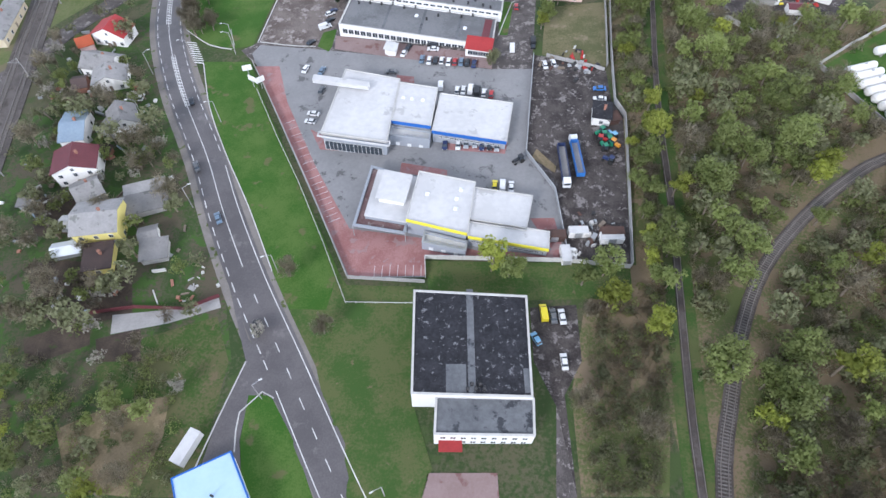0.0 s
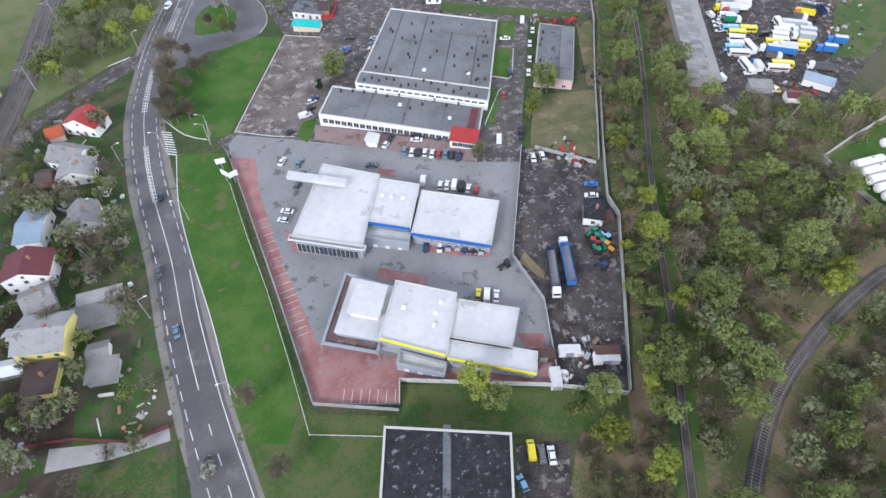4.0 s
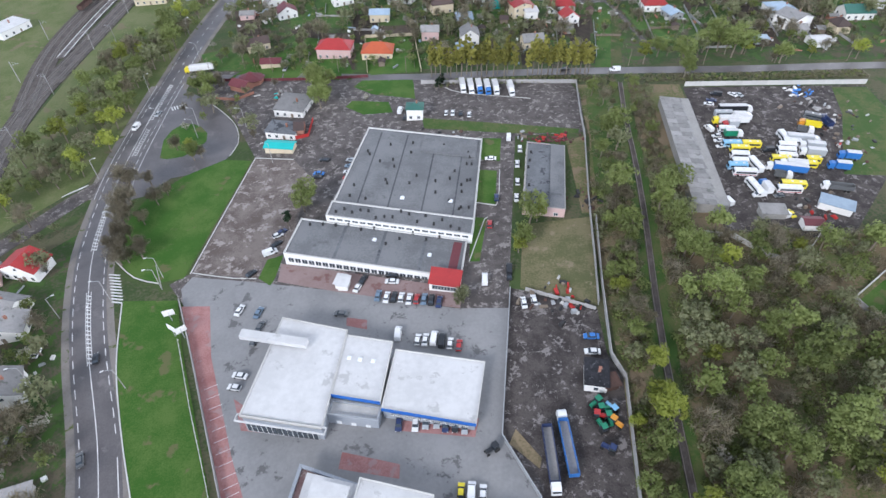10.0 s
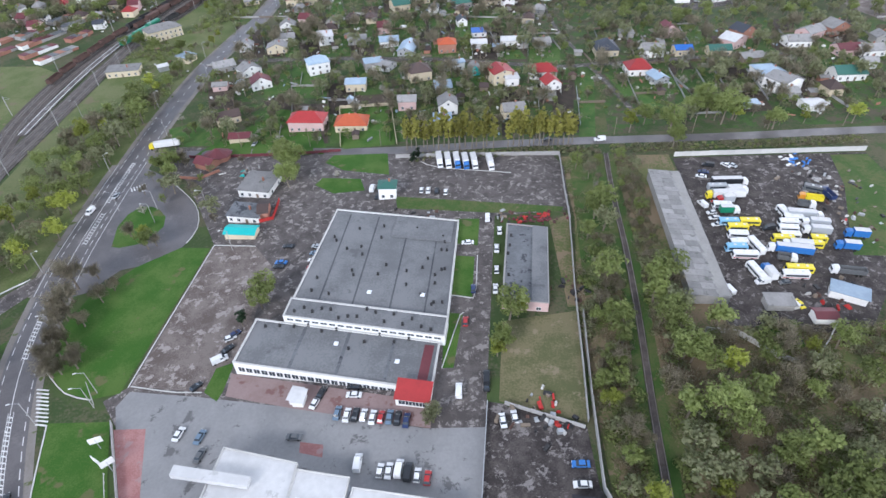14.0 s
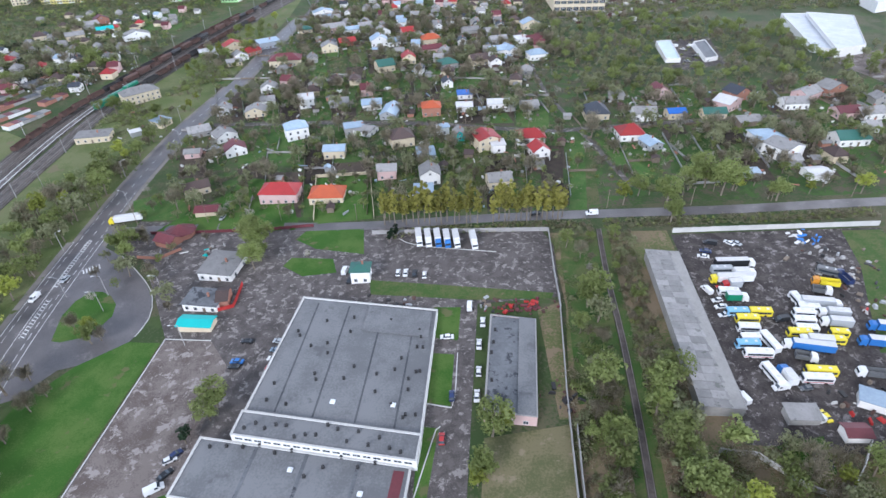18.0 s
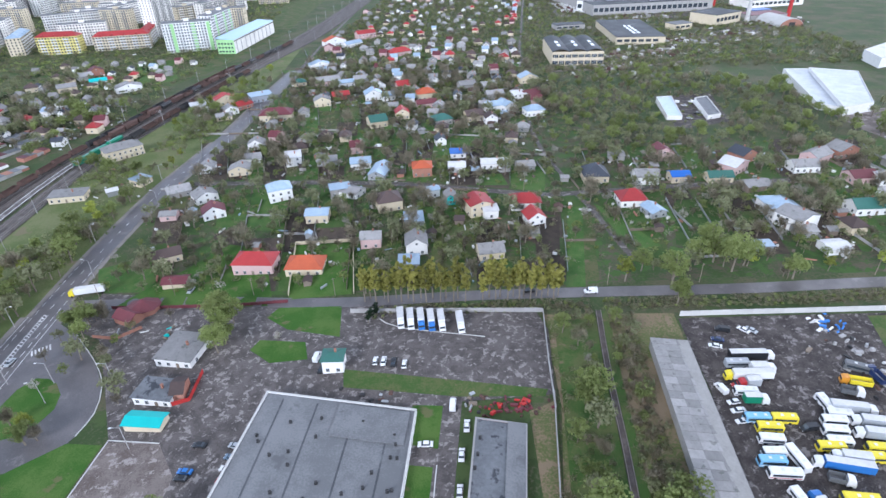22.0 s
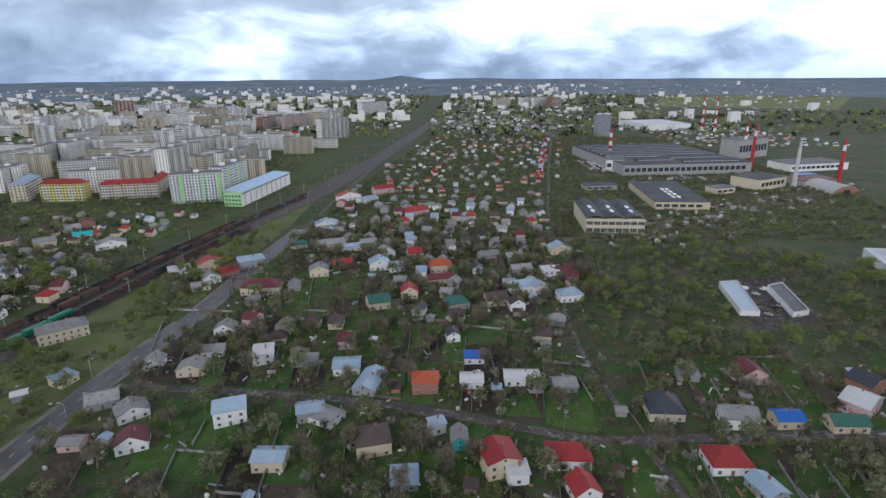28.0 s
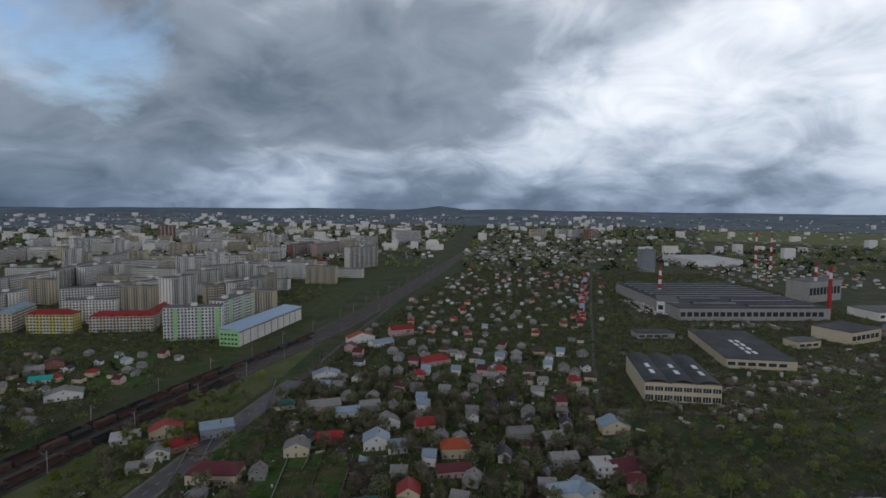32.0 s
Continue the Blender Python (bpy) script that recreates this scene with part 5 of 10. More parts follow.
# villas and cottages beyond the cross road
H19 = (
    ([(-80.1, 327.0), (-70.2, 331.9)], 7, 3.6, "x", 2.4, M_CREAM, M_ROOFBROWN, "cream house with a dark brown roof"),
    ([(-70.3, 310.2), (-61.1, 310.6)], 6, 2.4, "x", 1.4, M_CREAM, M_ROOFMAROON, "small annex with a maroon roof"),
    ([(-44.3, 316.6), (-28.2, 315.3)], 10, 5.0, "hip", 3.2, M_PINK, M_ROOFRED, "large villa with a red hipped roof"),
    ([(-22.4, 312.5), (-8.1, 311.9)], 10, 3.4, "hip", 3.4, M_CREAM, M_ROOFORANGE, "villa with an orange tiled hipped roof"),
    ([(5.6, 328.5), (14.0, 328.5)], 7, 4.6, "x", 2.0, M_PINK, M_ASBEST, "pink house with a grey sheet roof"),
    ([(24.8, 319.9), (33.3, 320.4)], 9, 4.8, "y", 3.0, M_WHITE, M_ASBEST, "white gabled house with a grey roof"),
    ([(22.2, 309.4), (29.9, 309.4)], 6, 3.2, "shed", 0.8, M_GREYWALL, M_ROOFBLUE, "grey flat-roofed outbuilding beside a house"),
    ([(53.7, 311.4), (63.3, 312.7)], 8, 3.4, "x", 2.6, M_CREAM, M_ASBEST, "cream cottage under grey corrugated sheets"),
    ([(-22.1, 355.0), (-11.9, 354.9)], 8, 4.2, "x", 1.6, M_CREAM, M_ROOFBLUE, "cream house with a pale blue metal roof"),
    ([(-44.1, 379.0), (-33.5, 383.2)], 9, 6.4, "hip", 3.0, M_WHITE, M_ROOFBLUE, "tall pale house with a blue-grey hipped roof"),
    ([(-72.4, 365.2), (-62.9, 369.2)], 8, 3.6, "y", 3.2, M_WHITE, M_ROOFMAROON, "white house with a maroon gabled roof"),
    ([(-81.6, 382.8), (-72.9, 389.6)], 9, 3.4, "y", 2.6, M_WHITE, M_ASBEST, "white cottage with a long grey roof"),
    ([(-94.5, 368.1), (-87.0, 368.8)], 6, 2.8, "x", 1.4, M_PINK, M_ASBEST, "small pink outbuilding near the road"),
    ([(-75.5, 415.6), (-63.7, 416.8)], 9, 3.4, "y", 2.6, M_CREAM, M_ASBEST, "grey-roofed cottage among garden trees"),
    ([(-71.8, 431.7), (-62.0, 433.5)], 7, 3.2, "x", 2.2, M_WHITE, M_ASBEST, "white cottage with a grey roof"),
    ([(-93.6, 421.8), (-85.7, 423.0)], 8, 3.2, "y", 2.8, M_WHITE, M_ASBEST, "white gabled cottage among gardens"),
    ([(-98.9, 391.0), (-89.0, 396.5)], 10, 3.2, "x", 2.2, M_GREYWALL, M_ASBEST, "old grey cottage near the road"),
    ([(-45.3, 423.5), (-37.0, 425.4)], 9, 5.4, "shed", 0.8, M_WHITE, M_ROOFWHITE, "white two-storey house among gardens"),
    ([(-27.7, 421.0), (-16.7, 422.3)], 7, 3.0, "x", 2.2, M_GREYWALL, M_ASBEST, "old grey wooden cottage"),
    ([(-8.0, 412.8), (2.9, 414.0)], 10, 3.6, "x", 1.6, M_WHITE, M_ROOFBLUE, "white house with a zinc-blue roof"),
    ([(0.9, 393.8), (9.6, 392.1)], 16, 3.0, "y", 2.2, M_GALV, M_ROOFBLUE, "long workshop with a zinc roof"),
    ([(26.1, 396.7), (36.0, 397.1)], 9, 5.2, "hip", 2.4, M_BRICK, M_ROOFORANGE, "two-storey brick house with an orange roof"),
    ([(44.7, 399.4), (53.4, 399.3)], 8, 3.2, "x", 1.4, M_WHITE, M_ROOFWHITE, "low white house with a pale roof"),
    ([(46.5, 419.2), (55.0, 419.3)], 6, 3.0, "shed", 0.7, M_WHITE, M_BLUE, "shed with a bright blue roof"),
    ([(60.2, 396.2), (73.7, 396.0)], 8, 3.2, "x", 1.4, M_WHITE, M_ROOFWHITE, "long low pale house"),
    ([(80.2, 393.9), (88.9, 394.8)], 8, 3.0, "x", 1.8, M_GREYWALL, M_ASBEST, "grey cottage among garden trees"),
    ([(-14.1, 380.1), (-4.8, 382.6)], 8, 4.2, "x", 1.4, M_GREYWALL, M_ROOFBLUE, "house with a blue-grey sheet roof"),
    ([(-1.4, 376.2), (2.8, 383.9)], 14, 3.0, "y", 1.6, M_WHITE, M_ASBEST, "narrow white outbuilding between houses"),
    ([(11.2, 359.0), (22.0, 362.0)], 11, 5.2, "hip", 3.4, M_CREAM, M_ROOFBROWN, "large house with a dark brown hipped roof"),
    ([(23.8, 343.8), (31.7, 344.6)], 8, 2.8, "shed", 0.8, M_GALV, M_ROOFBLUE, "zinc-roofed outbuilding beside a house"),
    ([(34.6, 370.3), (39.5, 372.1)], 5, 4.2, "x", 0.8, M_WHITE, M_ROOFBLUE, "small white outbuilding beside a fence"),
    ([(41.6, 362.1), (46.9, 362.4)], 8, 3.0, "y", 2.4, M_ROOFTEAL, M_ASBEST, "turquoise cottage with a grey roof"),
    ([(52.6, 347.2), (62.8, 350.2)], 11, 6.0, "y", 1.8, M_CREAM, M_ROOFRED, "tall house with a half red, half grey roof"),
    ([(58.4, 344.9), (64.6, 345.6)], 6, 4.2, "shed", 0.5, M_WHITE, M_ROOFWHITE, "small white flat-roofed house"),
    ([(71.0, 351.2), (84.1, 350.8)], 9, 4.0, "hip", 3.0, M_WHITE, M_ROOFRED, "villa with a bright red hipped roof"),
    ([(76.3, 336.3), (84.0, 337.9)], 8, 3.2, "y", 3.0, M_WHITE, M_ROOFRED, "red-roofed wing of the villa"),
    ([(107.7, 370.7), (119.5, 370.2)], 12, 3.6, "hip", 4.6, M_CREAM, M_ROOFSLATE, "large house with a dark slate roof"),
    ([(130.6, 365.4), (141.5, 364.4)], 9, 4.2, "x", 2.4, M_WHITE, M_ASBEST, "white house with a grey sheet roof"),
    ([(149.0, 392.9), (159.7, 393.8)], 9, 4.2, "y", 3.4, M_PINK, M_ROOFMAROON, "brick villa with a maroon gabled roof"),
    ([(147.8, 364.9), (156.6, 365.1)], 7, 3.4, "x", 1.6, M_CREAM, M_BLUE, "cream house with a bright blue roof"),
    ([(164.5, 362.5), (175.8, 362.3)], 7, 3.0, "x", 2.2, M_CREAM, M_ROOFGREEN, "cream cottage with a dark green roof"),
    ([(179.6, 369.3), (189.7, 376.7)], 9, 4.6, "y", 2.4, M_PINK, M_ROOFWHITE, "pink house with a pale roof"),
    ([(189.9, 383.3), (199.6, 388.0)], 9, 4.6, "y", 2.8, M_BRICK, M_ROOFSLATE, "brick house with a slate roof"),
    ([(176.7, 350.2), (188.4, 352.1)], 8, 2.8, "x", 1.6, M_WOOD, M_ASBEST, "grey outbuilding under fibre-cement sheets"),
    ([(208.7, 369.3), (221.0, 369.3)], 9, 3.4, "x", 2.4, M_WHITE, M_ASBEST, "white cottage with a grey roof"),
    ([(224.0, 377.0), (235.9, 384.1)], 9, 4.2, "x", 2.4, M_PINK, M_ASBEST, "pink house with a grey roof"),
    ([(239.2, 383.6), (251.8, 387.4)], 9, 4.6, "y", 3.0, M_BRICK, M_ASBEST, "brick house with a grey roof"),
    ([(226.8, 353.6), (238.3, 354.4)], 9, 3.4, "x", 2.2, M_PINK, M_ROOFMAROON, "house with a brown-red roof"),
    ([(237.3, 351.0), (249.2, 352.4)], 9, 3.4, "x", 2.2, M_WHITE, M_ASBEST, "white cottage with a grey roof"),
    ([(116.9, 342.7), (128.6, 342.8)], 10, 3.4, "hip", 3.6, M_WHITE, M_ROOFRED, "white house with a red hipped roof"),
    ([(172.7, 322.1), (177.5, 312.0)], 12, 5.4, "x", 2.0, M_WHITE, M_ASBEST, "large white house with a grey roof"),
    ([(172.8, 336.6), (173.4, 322.5)], 12, 5.0, "hip", 2.4, M_WHITE, M_ROOFBLUE, "white wing with a blue-grey hipped roof"),
    ([(208.2, 324.0), (222.2, 324.2)], 9, 3.4, "x", 2.8, M_WHITE, M_ROOFGREEN, "house with a green sheet roof"),
    ([(176.1, 308.6), (183.3, 308.8)], 7, 2.8, "x", 1.4, M_GREYWALL, M_ASBEST, "grey shed beside the lane"),
    ([(179.6, 295.9), (188.1, 296.4)], 7, 2.6, "x", 1.0, M_WHITE, M_ROOFWHITE, "low white shed beside the lane"),
    ([(126.6, 330.5), (133.3, 332.4)], 9, 2.8, "y", 1.6, M_GALV, M_ROOFBLUE, "zinc-roofed shed on the grass"),
    ([(156.3, 300.9), (162.1, 301.1)], 4, 2.4, "shed", 0.4, M_GALV, M_ROOFBLUE, "low zinc shed among bushes"),
)
for ab, d, h, kind, rise, wall, roof, label in H19:
    ab = [(x - 1.7, y - 4.4) if x < 100 and y > 300 and label[:4] != "long" else (x, y) for x, y in ab]
    house(*ab, d, h, kind, rise, wall, roof, label, detail=2 if d > 6.5 else 1)

H28 = (
    ([(-82.1, 499.3), (-60.4, 501.0)], 13, 4.6, "hip", 3.4, M_CREAM, M_ROOFMAROON, "long cream hall with a maroon hipped roof"),
    ([(-76.7, 449.1), (-67.2, 449.8)], 8, 3.4, "y", 3.0, M_WHITE, M_ASBEST, "white gabled cottage among gardens"),
    ([(-56.0, 504.2), (-49.2, 505.6)], 7, 3.4, "y", 2.6, M_GREYWALL, M_ASBEST, "grey cottage among garden trees"),
    ([(-49.1, 526.8), (-37.7, 529.3)], 9, 4.4, "y", 2.8, M_CREAM, M_ASBEST, "cream house with a grey roof"),
    ([(-37.3, 540.6), (-25.6, 544.5)], 8, 3.4, "x", 2.4, M_BRICK, M_ROOFRED, "brick house with a red roof"),
    ([(-13.1, 536.6), (-0.8, 539.3)], 10, 4.6, "y", 3.4, M_WHITE, M_ROOFBLUE, "white house with a zinc gable roof"),
    ([(-0.2, 534.0), (8.8, 536.8)], 9, 3.6, "x", 2.2, M_WHITE, M_ROOFBLUE, "white wing with a zinc roof"),
    ([(-3.9, 474.0), (6.7, 477.9)], 12, 4.2, "x", 3.0, M_CREAM, M_ROOFGREEN, "house with a dark green roof"),
    ([(11.3, 489.3), (20.3, 490.5)], 9, 4.4, "y", 3.0, M_CREAM, M_ROOFRED, "white house with a red roof"),
    ([(25.4, 530.9), (38.8, 533.5)], 10, 5.0, "hip", 3.2, M_CREAM, M_ROOFORANGE, "orange-roofed house with terraces"),
    ([(25.6, 511.2), (40.6, 515.3)], 8, 3.2, "x", 2.2, M_PINK, M_ROOFMAROON, "low house with a maroon roof"),
    ([(37.7, 471.6), (48.6, 475.5)], 10, 3.8, "hip", 2.8, M_GREYWALL, M_ROOFGREEN, "grey house with a dark green roof"),
    ([(58.1, 475.8), (69.1, 479.1)], 10, 4.0, "x", 2.8, M_CREAM, M_ROOFBROWN, "house with a brown roof"),
    ([(72.9, 493.8), (85.0, 497.7)], 9, 4.4, "x", 2.4, M_WHITE, M_ROOFBLUE, "white house with a zinc roof"),
    ([(84.7, 493.3), (92.8, 497.4)], 12, 4.4, "y", 2.4, M_WHITE, M_ROOFBLUE, "zinc-roofed wing of a house"),
    ([(69.4, 469.9), (77.1, 471.0)], 7, 4.0, "y", 2.6, M_WHITE, M_ROOFBROWN, "small white gabled house"),
    ([(93.6, 517.2), (102.6, 518.9)], 9, 5.4, "shed", 0.6, M_WHITE, M_ROOFWHITE, "white flat-roofed house among gardens"),
    ([(102.6, 516.9), (114.2, 521.7)], 12, 3.6, "x", 3.0, M_PINK, M_ROOFMAROON, "long house with a maroon roof"),
    ([(105.6, 566.6), (120.1, 568.9)], 10, 4.2, "y", 3.4, M_CREAM, M_ROOFBLUE, "house with steep grey gables"),
    ([(97.3, 480.3), (109.3, 483.1)], 9, 4.2, "hip", 2.8, M_WHITE, M_ROOFBLUE, "white house with a zinc hipped roof"),
    ([(57.9, 551.9), (69.9, 555.1)], 9, 4.4, "x", 2.4, M_GREYWALL, M_ASBEST, "grey house among garden trees"),
    ([(75.3, 549.0), (84.9, 552.3)], 9, 3.8, "x", 2.4, M_GREYWALL, M_ASBEST, "grey cottage among garden trees"),
    ([(76.1, 526.9), (88.2, 529.7)], 8, 3.4, "x", 2.2, M_GREYWALL, M_ASBEST, "grey cottage among garden trees"),
    ([(9.8, 559.4), (19.5, 562.7)], 9, 4.0, "x", 3.0, M_PINK, M_ROOFRED, "house with a red roof"),
    ([(-26.4, 585.9), (-15.5, 589.7)], 8, 3.6, "x", 2.4, M_GREYWALL, M_ASBEST, "grey cottage among garden trees"),
    ([(-10.0, 560.0), (0.2, 564.5)], 9, 4.4, "y", 3.4, M_WHITE, M_ASBEST, "white gabled house among gardens"),
    ([(-37.9, 575.7), (-25.5, 580.5)], 8, 3.4, "x", 2.0, M_WHITE, M_ROOFBLUE, "white cottage with a zinc roof"),
    ([(-71.7, 639.4), (-54.6, 645.9)], 9, 4.2, "y", 2.6, M_WHITE, M_ROOFBLUE, "white house by the road"),
    ([(-55.3, 578.7), (-37.8, 586.2)], 10, 4.4, "x", 2.8, M_PINK, M_ASBEST, "pink house with a grey roof"),
    ([(-75.4, 584.5), (-65.7, 588.3)], 8, 3.0, "hip", 2.2, M_CREAM, M_ROOFGREEN, "cottage with a green roof"),
    ([(-98.2, 542.4), (-84.4, 550.7)], 10, 5.0, "shed", 0.8, M_STEELPANEL, M_ROOFBLUE, "grey two-storey roadside building"),
    ([(-123.6, 538.7), (-110.0, 546.9)], 9, 4.6, "y", 3.2, M_CREAM, M_ROOFRED, "house with a red roof by the road"),
    ([(-105.8, 524.6), (-95.9, 536.1)], 10, 3.2, "x", 2.2, M_BRICK, M_ROOFRED, "low red-roofed building by the road"),
    ([(-111.1, 516.4), (-102.2, 521.7)], 8, 3.6, "y", 2.8, M_WHITE, M_ASBEST, "white gabled house among gardens"),
    ([(-112.9, 505.2), (-103.6, 509.2)], 8, 2.8, "x", 1.8, M_CREAM, M_ASBEST, "low pale shed by the road"),
    ([(-138.9, 531.0), (-127.6, 537.8)], 10, 2.8, "shed", 0.8, M_WHITE, M_ROOFWHITE, "white shed by the railway"),
    ([(-157.0, 439.7), (-141.0, 453.6)], 11, 6.4, "hip", 3.0, M_CREAM, M_ASBEST, "old two-storey station house"),
    ([(-122.5, 404.2), (-119.3, 411.8)], 8, 3.4, "shed", 0.7, M_CREAM, M_ROOFBLUE, "shop with a pale blue roof"),
    ([(-73.5, 740.2), (-53.2, 752.4)], 9, 5.0, "y", 4.0, M_WHITE, M_ROOFORANGE, "white house with orange gables"),
    ([(-49.4, 729.2), (-35.0, 743.7)], 9, 3.6, "x", 2.4, M_WHITE, M_ROOFBLUE, "pale house with a zinc roof"),
    ([(-42.1, 771.1), (-23.4, 781.7)], 10, 6.0, "x", 3.0, M_PINK, M_ROOFRED, "two-storey pink house with a red roof"),
    ([(-0.6, 678.1), (17.6, 689.8)], 11, 4.0, "hip", 3.4, M_PINK, M_ROOFRED, "house with a large red roof"),
    ([(-270.0, 644.1), (-260.2, 651.2)], 9, 4.4, "y", 3.0, M_BRICK, M_ROOFMAROON, "brick house among garden trees"),
    ([(-217.5, 582.3), (-200.9, 593.1)], 10, 4.0, "y", 3.0, M_WHITE, M_ASBEST, "white house with grey gables"),
    ([(-270.4, 627.0), (-262.0, 635.4)], 8, 3.6, "x", 2.6, M_GREYWALL, M_ASBEST, "grey cottage among garden trees"),
    ([(-268.0, 589.2), (-256.0, 596.2)], 9, 3.8, "x", 2.6, M_CREAM, M_ASBEST, "cream cottage among garden trees"),
    ([(-295.6, 592.1), (-288.0, 597.7)], 9, 3.8, "hip", 2.8, M_CREAM, M_ROOFBROWN, "cottage with a brown roof"),
    ([(-252.9, 611.0), (-241.4, 617.2)], 8, 3.0, "x", 2.0, M_WHITE, M_ROOFTEAL, "cottage with a turquoise roof"),
)
for ab, d, h, kind, rise, wall, roof, label in H28:
    house(*ab, d, h, kind, rise, wall, roof, label, detail=2 if ab[0][1] < 560 else 1)

# ---- kiosks and yard buildings ----
house(*[(-54.6, 235.2), (-43.8, 233.9)], 5, 2.6, "x", 0.9, M_CREAM, M_ROOFTEAL, "market kiosk with a turquoise sheet roof", "kiosk", 1, "kiosk")
cafe = house(*[(-56.4, 245.4), (-44.5, 243.2)], 8, 3.2, "shed", 0.3, M_WHITE, M_ROOFPATCH, "low white cafe with a patched flat roof", "cafe", 2, "cafe")
house(*[(-44.7, 245.0), (-41.3, 245.3)], 7, 3.2, "x", 1.6, M_BRICK, M_ROOFBROWN, "rusty-roofed lean-to beside the cafe", "outbuilding", 0, "outbuilding")
house(*[(-56.4, 261.7), (-44.1, 259.3)], 13, 3.4, "shed", 0.5, M_WHITE, M_ASBEST, "low white shop with a grey roof", "shop", 2, "shop")
pav = (-73.4, 292.7)
cafe_round = thing("round_cafe", pav[0], pav[1], gz(*pav), 0.2, "red-roofed timber cafe pavilion", "cafe")
oct_ = [(math.cos(math.pi * k / 4) * 6.5, math.sin(math.pi * k / 4) * 5.5) for k in range(8)]
part("wall", Shape().prism([(x * 0.85, y * 0.85) for x, y in oct_], -0.5, 2.6), M_BRICK, cafe_round)
part("roof", Shape().prism(oct_, 2.5, 4.6, [(x * 0.2, y * 0.2) for x, y in oct_]), M_ROOFMAROON, cafe_round)
part("roof_lantern", Shape().prism([(x * 0.24, y * 0.24) for x, y in oct_], 4.6, 5.4, [(x * 0.02, y * 0.02) for x, y in oct_]), M_ROOFMAROON, cafe_round)
house(*[(-81.6, 286.6), (-74.2, 282.9)], 6, 2.6, "x", 2.0, M_BRICK, M_ROOFMAROON, "low brick wing of the cafe", "outbuilding", 0, "outbuilding")
gate = house(*[(-0.8, 252.0), (5.6, 251.8)], 5.5, 5.0, "hip", 1.2, M_WHITE, M_ROOFGREEN, "white two-storey gatehouse with a green roof", "gatehouse", 2, "gatehouse")
house(*[(46.3, 126.9), (51.4, 126.0)], 7, 3.2, "shed", 0.2, M_WHITE, M_ROOFDARK, "small white hut with a flat dark roof", "yard_hut", 1, "hut")
house(*[(51.2, 126.2), (54.6, 127.0)], 3, 2.2, "shed", 0.2, M_RUST, M_RUST, "rusty steel shipping container", "container", 0, "container")
house(*[(-18.5, 163.8), (-16.0, 163.2)], 3.5, 2.4, "shed", 0.2, M_WHITE, M_ROOFWHITE, "small white guard booth", "guard_booth", 1, "booth")
house(*[(-17.6, 163.0), (-14.8, 162.6)], 3.5, 2.4, "shed", 0.2, M_WHITE, M_ROOFWHITE, "small white guard booth", "guard_booth", 1, "booth")
house(*[(111.1, 184.0), (118.3, 183.4)], 4, 2.4, "shed", 0.5, M_GREYWALL, M_ASBEST, "grey shed at the edge of the bus yard", "shed", 0, "shed")
house(*[(121.3, 178.2), (126.6, 177.8)], 3.6, 2.4, "x", 0.8, M_WHITE, M_ROOFMAROON, "white shed with a maroon roof", "shed", 0, "shed")
house(*[(130.2, 188.0), (138.0, 183.4)], 4.2, 2.6, "shed", 0.5, M_WHITE, M_ROOFBLUE, "long zinc-roofed shed beside the bus yard", "shed", 0, "shed")
house(*[(-164.1, 389.6), (-146.7, 391.9)], 9, 3.6, "shed", 0.6, M_CREAM, M_ASBEST, "low station building by the railway", "station_building", 2, "station building")
house(*[(-154.8, 173.0), (-157.4, 197.0)], 7, 3.4, "x", 1.8, M_CREAM, M_ASBEST, "long grey-roofed railway building beside the crossing", "railway_building", 1, "building")
house(*[(-219.5, 349.0), (-213.0, 366.0)], 12, 4.0, "shed", 0.5, M_WHITE, M_ROOFWHITE, "white flat-roofed depot beyond the railway", "depot_building", 1, "building")
house(*[(-135.7, 394.3), (-131.2, 397.4)], 5, 2.8, "x", 1.0, M_GALV, M_ROOFWHITE, "small white shed by the railway", "shed", 0, "shed")

# ---- scattered houses further off ----
rng = random.Random(11)
FAR_LABEL = "small house with a pitched roof among gardens"
templates = []
for k, (wall, roof, kind) in enumerate([(M_WHITE, M_ASBEST, "x"), (M_GREYWALL, M_ASBEST, "y"), (M_CREAM, M_ROOFRED, "hip"), (M_WHITE, M_ROOFBLUE, "x"), (M_GREYWALL, M_ASBEST, "x"),
                                        (M_CREAM, M_ROOFBROWN, "hip"), (M_WHITE, M_ASBEST, "y"), (M_PINK, M_ROOFMAROON, "x"), (M_GREYWALL, M_ASBEST, "hip"), (M_WHITE, M_ROOFSLATE, "y")]):
    templates.append(house((-60 + 20 * k, -260), (-60 + 20 * k + 6 + k % 3, -260), 6 + k % 4, 2.9 + 0.5 * (k % 4), kind, 2.2 + 0.3 * (k % 3), wall, roof, FAR_LABEL, detail=1))
TEMPLATE_SPOTS = [(-55, 640), (-30, 655), (-5, 648), (20, 660), (45, 652), (70, 664), (88, 700), (-60, 700), (-35, 712), (-8, 705)]
for tpl, (x, y) in zip(templates, TEMPLATE_SPOTS):
    tpl.matrix_basis = pose(x, y, gz(x, y), 0, 0, rng.uniform(-12, 8))
taken = [Vector(o.matrix_basis.translation[:2]) for o in scene.objects if o.parent is None and o.get("category") in ("house", "outbuilding")]


far_list = []


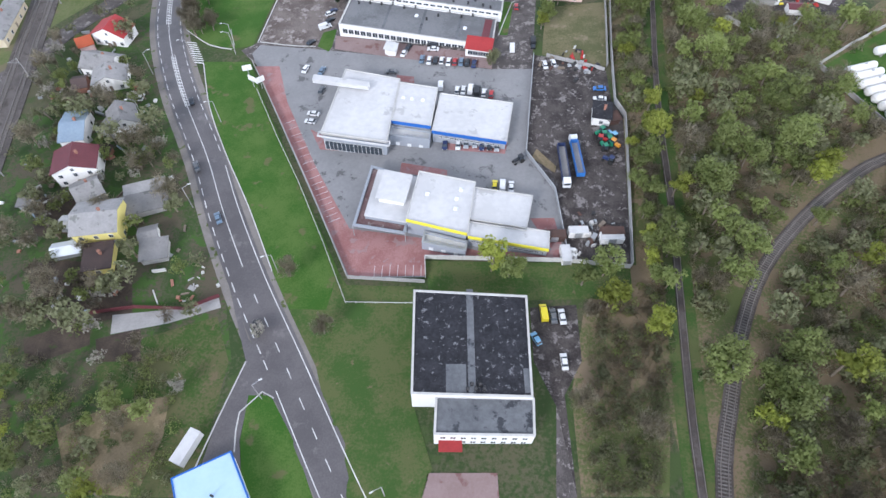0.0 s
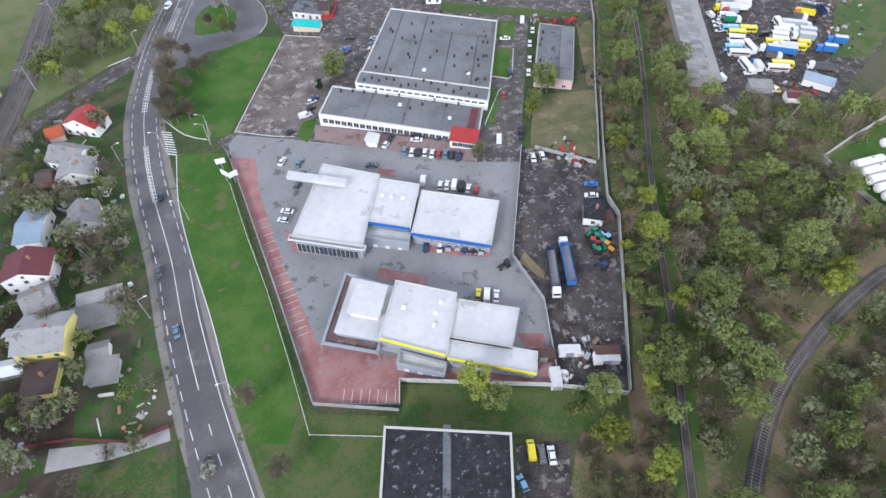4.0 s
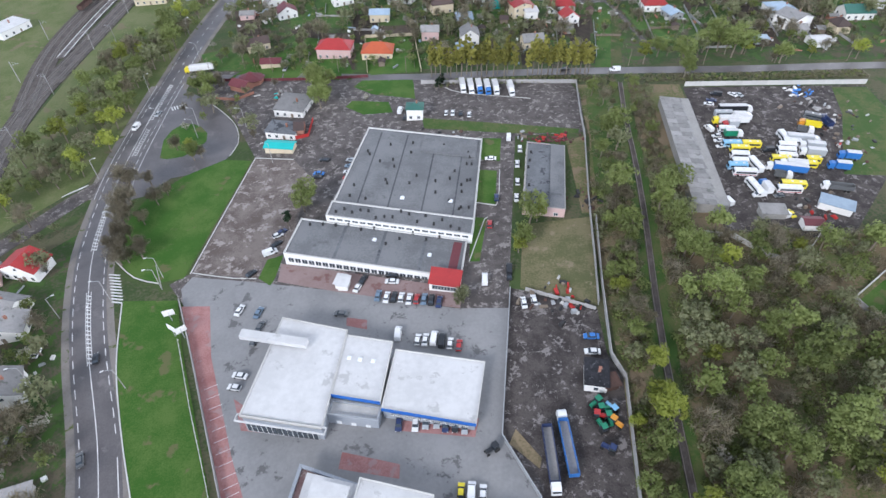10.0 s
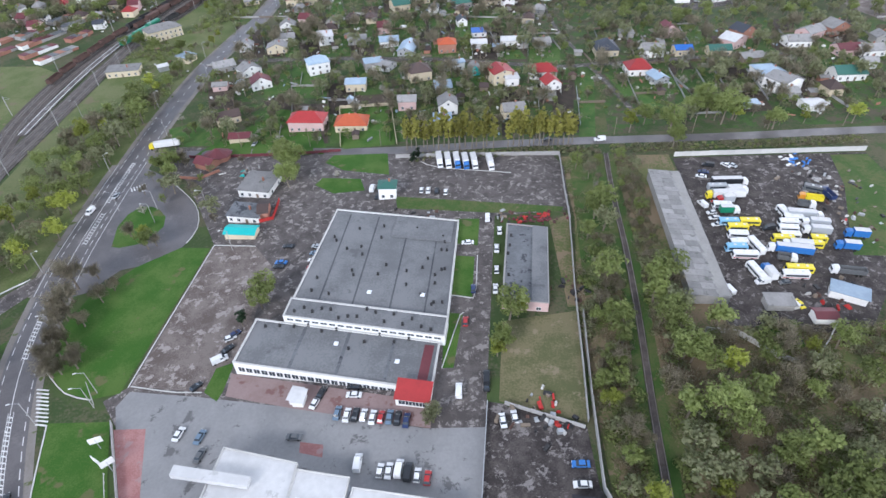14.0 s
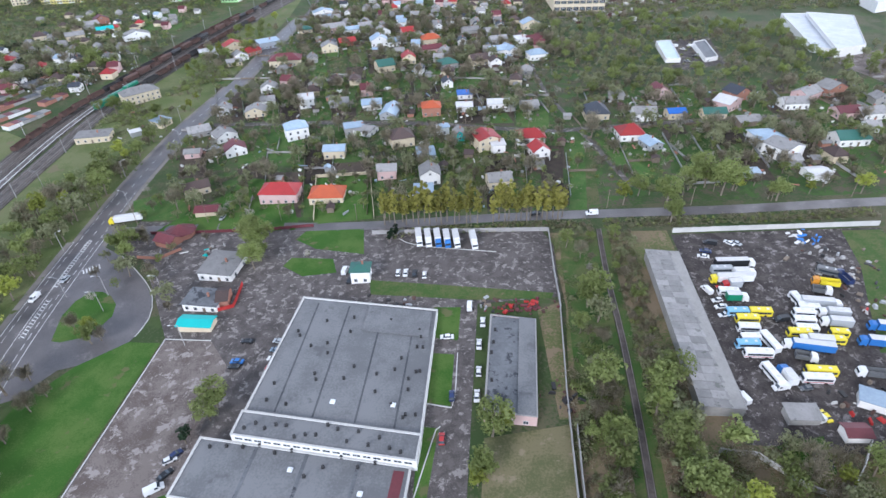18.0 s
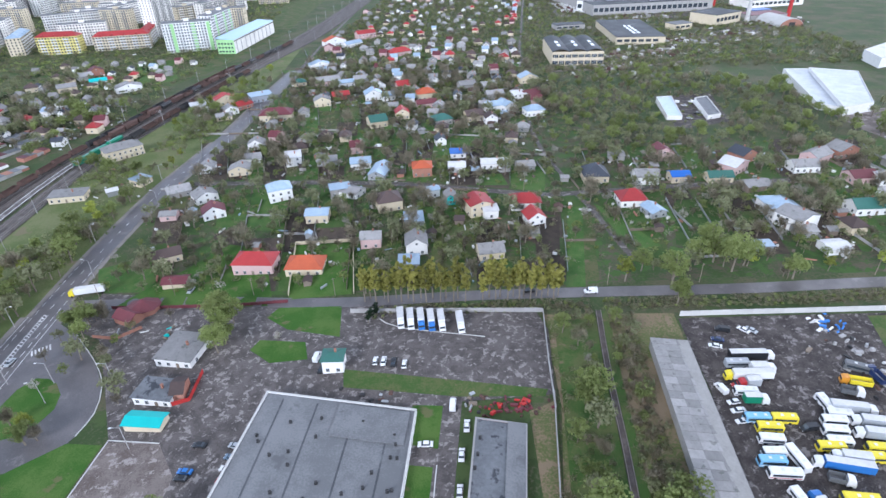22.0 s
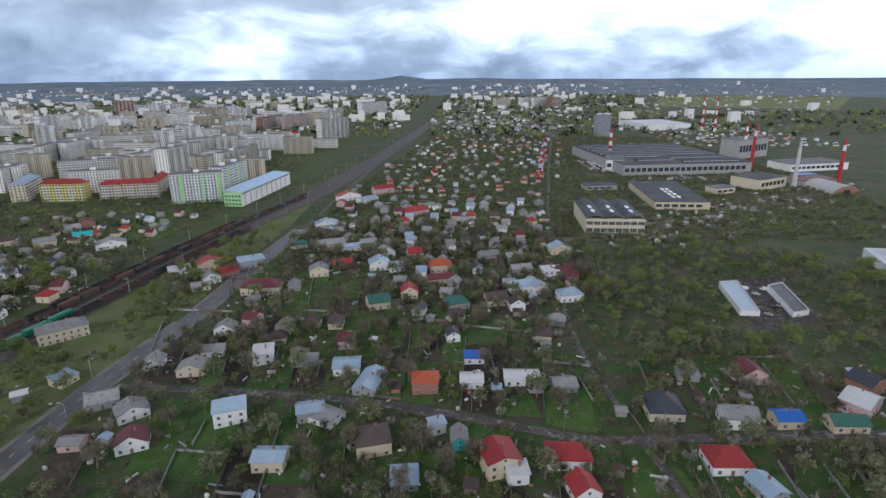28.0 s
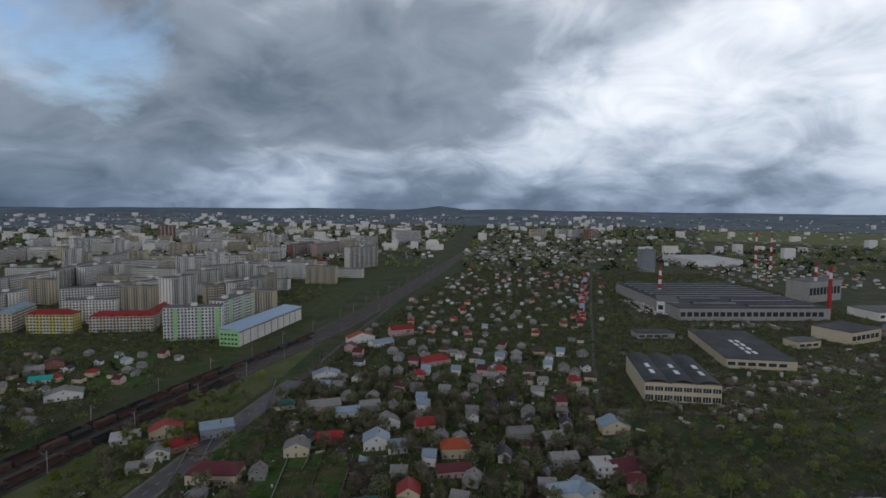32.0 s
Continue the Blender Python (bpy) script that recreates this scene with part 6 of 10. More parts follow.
def scatter(x0, x1, y0, y1, dx, dy, keep, slope=0.0, single=True):
    """Houses on a loose grid: single things where they are near, the rest gathered for the joined rows."""
    y = y0
    while y < y1:
        x = x0
        while x < x1:
            p = Vector((x + rng.uniform(-4, 4) + slope * (y - y0), y + rng.uniform(-5, 5)))
            if rng.random() < keep and all((p - q).length > 10 for q in taken) and (p.x < 105 or p.y < 540 or abs(p.x - lane_x(p.y)) > 7) and not (p.x > lane_x(p.y) + 12 and 560 < p.y < 1450 and p.x < 330) and not (-150 < p.x < west_x(p.y) and p.y > 640):
                taken.append(p)
                turn = rng.uniform(-14, 10) + 90 * (rng.random() < 0.2)
                if single:
                    copy_thing(templates[rng.choice((0, 1, 4, 8, 9, 3, 1, 4, 6, 5, 5, 2, 7, 9))], pose(p.x, p.y, gz(*p), 0, 0, turn))
                else:
                    far_list.append((p.x, p.y, turn, rng.choice((0, 1, 4, 8, 9, 3, 5, 5, 2, 7, 4, 8, 4, 9, 5, 8, 9))))
            x += dx
        y += dy


scatter(-66, 108, 436, 560, 17, 18, 0.42)
scatter(-62, 128, 570, 720, 16, 18, 0.72)
scatter(-300, -196, 470, 560, 17, 19, 0.8)
scatter(-300, -196, 560, 640, 17, 19, 0.8, 0, False)
scatter(125, 330, 305, 400, 26, 30, 0.25)
scatter(-66, 250, 722, 1250, 15, 20, 0.44, 0, False)
scatter(-330, -190, 640, 700, 17, 20, 0.6, 0, False)
scatter(420, 700, 1150, 1600, 20, 26, 0.7, 0, False)
scatter(-20, 270, 1250, 1900, 18, 26, 0.5, 0.05, False)
for k in range(26):
    y = 830 + 17 * k
    far_list.append((lane_x(y) - 13 + rng.uniform(-2, 2), y, rng.uniform(-12, 4), rng.choice((2, 2, 7, 2, 3))))
for k, tpl in enumerate(templates):
    for name in ("wall", "roof"):
        src = [c for c in tpl.children if c.name.split(".")[0] == name][0].data
        s = Shape()
        for x, y, turn, which in far_list:
            if which != k:
                continue
            m = pose(x, y, gz(x, y), 0, 0, turn) @ Matrix.Scale(0.82, 4)
            base = len(s.v)
            s.v += [tuple(m @ v.co) for v in src.vertices]
            s.f += [tuple(i + base for i in f.vertices) for f in src.polygons]
        tagged(part("far_house_" + name, s, src.materials[0], kind="stuff"), "far small houses among gardens", "distant houses")


# ---- garages beyond the railway ----
for k, ab in enumerate(([(-228.0, 422.0), (-214.9, 445.5)], [(-237.8, 437.7), (-221.6, 468.5)], [(-213.5, 412.7), (-200.3, 440.4)], [(-247.5, 454.5), (-237.9, 478.3)], [(-226.3, 469.0), (-214.2, 498.9)], [(-252, 420), (-240, 444)], [(-263, 436), (-251, 462)], [(-239, 480), (-229, 505)], [(-211, 447), (-203, 468)])):
    (xa, ya), (xb, yb) = ab
    ln, rot = math.dist(*ab), math.atan2(yb - ya, xb - xa)
    row = thing("garage_row", xa, ya, min(gz(xa, ya), gz(xb, yb)), rot, "row of small lock-up garages with patched roofs", "garages")
    n = int(ln / 4.5)
    for i in range(n):
        g = part("garage", Shape().box(4.5 * i + 2.25, 3, -0.6, 4.4, 6, 3.1), rng.choice((M_BRICK, M_WHITE, M_GREYWALL)), row)
        part("roof", Shape().box(4.5 * i + 2.25, 3, 2.5, 4.46, 6.4, 0.16), rng.choice((M_ROOFMAROON, M_ROOFMAROON, M_ASBEST, M_BRICK, M_ROOFPATCH)), g)
# ---- blocks of flats ----
def flats(a, b, d, floors, wall, label, roof=M_ROOFGREY, accent=None, pitched=None, rows=True, loggia=True):
    """A slab block: walls, flat or pitched roof, lift huts, a row of windows and of balconies on every floor."""
    w = math.dist(a, b)
    rot = math.atan2(b[1] - a[1], b[0] - a[0])
    z = min(gz(*p) for p in rect(a, b, d))
    h = floors * 2.8 + 0.8
    root = thing("apartment_block", a[0], a[1], z, rot, label, "apartment block")
    part("wall", Shape().prism([(0, 0), (w, 0), (w, d), (0, d)], -1.0, h), wall, root)
    if pitched:
        part("roof", roof_shape(w, d, h, "hip", 4.0), pitched, root)
        for k in range(int(w / 12)):
            part("dormer", Shape().prism([(6 + 12 * k, -0.3), (9 + 12 * k, -0.3), (9 + 12 * k, 3), (6 + 12 * k, 3)], h - 0.2, h + 2.0,
                                         [(7 + 12 * k, -0.3), (8 + 12 * k, -0.3), (8 + 12 * k, 3), (7 + 12 * k, 3)]), pitched, root)
    else:
        part("roof", Shape().prism([(-0.2, -0.2), (w + 0.2, -0.2), (w + 0.2, d + 0.2), (-0.2, d + 0.2)], h, h + 0.5), roof, root)
        huts = max(1, int(w / 25)) if rows else 1
        for k in range(huts):
            part("lift_hut", Shape().box(w * (k + 0.5) / huts, d / 2, h + 0.5, 5, 4, 2.4), wall, root)
    glass, balc = [], []

    def pane(g, x, y, z, sx, sy, sz):
        if rows:
            g.box(x, y, z, sx, sy, sz)
        elif sx > sy:
            yy = -0.05 if y < 1 else d + 0.05
            g.face([(x - sx / 2, yy, z), (x + sx / 2, yy, z), (x + sx / 2, yy, z + sz), (x - sx / 2, yy, z + sz)])
        else:
            xx = -0.05 if x < 1 else w + 0.05
            g.face([(xx, y - sy / 2, z), (xx, y + sy / 2, z), (xx, y + sy / 2, z + sz), (xx, y - sy / 2, z + sz)])

    n, m = max(2, int(w / 2.8)), max(1, int(d / 3.4))
    front = (M_FRAME, M_PANEL, M_GREYWALL)[int(abs(a[0]) + floors) % 3]
    for fl in range(floors):
        g, bl = Shape(), Shape()
        zz = 1.3 + fl * 2.8
        for k in range(n):
            x = w * (k + 0.5) / n
            pane(g, x, -0.02, zz, 1.65, 0.12, 1.6)
            if rows:
                pane(g, x, d + 0.02, zz, 1.5, 0.12, 1.5)
            if loggia and k % 4 in (1, 2):
                bl.box(x, -0.6, zz - 0.9, 2.5, 1.2, 1.05)
        for k in range(m):
            y = d * (k + 0.5) / m
            for x in (-0.02, w + 0.02):
                pane(g, x, y, zz, 0.12, 1.4, 1.5)
        glass.append(g)
        balc.append(bl)
    if rows:
        for g, bl in zip(glass, balc):
            part("window_strip", g, M_GLASS, root, kind="stuff")
            if bl.v:
                part("balcony_strip", bl, M_FRAME, root, kind="stuff")
    else:
        for name, group, m_ in (("glazing", glass, M_GLASS), ("balcony_front", balc, front)):
            s = Shape()
            for g in group:
                k = len(s.v)
                s.v += g.v
                s.f += [tuple(i + k for i in f) for f in g.f]
            if s.v:
                part(name, s, m_, root, kind="stuff")
    if accent:
        for x in (w * 0.2, w * 0.62, w * 0.93):
            part("coloured_bay", Shape().box(x, -0.35, 0, 3.4, 0.7, h - 0.6), accent, root, "green glazed bay")
    return root


FLATS = "grey concrete panel block of flats"
flats(*[(-235.5, 734.2), (-189.9, 748.8)], 15, 10, M_WHITE, "new white block of flats with lime-green bays", accent=M_LIME)
flats(*[(-193.0, 759.6), (-188.7, 812.8)], 14, 11, M_WHITE, "new white block of flats with lime-green bays", accent=M_LIME)
flats(*[(-320.6, 756.0), (-266.7, 769.1)], 14, 5, M_CREAM, "cream apartment house with a red roof", pitched=M_ROOFRED)
flats(*[(-269.9, 777.7), (-287.3, 849.0)], 12, 5, M_CREAM, "cream apartment house with a red roof", pitched=M_ROOFRED)
flats(*[(-373.6, 745.9), (-332.4, 750.8)], 14, 6, M_YELLOW, "yellow apartment house with a red roof", pitched=M_ROOFRED)
flats(*[(-390.1, 748.7), (-408.5, 797.4)], 14, 6, M_CREAM, "pale yellow apartment house with a blue-grey roof", pitched=M_ROOFBLUE)
NEAR_FLATS = (
    ([(-417.2, 838.1), (-352.6, 877.7)], 13, 9), ([(-371.1, 786.4), (-326.4, 800.3)], 12, 8), ([(-361.1, 903.1), (-351.7, 958.9)], 13, 9), ([(-278.0, 819.1), (-270.4, 854.5)], 16, 15),
    ([(-547.7, 1127.1), (-468.9, 1179.5)], 13, 9), ([(-373.7, 1069.9), (-326.0, 1153.5)], 14, 9), ([(-254.3, 910.2), (-240.6, 967.0)], 13, 9), ([(-445.7, 790.4), (-452.2, 838.9)], 13, 9),
    ([(-547.2, 919.1), (-543.8, 977.5)], 13, 9), ([(-542.5, 990.3), (-581.5, 1119.7)], 13, 9), ([(-627.7, 1186.9), (-634.9, 1273.6)], 13, 9), ([(-379.3, 1295.7), (-365.0, 1332.9)], 14, 9),
    ([(-513.2, 1341.6), (-494.2, 1381.4)], 14, 9),
)
for ab, d, n in NEAR_FLATS:
    flats(*ab, d, n, M_PANEL, FLATS, rows=False)
BRIGHT_FLATS = (
    ([(-284.7, 900.0), (-263.7, 920.1)], 14, 8, M_CREAM, "pale yellow block of flats"), ([(-1076.3, 2164.5), (-948.6, 2267.4)], 16, 9, M_WHITE, "row of pale tall flats"),
    ([(-770.2, 1964.2), (-669.4, 2050.1)], 16, 9, M_CREAM, "row of pale cream flats"), ([(-1041.1, 2026.5), (-1004.3, 2062.0)], 18, 16, M_BRICK, "tall orange brick tower block"),
    ([(-799.3, 1344.2), (-784.4, 1376.3)], 18, 16, M_WHITE, "tall white tower block"), ([(-306.3, 1252.8), (-258.1, 1293.2)], 14, 5, M_WHITE, "white flats with a red roof"),
    ([(-398.5, 1495.9), (-384.7, 1610.0)], 14, 10, M_BRICK, "red brick flats beyond the gardens"), ([(-354.0, 1528.8), (-324.5, 1625.9)], 14, 10, M_PINK, "pinkish flats beyond the gardens"),
    ([(-216.3, 1294.6), (-174.7, 1350.6)], 16, 14, M_PANEL, "large concrete tower block"), ([(-245.3, 1959.2), (-182.0, 2063.8)], 18, 14, M_WHITE, "group of white tower blocks"),
    ([(186.3, 2307.8), (241.1, 2349.2)], 18, 12, M_CREAM, "cream tower block beyond the gardens"), ([(283.8, 2341.3), (333.2, 2387.5)], 18, 12, M_WHITE, "white tower block beyond the gardens"),
    ([(330.2, 2333.4), (380.5, 2379.5)], 18, 12, M_WHITE, "white tower block beyond the gardens"), ([(388.2, 2323.8), (429.4, 2371.4)], 18, 12, M_BRICK, "brown tower block beyond the gardens"),
    ([(-2225.2, 3458.8), (-1991.7, 3613.9)], 16, 9, M_PINK, "row of pinkish flats"),
)
for ab, d, n, wall, label in BRIGHT_FLATS:
    flats(*ab, d, n, wall, label, rows=False, pitched=M_ROOFRED if "red roof" in label else None)

rng = random.Random(23)
flat_tpl = []
for k, (wall, w, n) in enumerate([(M_PANEL, 62, 9), (M_PANEL, 40, 9), (M_CREAM, 46, 9), (M_WHITE, 24, 14), (M_WHITE, 60, 9), (M_CREAM, 36, 10), (M_PANEL, 90, 5)]):
    p = [(-640, 1010), (-560, 1080), (-470, 1120), (-690, 1180), (-520, 1230), (-400, 1270), (-610, 1330)][k]
    flat_tpl.append(flats(p, (p[0] + w, p[1] + 4), 13, n, wall, "distant block of flats beyond the gardens", rows=False))
placed = [Vector(o.matrix_basis.translation[:2]) for o in scene.objects if o.get("category") == "apartment block"]


def flats_field(x0, x1, y0, y1, n, gap):
    made = 0
    for _ in range(n * 6):
        p = Vector((rng.uniform(x0, x1), rng.uniform(y0, y1)))
        if p.x > -140 - (p.y - 900) * 0.12 and p.x < 60:
            continue
        if all((p - q).length > gap for q in placed):
            placed.append(p)
            copy_thing(rng.choice(flat_tpl), pose(p.x, p.y, gz(*p), 0, 0, rng.choice((0, 4, -6, 88, 12)) + rng.uniform(-4, 4)))
            made += 1
        if made >= n:
            break


flats_field(-560, -230, 800, 1200, 26, 42)
flats_field(-1100, -300, 1150, 2000, 62, 58)
flats_field(-1500, -500, 1800, 2900, 10, 140)

# long hall with the lime-green end beside the railway
g0 = (-162.3, 723.2)
g1 = (-149.3, 838.6)
gl = math.dist(g0, g1)
lime = thing("long_hall", g0[0], g0[1], gz(*g0), math.atan2(g1[1] - g0[1], g1[0] - g0[0]), "long grey hall with a pale roof and lime-green end", "hall")
part("wall", Shape().prism([(0, 0), (gl, 0), (gl, 18), (0, 18)], -1, 13.4), M_PANEL, lime)
part("roof", Shape().prism([(-0.6, -0.6), (gl + 0.6, -0.6), (gl + 0.6, 18.6), (-0.6, 18.6)], [13.4, 13.4, 15, 15], [13.8, 13.8, 15.4, 15.4]), M_ROOFSKY, lime)
part("end_wall", Shape().box(-0.25, 9, -0.8, 0.5, 18.2, 14.6), M_LIME, lime, "lime-green end wall")
for k in range(5):
    for fl in range(3):
        part("window", Shape().box(-0.52, 2.4 + 3.3 * k, 1.5 + 3.8 * fl, 0.1, 2.0, 1.6), M_GLASS, lime)
for k in range(int(gl / 4)):
    part("clerestory_window", Shape().box(2 + 4 * k, -0.05, 11.6, 3.0, 0.14, 1.1), M_GLASS, lime)
for k in range(int(gl / 12)):
    part("pilaster", Shape().box(6 + 12 * k, -0.2, -0.8, 0.7, 0.4, 13.6), M_CONC, lime)

# ---- factory ----
fa, fb = (140.8, 621.5), (185.0, 619.3)
fw, fr_ = math.dist(fa, fb), math.atan2(fb[1] - fa[1], fb[0] - fa[0])
fac = thing("factory_hall", fa[0], fa[1], min(gz(*fa), gz(*fb)), fr_, "cream factory hall with a dark vaulted roof and skylights", "factory hall")
FD = 62
part("wall", Shape().prism([(0, 0), (fw, 0), (fw, FD), (0, FD)], -1, 11.6), M_CREAM, fac)
for k in range(3):
    s = Shape()
    x0, x1 = fw * k / 3, fw * (k + 1) / 3
    prof = [(x0 + (x1 - x0) * i / 8, 11.6 + 2.2 * math.sin(math.pi * i / 8)) for i in range(9)]
    for y in (-0.5, FD + 0.5):
        s.v += [(x, y, z) for x, z in prof] + [(x, y, z + 0.35) for x, z in reversed(prof)]
    s.f += [tuple(range(17, -1, -1)), tuple(range(18, 36))] + [(i, (i + 1) % 18, 18 + (i + 1) % 18, 18 + i) for i in range(18)]
    part("vault", s, M_ROOFCOAL, fac)
    for y in (16, 30):
        part("skylight", Shape().box((x0 + x1) / 2, y, 13.7, 3.0, 9.0, 0.7, 0, 0.2), M_SKYLIGHT, fac)
for fl, zz, hh in ((0, 1.0, 3.2), (1, 6.8, 2.6)):
    for k in range(8):
        win = part("window", Shape().box(fw * (k + 0.5) / 8, -0.05, zz, 4.6, 0.2, hh), M_GLASS, fac)
        part("mullion", Shape().box(fw * (k + 0.5) / 8 - 0.8, -0.1, zz, 0.2, 0.24, hh).box(fw * (k + 0.5) / 8 + 0.8, -0.1, zz, 0.2, 0.24, hh), M_FRAME, win)


FOOT = [(fa, fr_, fw, FD)]


def in_foot(p, margin=4):
    for a, rot, w, dep in FOOT:
        dx, dy = p[0] - a[0], p[1] - a[1]
        u, v = dx * math.cos(rot) + dy * math.sin(rot), dy * math.cos(rot) - dx * math.sin(rot)
        if -margin < u < w + margin and -margin < v < dep + margin:
            return True
    return False


def shed_hall(name, a, b, depth, h, wall, roof, label, monitors=0, lights=0, glazing=True):
    w, rot = math.dist(a, b), math.atan2(b[1] - a[1], b[0] - a[0])
    FOOT.append((a, rot, w, depth))
    root = thing(name, a[0], a[1], min(gz(*a), gz(*b)), rot, label, "factory hall")
    part("wall", Shape().prism([(0, 0), (w, 0), (w, depth), (0, depth)], -1.5, h), wall, root)
    part("roof", Shape().prism([(-0.4, -0.4), (w + 0.4, -0.4), (w + 0.4, depth + 0.4), (-0.4, depth + 0.4)], h, h + 0.5), roof, root)
    for k in range(monitors):
        y = depth * (k + 0.7) / (monitors + 0.4)
        x0, x1 = (w * 0.03, w * 0.97) if k > 3 else ((w * 0.16, w * 0.46) if k % 2 else (w * 0.48, w * 0.93))
        mo = part("roof_monitor", Shape().box((x0 + x1) / 2, y, h + 0.5, x1 - x0, 7.0, 2.2, 0, 0.02), M_ROOFCOAL, root)
        part("monitor_glazing", Shape().box((x0 + x1) / 2, y - 3.6, h + 0.9, x1 - x0 - 1, 0.2, 1.0), M_STEELPANEL, mo)
    for k in range(lights):
        part("skylight", Shape().box(w * (0.45 + 0.10 * (k % 2)), depth * (0.2 + 0.12 * (k // 2)), h + 0.5, 2.6, 7, 0.6, 0, 0.15), M_SKYLIGHT, root)
    if glazing:
        for k in range(int(w / 7)):
            part("window", Shape().box(3.5 + 7 * k, -0.06, h * 0.35, 5.2, 0.2, h * 0.35), M_GLASS, root)
    return root


shed_hall("assembly_hall", *[(241.0, 871.8), (400.2, 892.6)], 190, 13, M_GREYWALL, M_ROOFCOAL, "huge grey factory hall with rows of roof monitors", 11)
shed_hall("low_workshop", *[(219.4, 699.3), (267.4, 696.5)], 100, 7, M_CREAM, M_ROOFCOAL, "low factory workshop with a flat grey roof", 0, 8)
shed_hall("factory_office", *[(229.0, 909.1), (250.2, 904.2)], 60, 14, M_WHITE, M_ROOFGREY, "white factory office wing beyond the gardens", 0, 0)
shed_hall("side_store", *[(177.7, 784.7), (210.8, 790.0)], 16, 5, M_GREYWALL, M_ROOFCOAL, "low grey store beyond the gardens", 0, 0)
shed_hall("gable_workshop", *[(355.2, 781.7), (394.3, 805.7)], 34, 11, M_CREAM, M_ROOFCOAL, "cream workshop with tall windows", 0, 0)
shed_hall("small_store", *[(302.3, 762.4), (324.0, 770.5)], 16, 6, M_CREAM, M_ROOFGREY, "small cream store beyond the gardens", 0, 0)
shed_hall("white_warehouse", *[(440.4, 1424.4), (545.7, 1444.7)], 120, 13, M_WHITE, M_ROOFWHITE, "large white warehouse beyond the gardens", 0, 0, False)
shed_hall("batching_plant", *[(439.2, 1006.7), (495.8, 1039.9)], 30, 26, M_GREYWALL, M_ROOFGREY, "tall grey concrete plant", 0, 0)
shed_hall("plant_hall", *[(450.9, 895.8), (531.9, 915.7)], 40, 9, M_PANEL, M_ROOFGREY, "long grey plant hall beyond the gardens", 0, 0)
shed_hall("blue_canopy_hall", *[(406.2, 805.5), (451.6, 811.3)], 24, 6, M_GREYWALL, M_ROOFMAROON, "plant shed with a dull red roof", 0, 0, False)
shed_hall("blue_roofed_store", *[(422.4, 831.8), (446.9, 838.4)], 12, 7, M_GREYWALL, M_BLUE, "store with a bright blue roof", 0, 0, False)
ta, tb = (316.6, 1315.8), (342.0, 1325.1)
flats(ta, tb, 16, 14, M_STEELPANEL, "slab-like grey office tower of the factory", rows=False, loggia=False)
for poly in ([(205, 1010), (262, 1010), (238, 880), (196, 870)], [(232, 868), (405, 891), (412, 862), (330, 842), (236, 850)], [(268, 690), (300, 730), (420, 790), (430, 770), (340, 715), (272, 676)], [(188, 615), (216, 640), (218, 694), (190, 690)]):
    sheet("factory_yard", poly, 0.09, M_OLDASPHALT, "cracked grey asphalt between factory halls", "asphalt yard", cell=30)
yard_rng = random.Random(61)
sh, pale_ = Shape(), Shape()
for k in range(60):
    x, y = 212 + 4.2 * (k % 10) + yard_rng.uniform(-0.5, 0.5), 905 + 15 * (k // 10) + yard_rng.uniform(-3, 3)
    (pale_ if yard_rng.random() < 0.8 else sh).box(x, y, gz(x, y) + 0.3, 2.0, yard_rng.uniform(4.5, 9), yard_rng.uniform(1.4, 2.6), 0.12)
tagged(part("parked_vehicles", pale_, M_WHITE, kind="stuff"), "far rows of white vehicles beside the factory", "vehicles")
tagged(part("parked_vehicles", sh, M_ROOFMAROON, kind="stuff"), "far dark red vehicles beside the factory", "vehicles")
for m_ in (M_PALECONC, M_RUST, M_GREYWALL, M_WOOD):
    sh = Shape()
    for _ in range(70):
        x, y = yard_rng.choice(((290, 715), (350, 735), (420, 800), (205, 660), (300, 850), (180, 605), (250, 655)))
        x, y = x + yard_rng.gauss(0, 22), y + yard_rng.gauss(0, 13)
        if not in_foot((x, y), 2):
            sh.box(x, y, gz(x, y), yard_rng.uniform(1, 6), yard_rng.uniform(1, 4), yard_rng.uniform(0.5, 3), yard_rng.uniform(0, 3))
    tagged(part("yard_clutter", sh, m_, kind="stuff"), "stacks and scrap in the factory yards", "clutter")
arch = (429.5, 760.9)
ar = thing("arched_hangar", arch[0], arch[1], gz(*arch), 0.1, "pale arched hangar beyond the gardens", "hangar")
prof = [(math.cos(math.pi * i / 10) * 14, math.sin(math.pi * i / 10) * 9) for i in range(11)]
s = Shape()
for (xa, za), (xb, zb) in zip(prof, prof[1:]):
    s.prism([(xa, 0), (xb, 0), (xb, 44), (xa, 44)], [za - 0.3, zb - 0.3, zb - 0.3, za - 0.3], [za, zb, zb, za])
part("shell", s, M_PALECONC, ar)
s = Shape()
s.face([(x, 0.4, z) for x, z in prof])
part("end_wall", s, M_BRICK, ar)
part("gate", Shape().box(0, 0.2, 0, 7, 0.3, 5), M_DARK, ar)

for px, hh, red in (((255.6, 995.2), 44, False), ((412.7, 918.0), 55, True), ((451.6, 1017.6), 50, False), ((399.1, 799.3), 48, None), ((456.9, 817.8), 48, True), ((557.8, 1418.6), 70, False), ((573.9, 1393.3), 70, False)):
    ch = thing("chimney_stack", px[0], px[1], gz(*px), 0, "tall red and white banded factory chimney" if red is not None else "tall pale concrete factory chimney", "chimney")
    n = 8
    for k in range(n):
        r0, r1 = 2.6 - 1.2 * k / n, 2.6 - 1.2 * (k + 1) / n
        m_ = M_PALECONC if red is None else (M_REDPAINT if (k % 2 == 1 or (red and k < 5)) else M_WHITE)
        part("band", Shape().tube((0, 0, hh * k / n - (1 if k == 0 else 0)), (0, 0, hh * (k + 1) / n), r0, r1, 12), m_, ch)

